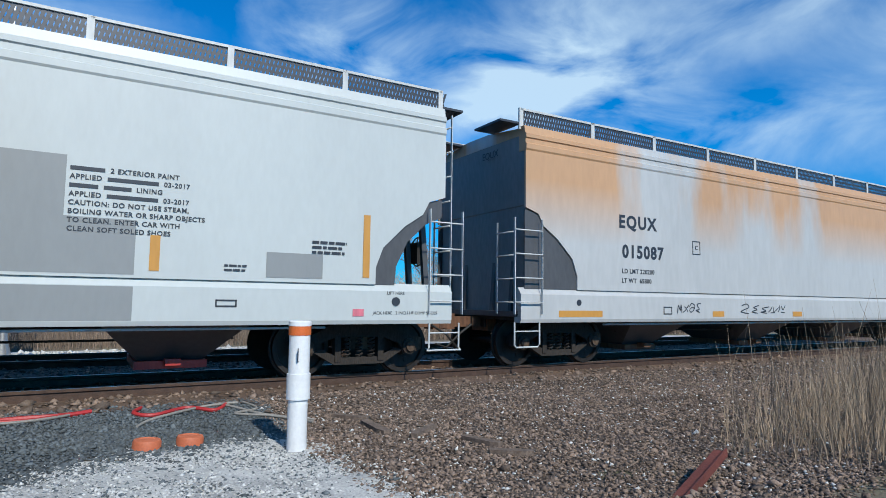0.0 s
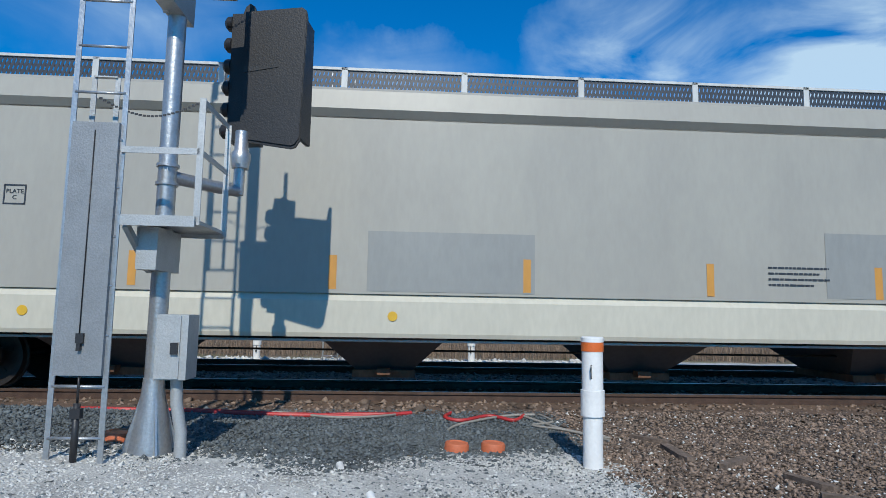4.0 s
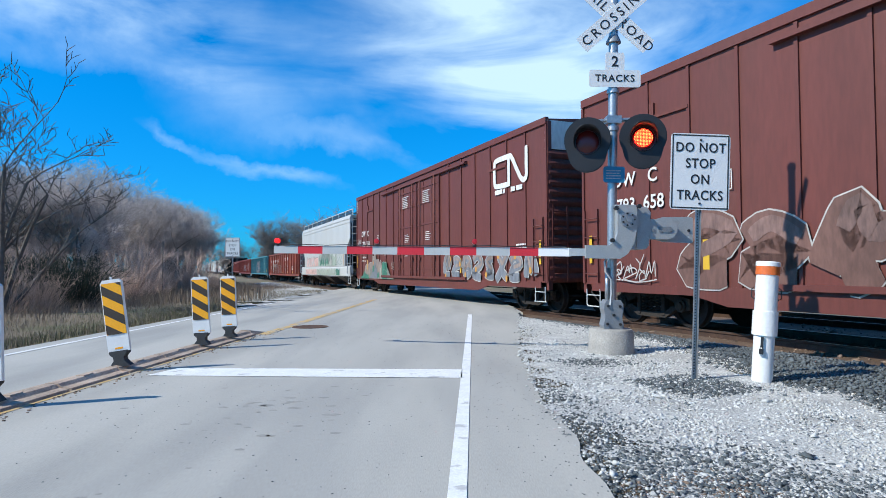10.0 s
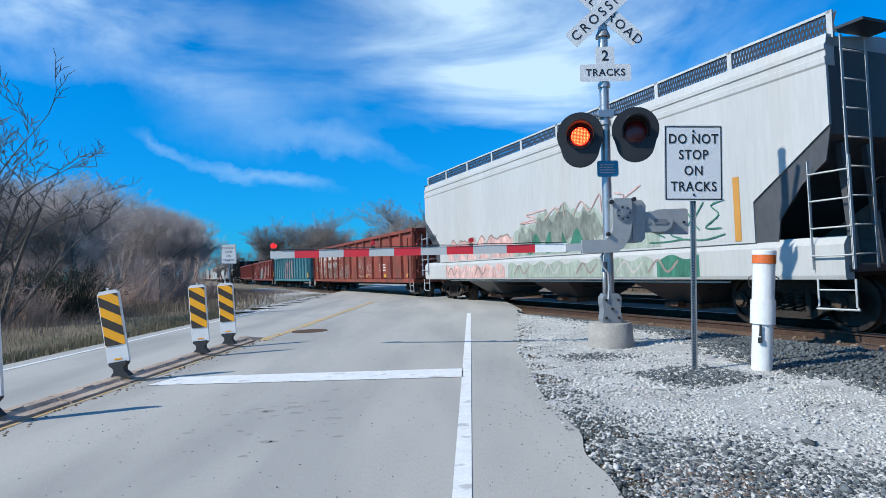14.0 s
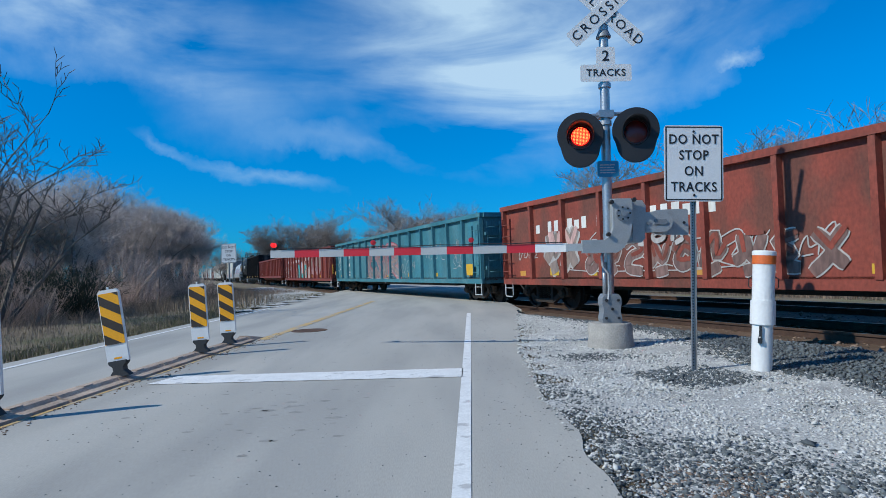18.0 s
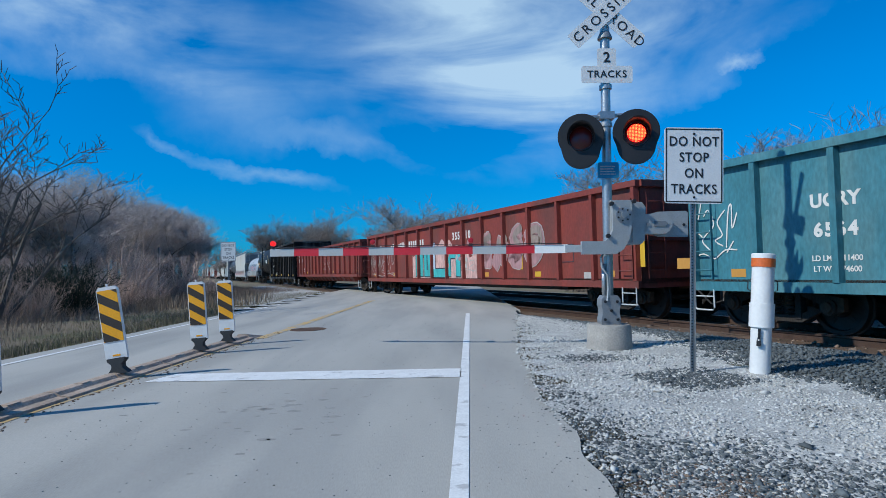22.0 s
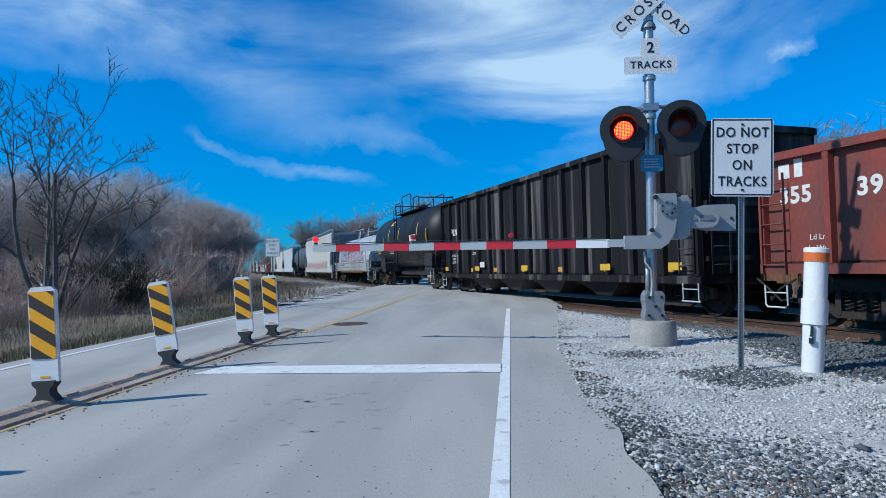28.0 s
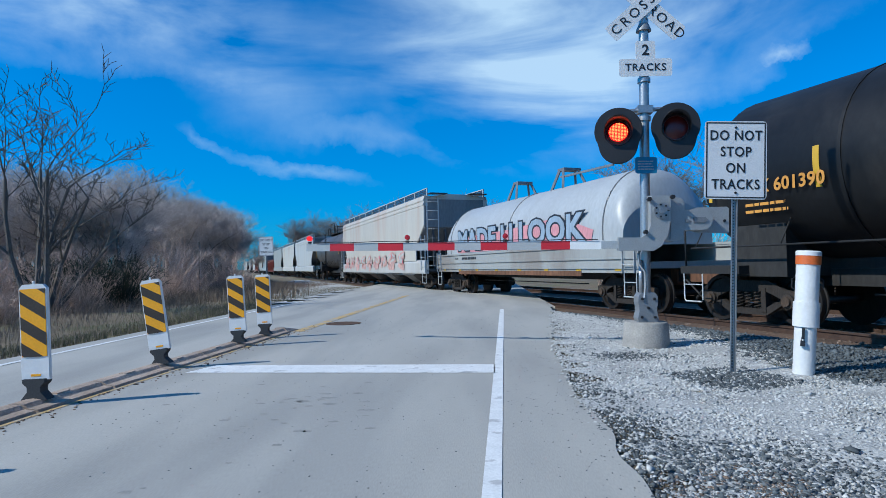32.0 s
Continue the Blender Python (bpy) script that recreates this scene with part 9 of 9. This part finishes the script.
def blades(name, count, region, height, width, mat, label, seed, lean=0.25, parts=2):
    """Grass blades as narrow bent strips, joined in one object."""
    rng = np.random.default_rng(seed)
    x, y = region(rng, count)
    n = len(x)
    z = np.array([terrain(a, b) for a, b in zip(x, y)])
    h = height * np.exp(rng.normal(0, 0.28, n))
    a = rng.uniform(0, 2 * np.pi, n)
    dx, dy = np.cos(a), np.sin(a)
    bend, b = rng.uniform(0.2, 1.0, n) * lean, rng.uniform(0, 2 * np.pi, n)
    rows, rings = [], parts + 1
    for k in range(rings):
        t = k / parts
        w = width * (1 - 0.75 * t)
        cx, cy, cz = x + np.cos(b) * bend * h * t * t, y + np.sin(b) * bend * h * t * t, z - 0.03 + h * t
        rows += [np.stack([cx - dx * w, cy - dy * w, cz], -1), np.stack([cx + dx * w, cy + dy * w, cz], -1)]
    v = np.stack(rows, 1).reshape(-1, 3)
    q = np.array([(2 * k, 2 * k + 1, 2 * k + 3, 2 * k + 2) for k in range(parts)])
    f = (q[None] + 2 * rings * np.arange(n)[:, None, None]).reshape(-1, 4)
    me = bpy.data.meshes.new(name)
    me.vertices.add(len(v))
    me.vertices.foreach_set("co", v.reshape(-1).astype(np.float32))
    me.loops.add(len(f) * 4)
    me.loops.foreach_set("vertex_index", f.reshape(-1).astype(np.int32))
    me.polygons.add(len(f))
    me.polygons.foreach_set("loop_start", np.arange(0, len(f) * 4, 4, dtype=np.int32))
    me.update(calc_edges=True)
    return tagged(part(name, me, mat), label, "grass", "", "stuff")


def verge(rng, n):
    y = rng.uniform(3, 34, n)
    return -6.55 - np.abs(rng.normal(0, 1.5, n)), y


def weeds(rng, n):
    y = rng.uniform(4, 40, n)
    return -9.2 - rng.uniform(0, 1, n) ** 0.7 * 9 - rng.normal(0, 0.5, n), y


def reeds(rng, n):
    q = -5.6 - rng.uniform(0, 1, n) ** 0.75 * 7
    p = 2.0 + rng.uniform(0, 1, n) * 2.2 + 0.25 * (-5.6 - q) + rng.normal(0, 0.25, n)
    return PX * p - PY * q, PY * p + PX * q


def far_bank(rng, n):
    q, p = rng.uniform(-34, 30, n), 20.2 + np.abs(rng.normal(0, 4.5, n))
    return PX * p - PY * q, PY * p + PX * q


def near_bank(rng, n):
    q, p = rng.uniform(22, 90, n), rng.uniform(-2, 3.5, n)
    x, y = PX * p - PY * q, PY * p + PX * q
    k = x < -7
    return x[k], y[k]


blades("verge_grass", 34000, verge, 0.075, 0.004, M_GRASS, "short spring grass along the road's verge", 21)
blades("verge_straw", 16000, verge, 0.09, 0.004, M_DRYGRASS, "dry straw in the verge", 22)
blades("dry_weeds", 70000, weeds, 0.30, 0.0045, M_BANKGRASS, "tall dry weeds before the wood", 23, 0.75)
blades("dry_reeds", 1150, reeds, 0.85, 0.0045, M_REED, "tall dry reeds beside the ballast", 24, 0.28, 4)
blades("dry_grass", 3500, reeds, 0.35, 0.005, M_REED, "dry grass among the reeds", 25, 0.5, 3)
blades("bank_grass", 42000, far_bank, 0.62, 0.008, M_BANKGRASS, "tall tan grass beyond the tracks", 26, 0.35)
blades("lot_weeds", 9000, near_bank, 0.3, 0.015, M_DRYGRASS, "dry weeds beside the tracks", 27, 0.4)

# ---- far building beyond the trees, and small far things ----
M_FARWALL = shader("pale_metal_wall", (0.52, 0.51, 0.48), 0.7, vary=0.05, scale=0.3, grain=3)
M_FARROOF = shader("grey_roof", (0.30, 0.29, 0.28), 0.7, vary=0.08)
b = thing("warehouse", "long pale low warehouse far beyond the trees", "building", Matrix.Translation((*polar(66, 120), -0.5)) @ Matrix.Rotation(radians(TRACK_YAW - 90), 4, "Z"))
part("wall", Mesh().box(-30, 30, -8, 8, 0, 4.2), M_FARWALL, b)
part("roof", Mesh().prism([(-8.4, 4.2), (8.4, 4.2), (8.4, 4.6), (0, 5.0), (-8.4, 4.6)], -30.4, 30.4, "x"), M_FARROOF, b)
for x in np.linspace(-26, 26, 9):
    part("window", Mesh().box(x - 1.2, x + 1.2, -8.06, -7.98, 2.0, 3.2), M_SLATE, b)
f = thing("vine_covered_fence", "weathered fence panel overgrown with bare vines", "fence", Matrix.Translation((*polar(-26.3, 31), terrain(*polar(-26.3, 31)))) @ Matrix.Rotation(radians(18), 4, "Z"))
for x in (-0.75, 0.0, 0.75):
    part("fence_post", Mesh().tube([(x, 0, -0.1), (x, 0, 1.75 if x < 0.7 else 2.5)], 0.03, 6), M_BARK, f)
v, rnd = Mesh(), random.Random(6)
for i in range(240):
    p = Vector((rnd.uniform(-0.8, 0.8), rnd.uniform(-0.06, 0.06), rnd.uniform(0.0, 1.6)))
    rod(v, p, p + Vector((rnd.gauss(0, 0.2), rnd.gauss(0, 0.05), rnd.gauss(0.05, 0.2))), 0.012, 0.006, 3)
part("vines", v, M_TWIG, f)
M_TRACKSIDE = shader("trackside_black", (0.03, 0.03, 0.03), 0.6)
ts = thing("trackside_signal", "small dark signal far along the track", "railway signal", Matrix.Translation((*polar(-22.0, 70), -0.2)))
part("post", Mesh().tube([(0, 0, 0), (0, 0, 2.0)], 0.06, 8), M_TRACKSIDE, ts)
part("head", Mesh().box(-0.2, 0.2, -0.15, 0.15, 1.6, 2.5), M_TRACKSIDE, ts)


def motions():
    """Everything that moves: the cars roll along the track, and their wheels turn while they pass."""
    turn = TRACK_YAW - 90
    for car, q in CARS:
        a, b = pq(TRACK_P, q, RAIL_Z), pq(TRACK_P, q - SPEED * 32, RAIL_Z)
        walk(car, [(0, pose(*a, 0, 0, turn)), (32, pose(*b, 0, 0, turn))])
    # the flash swaps sides every 0.54 s
    sides = [Matrix.Translation(c) @ LAMP_TURN for c in LAMPS]
    rows, t, k = [], 12.48 - 1.08 * 12, 0
    state = 0
    while t < 32:
        if t > 0:
            if not rows:
                rows.append((0, sides[1 - state]))
            rows += [(t - 1 / 30, sides[1 - state]), (t, sides[state])]
        state, t = 1 - state, t + 0.54
    rows.append((32, rows[-1][1]))
    walk(flash, rows)
    for wheel, dx, q in ROLLING:
        t0, t1 = max(0.0, (q - 34) / SPEED), min(32.0, (q + 20) / SPEED)
        if t1 <= t0:
            continue
        ticks = [round(t0 * 15) / 15 + i / 15 for i in range(int((t1 - t0) * 15) + 1)]
        rows = [] if ticks[0] <= 0.03 else [(0, pose(dx, 0, WHEEL_R))]
        for t in ticks:
            rows.append((min(t, 32.0), pose(dx, 0, WHEEL_R, 0, math.degrees(SPEED * (t - ticks[0]) / WHEEL_R) % 360, 0)))
        if rows[-1][0] < 31.9:
            rows.append((32, rows[-1][1]))
        walk(wheel, rows)


motions()
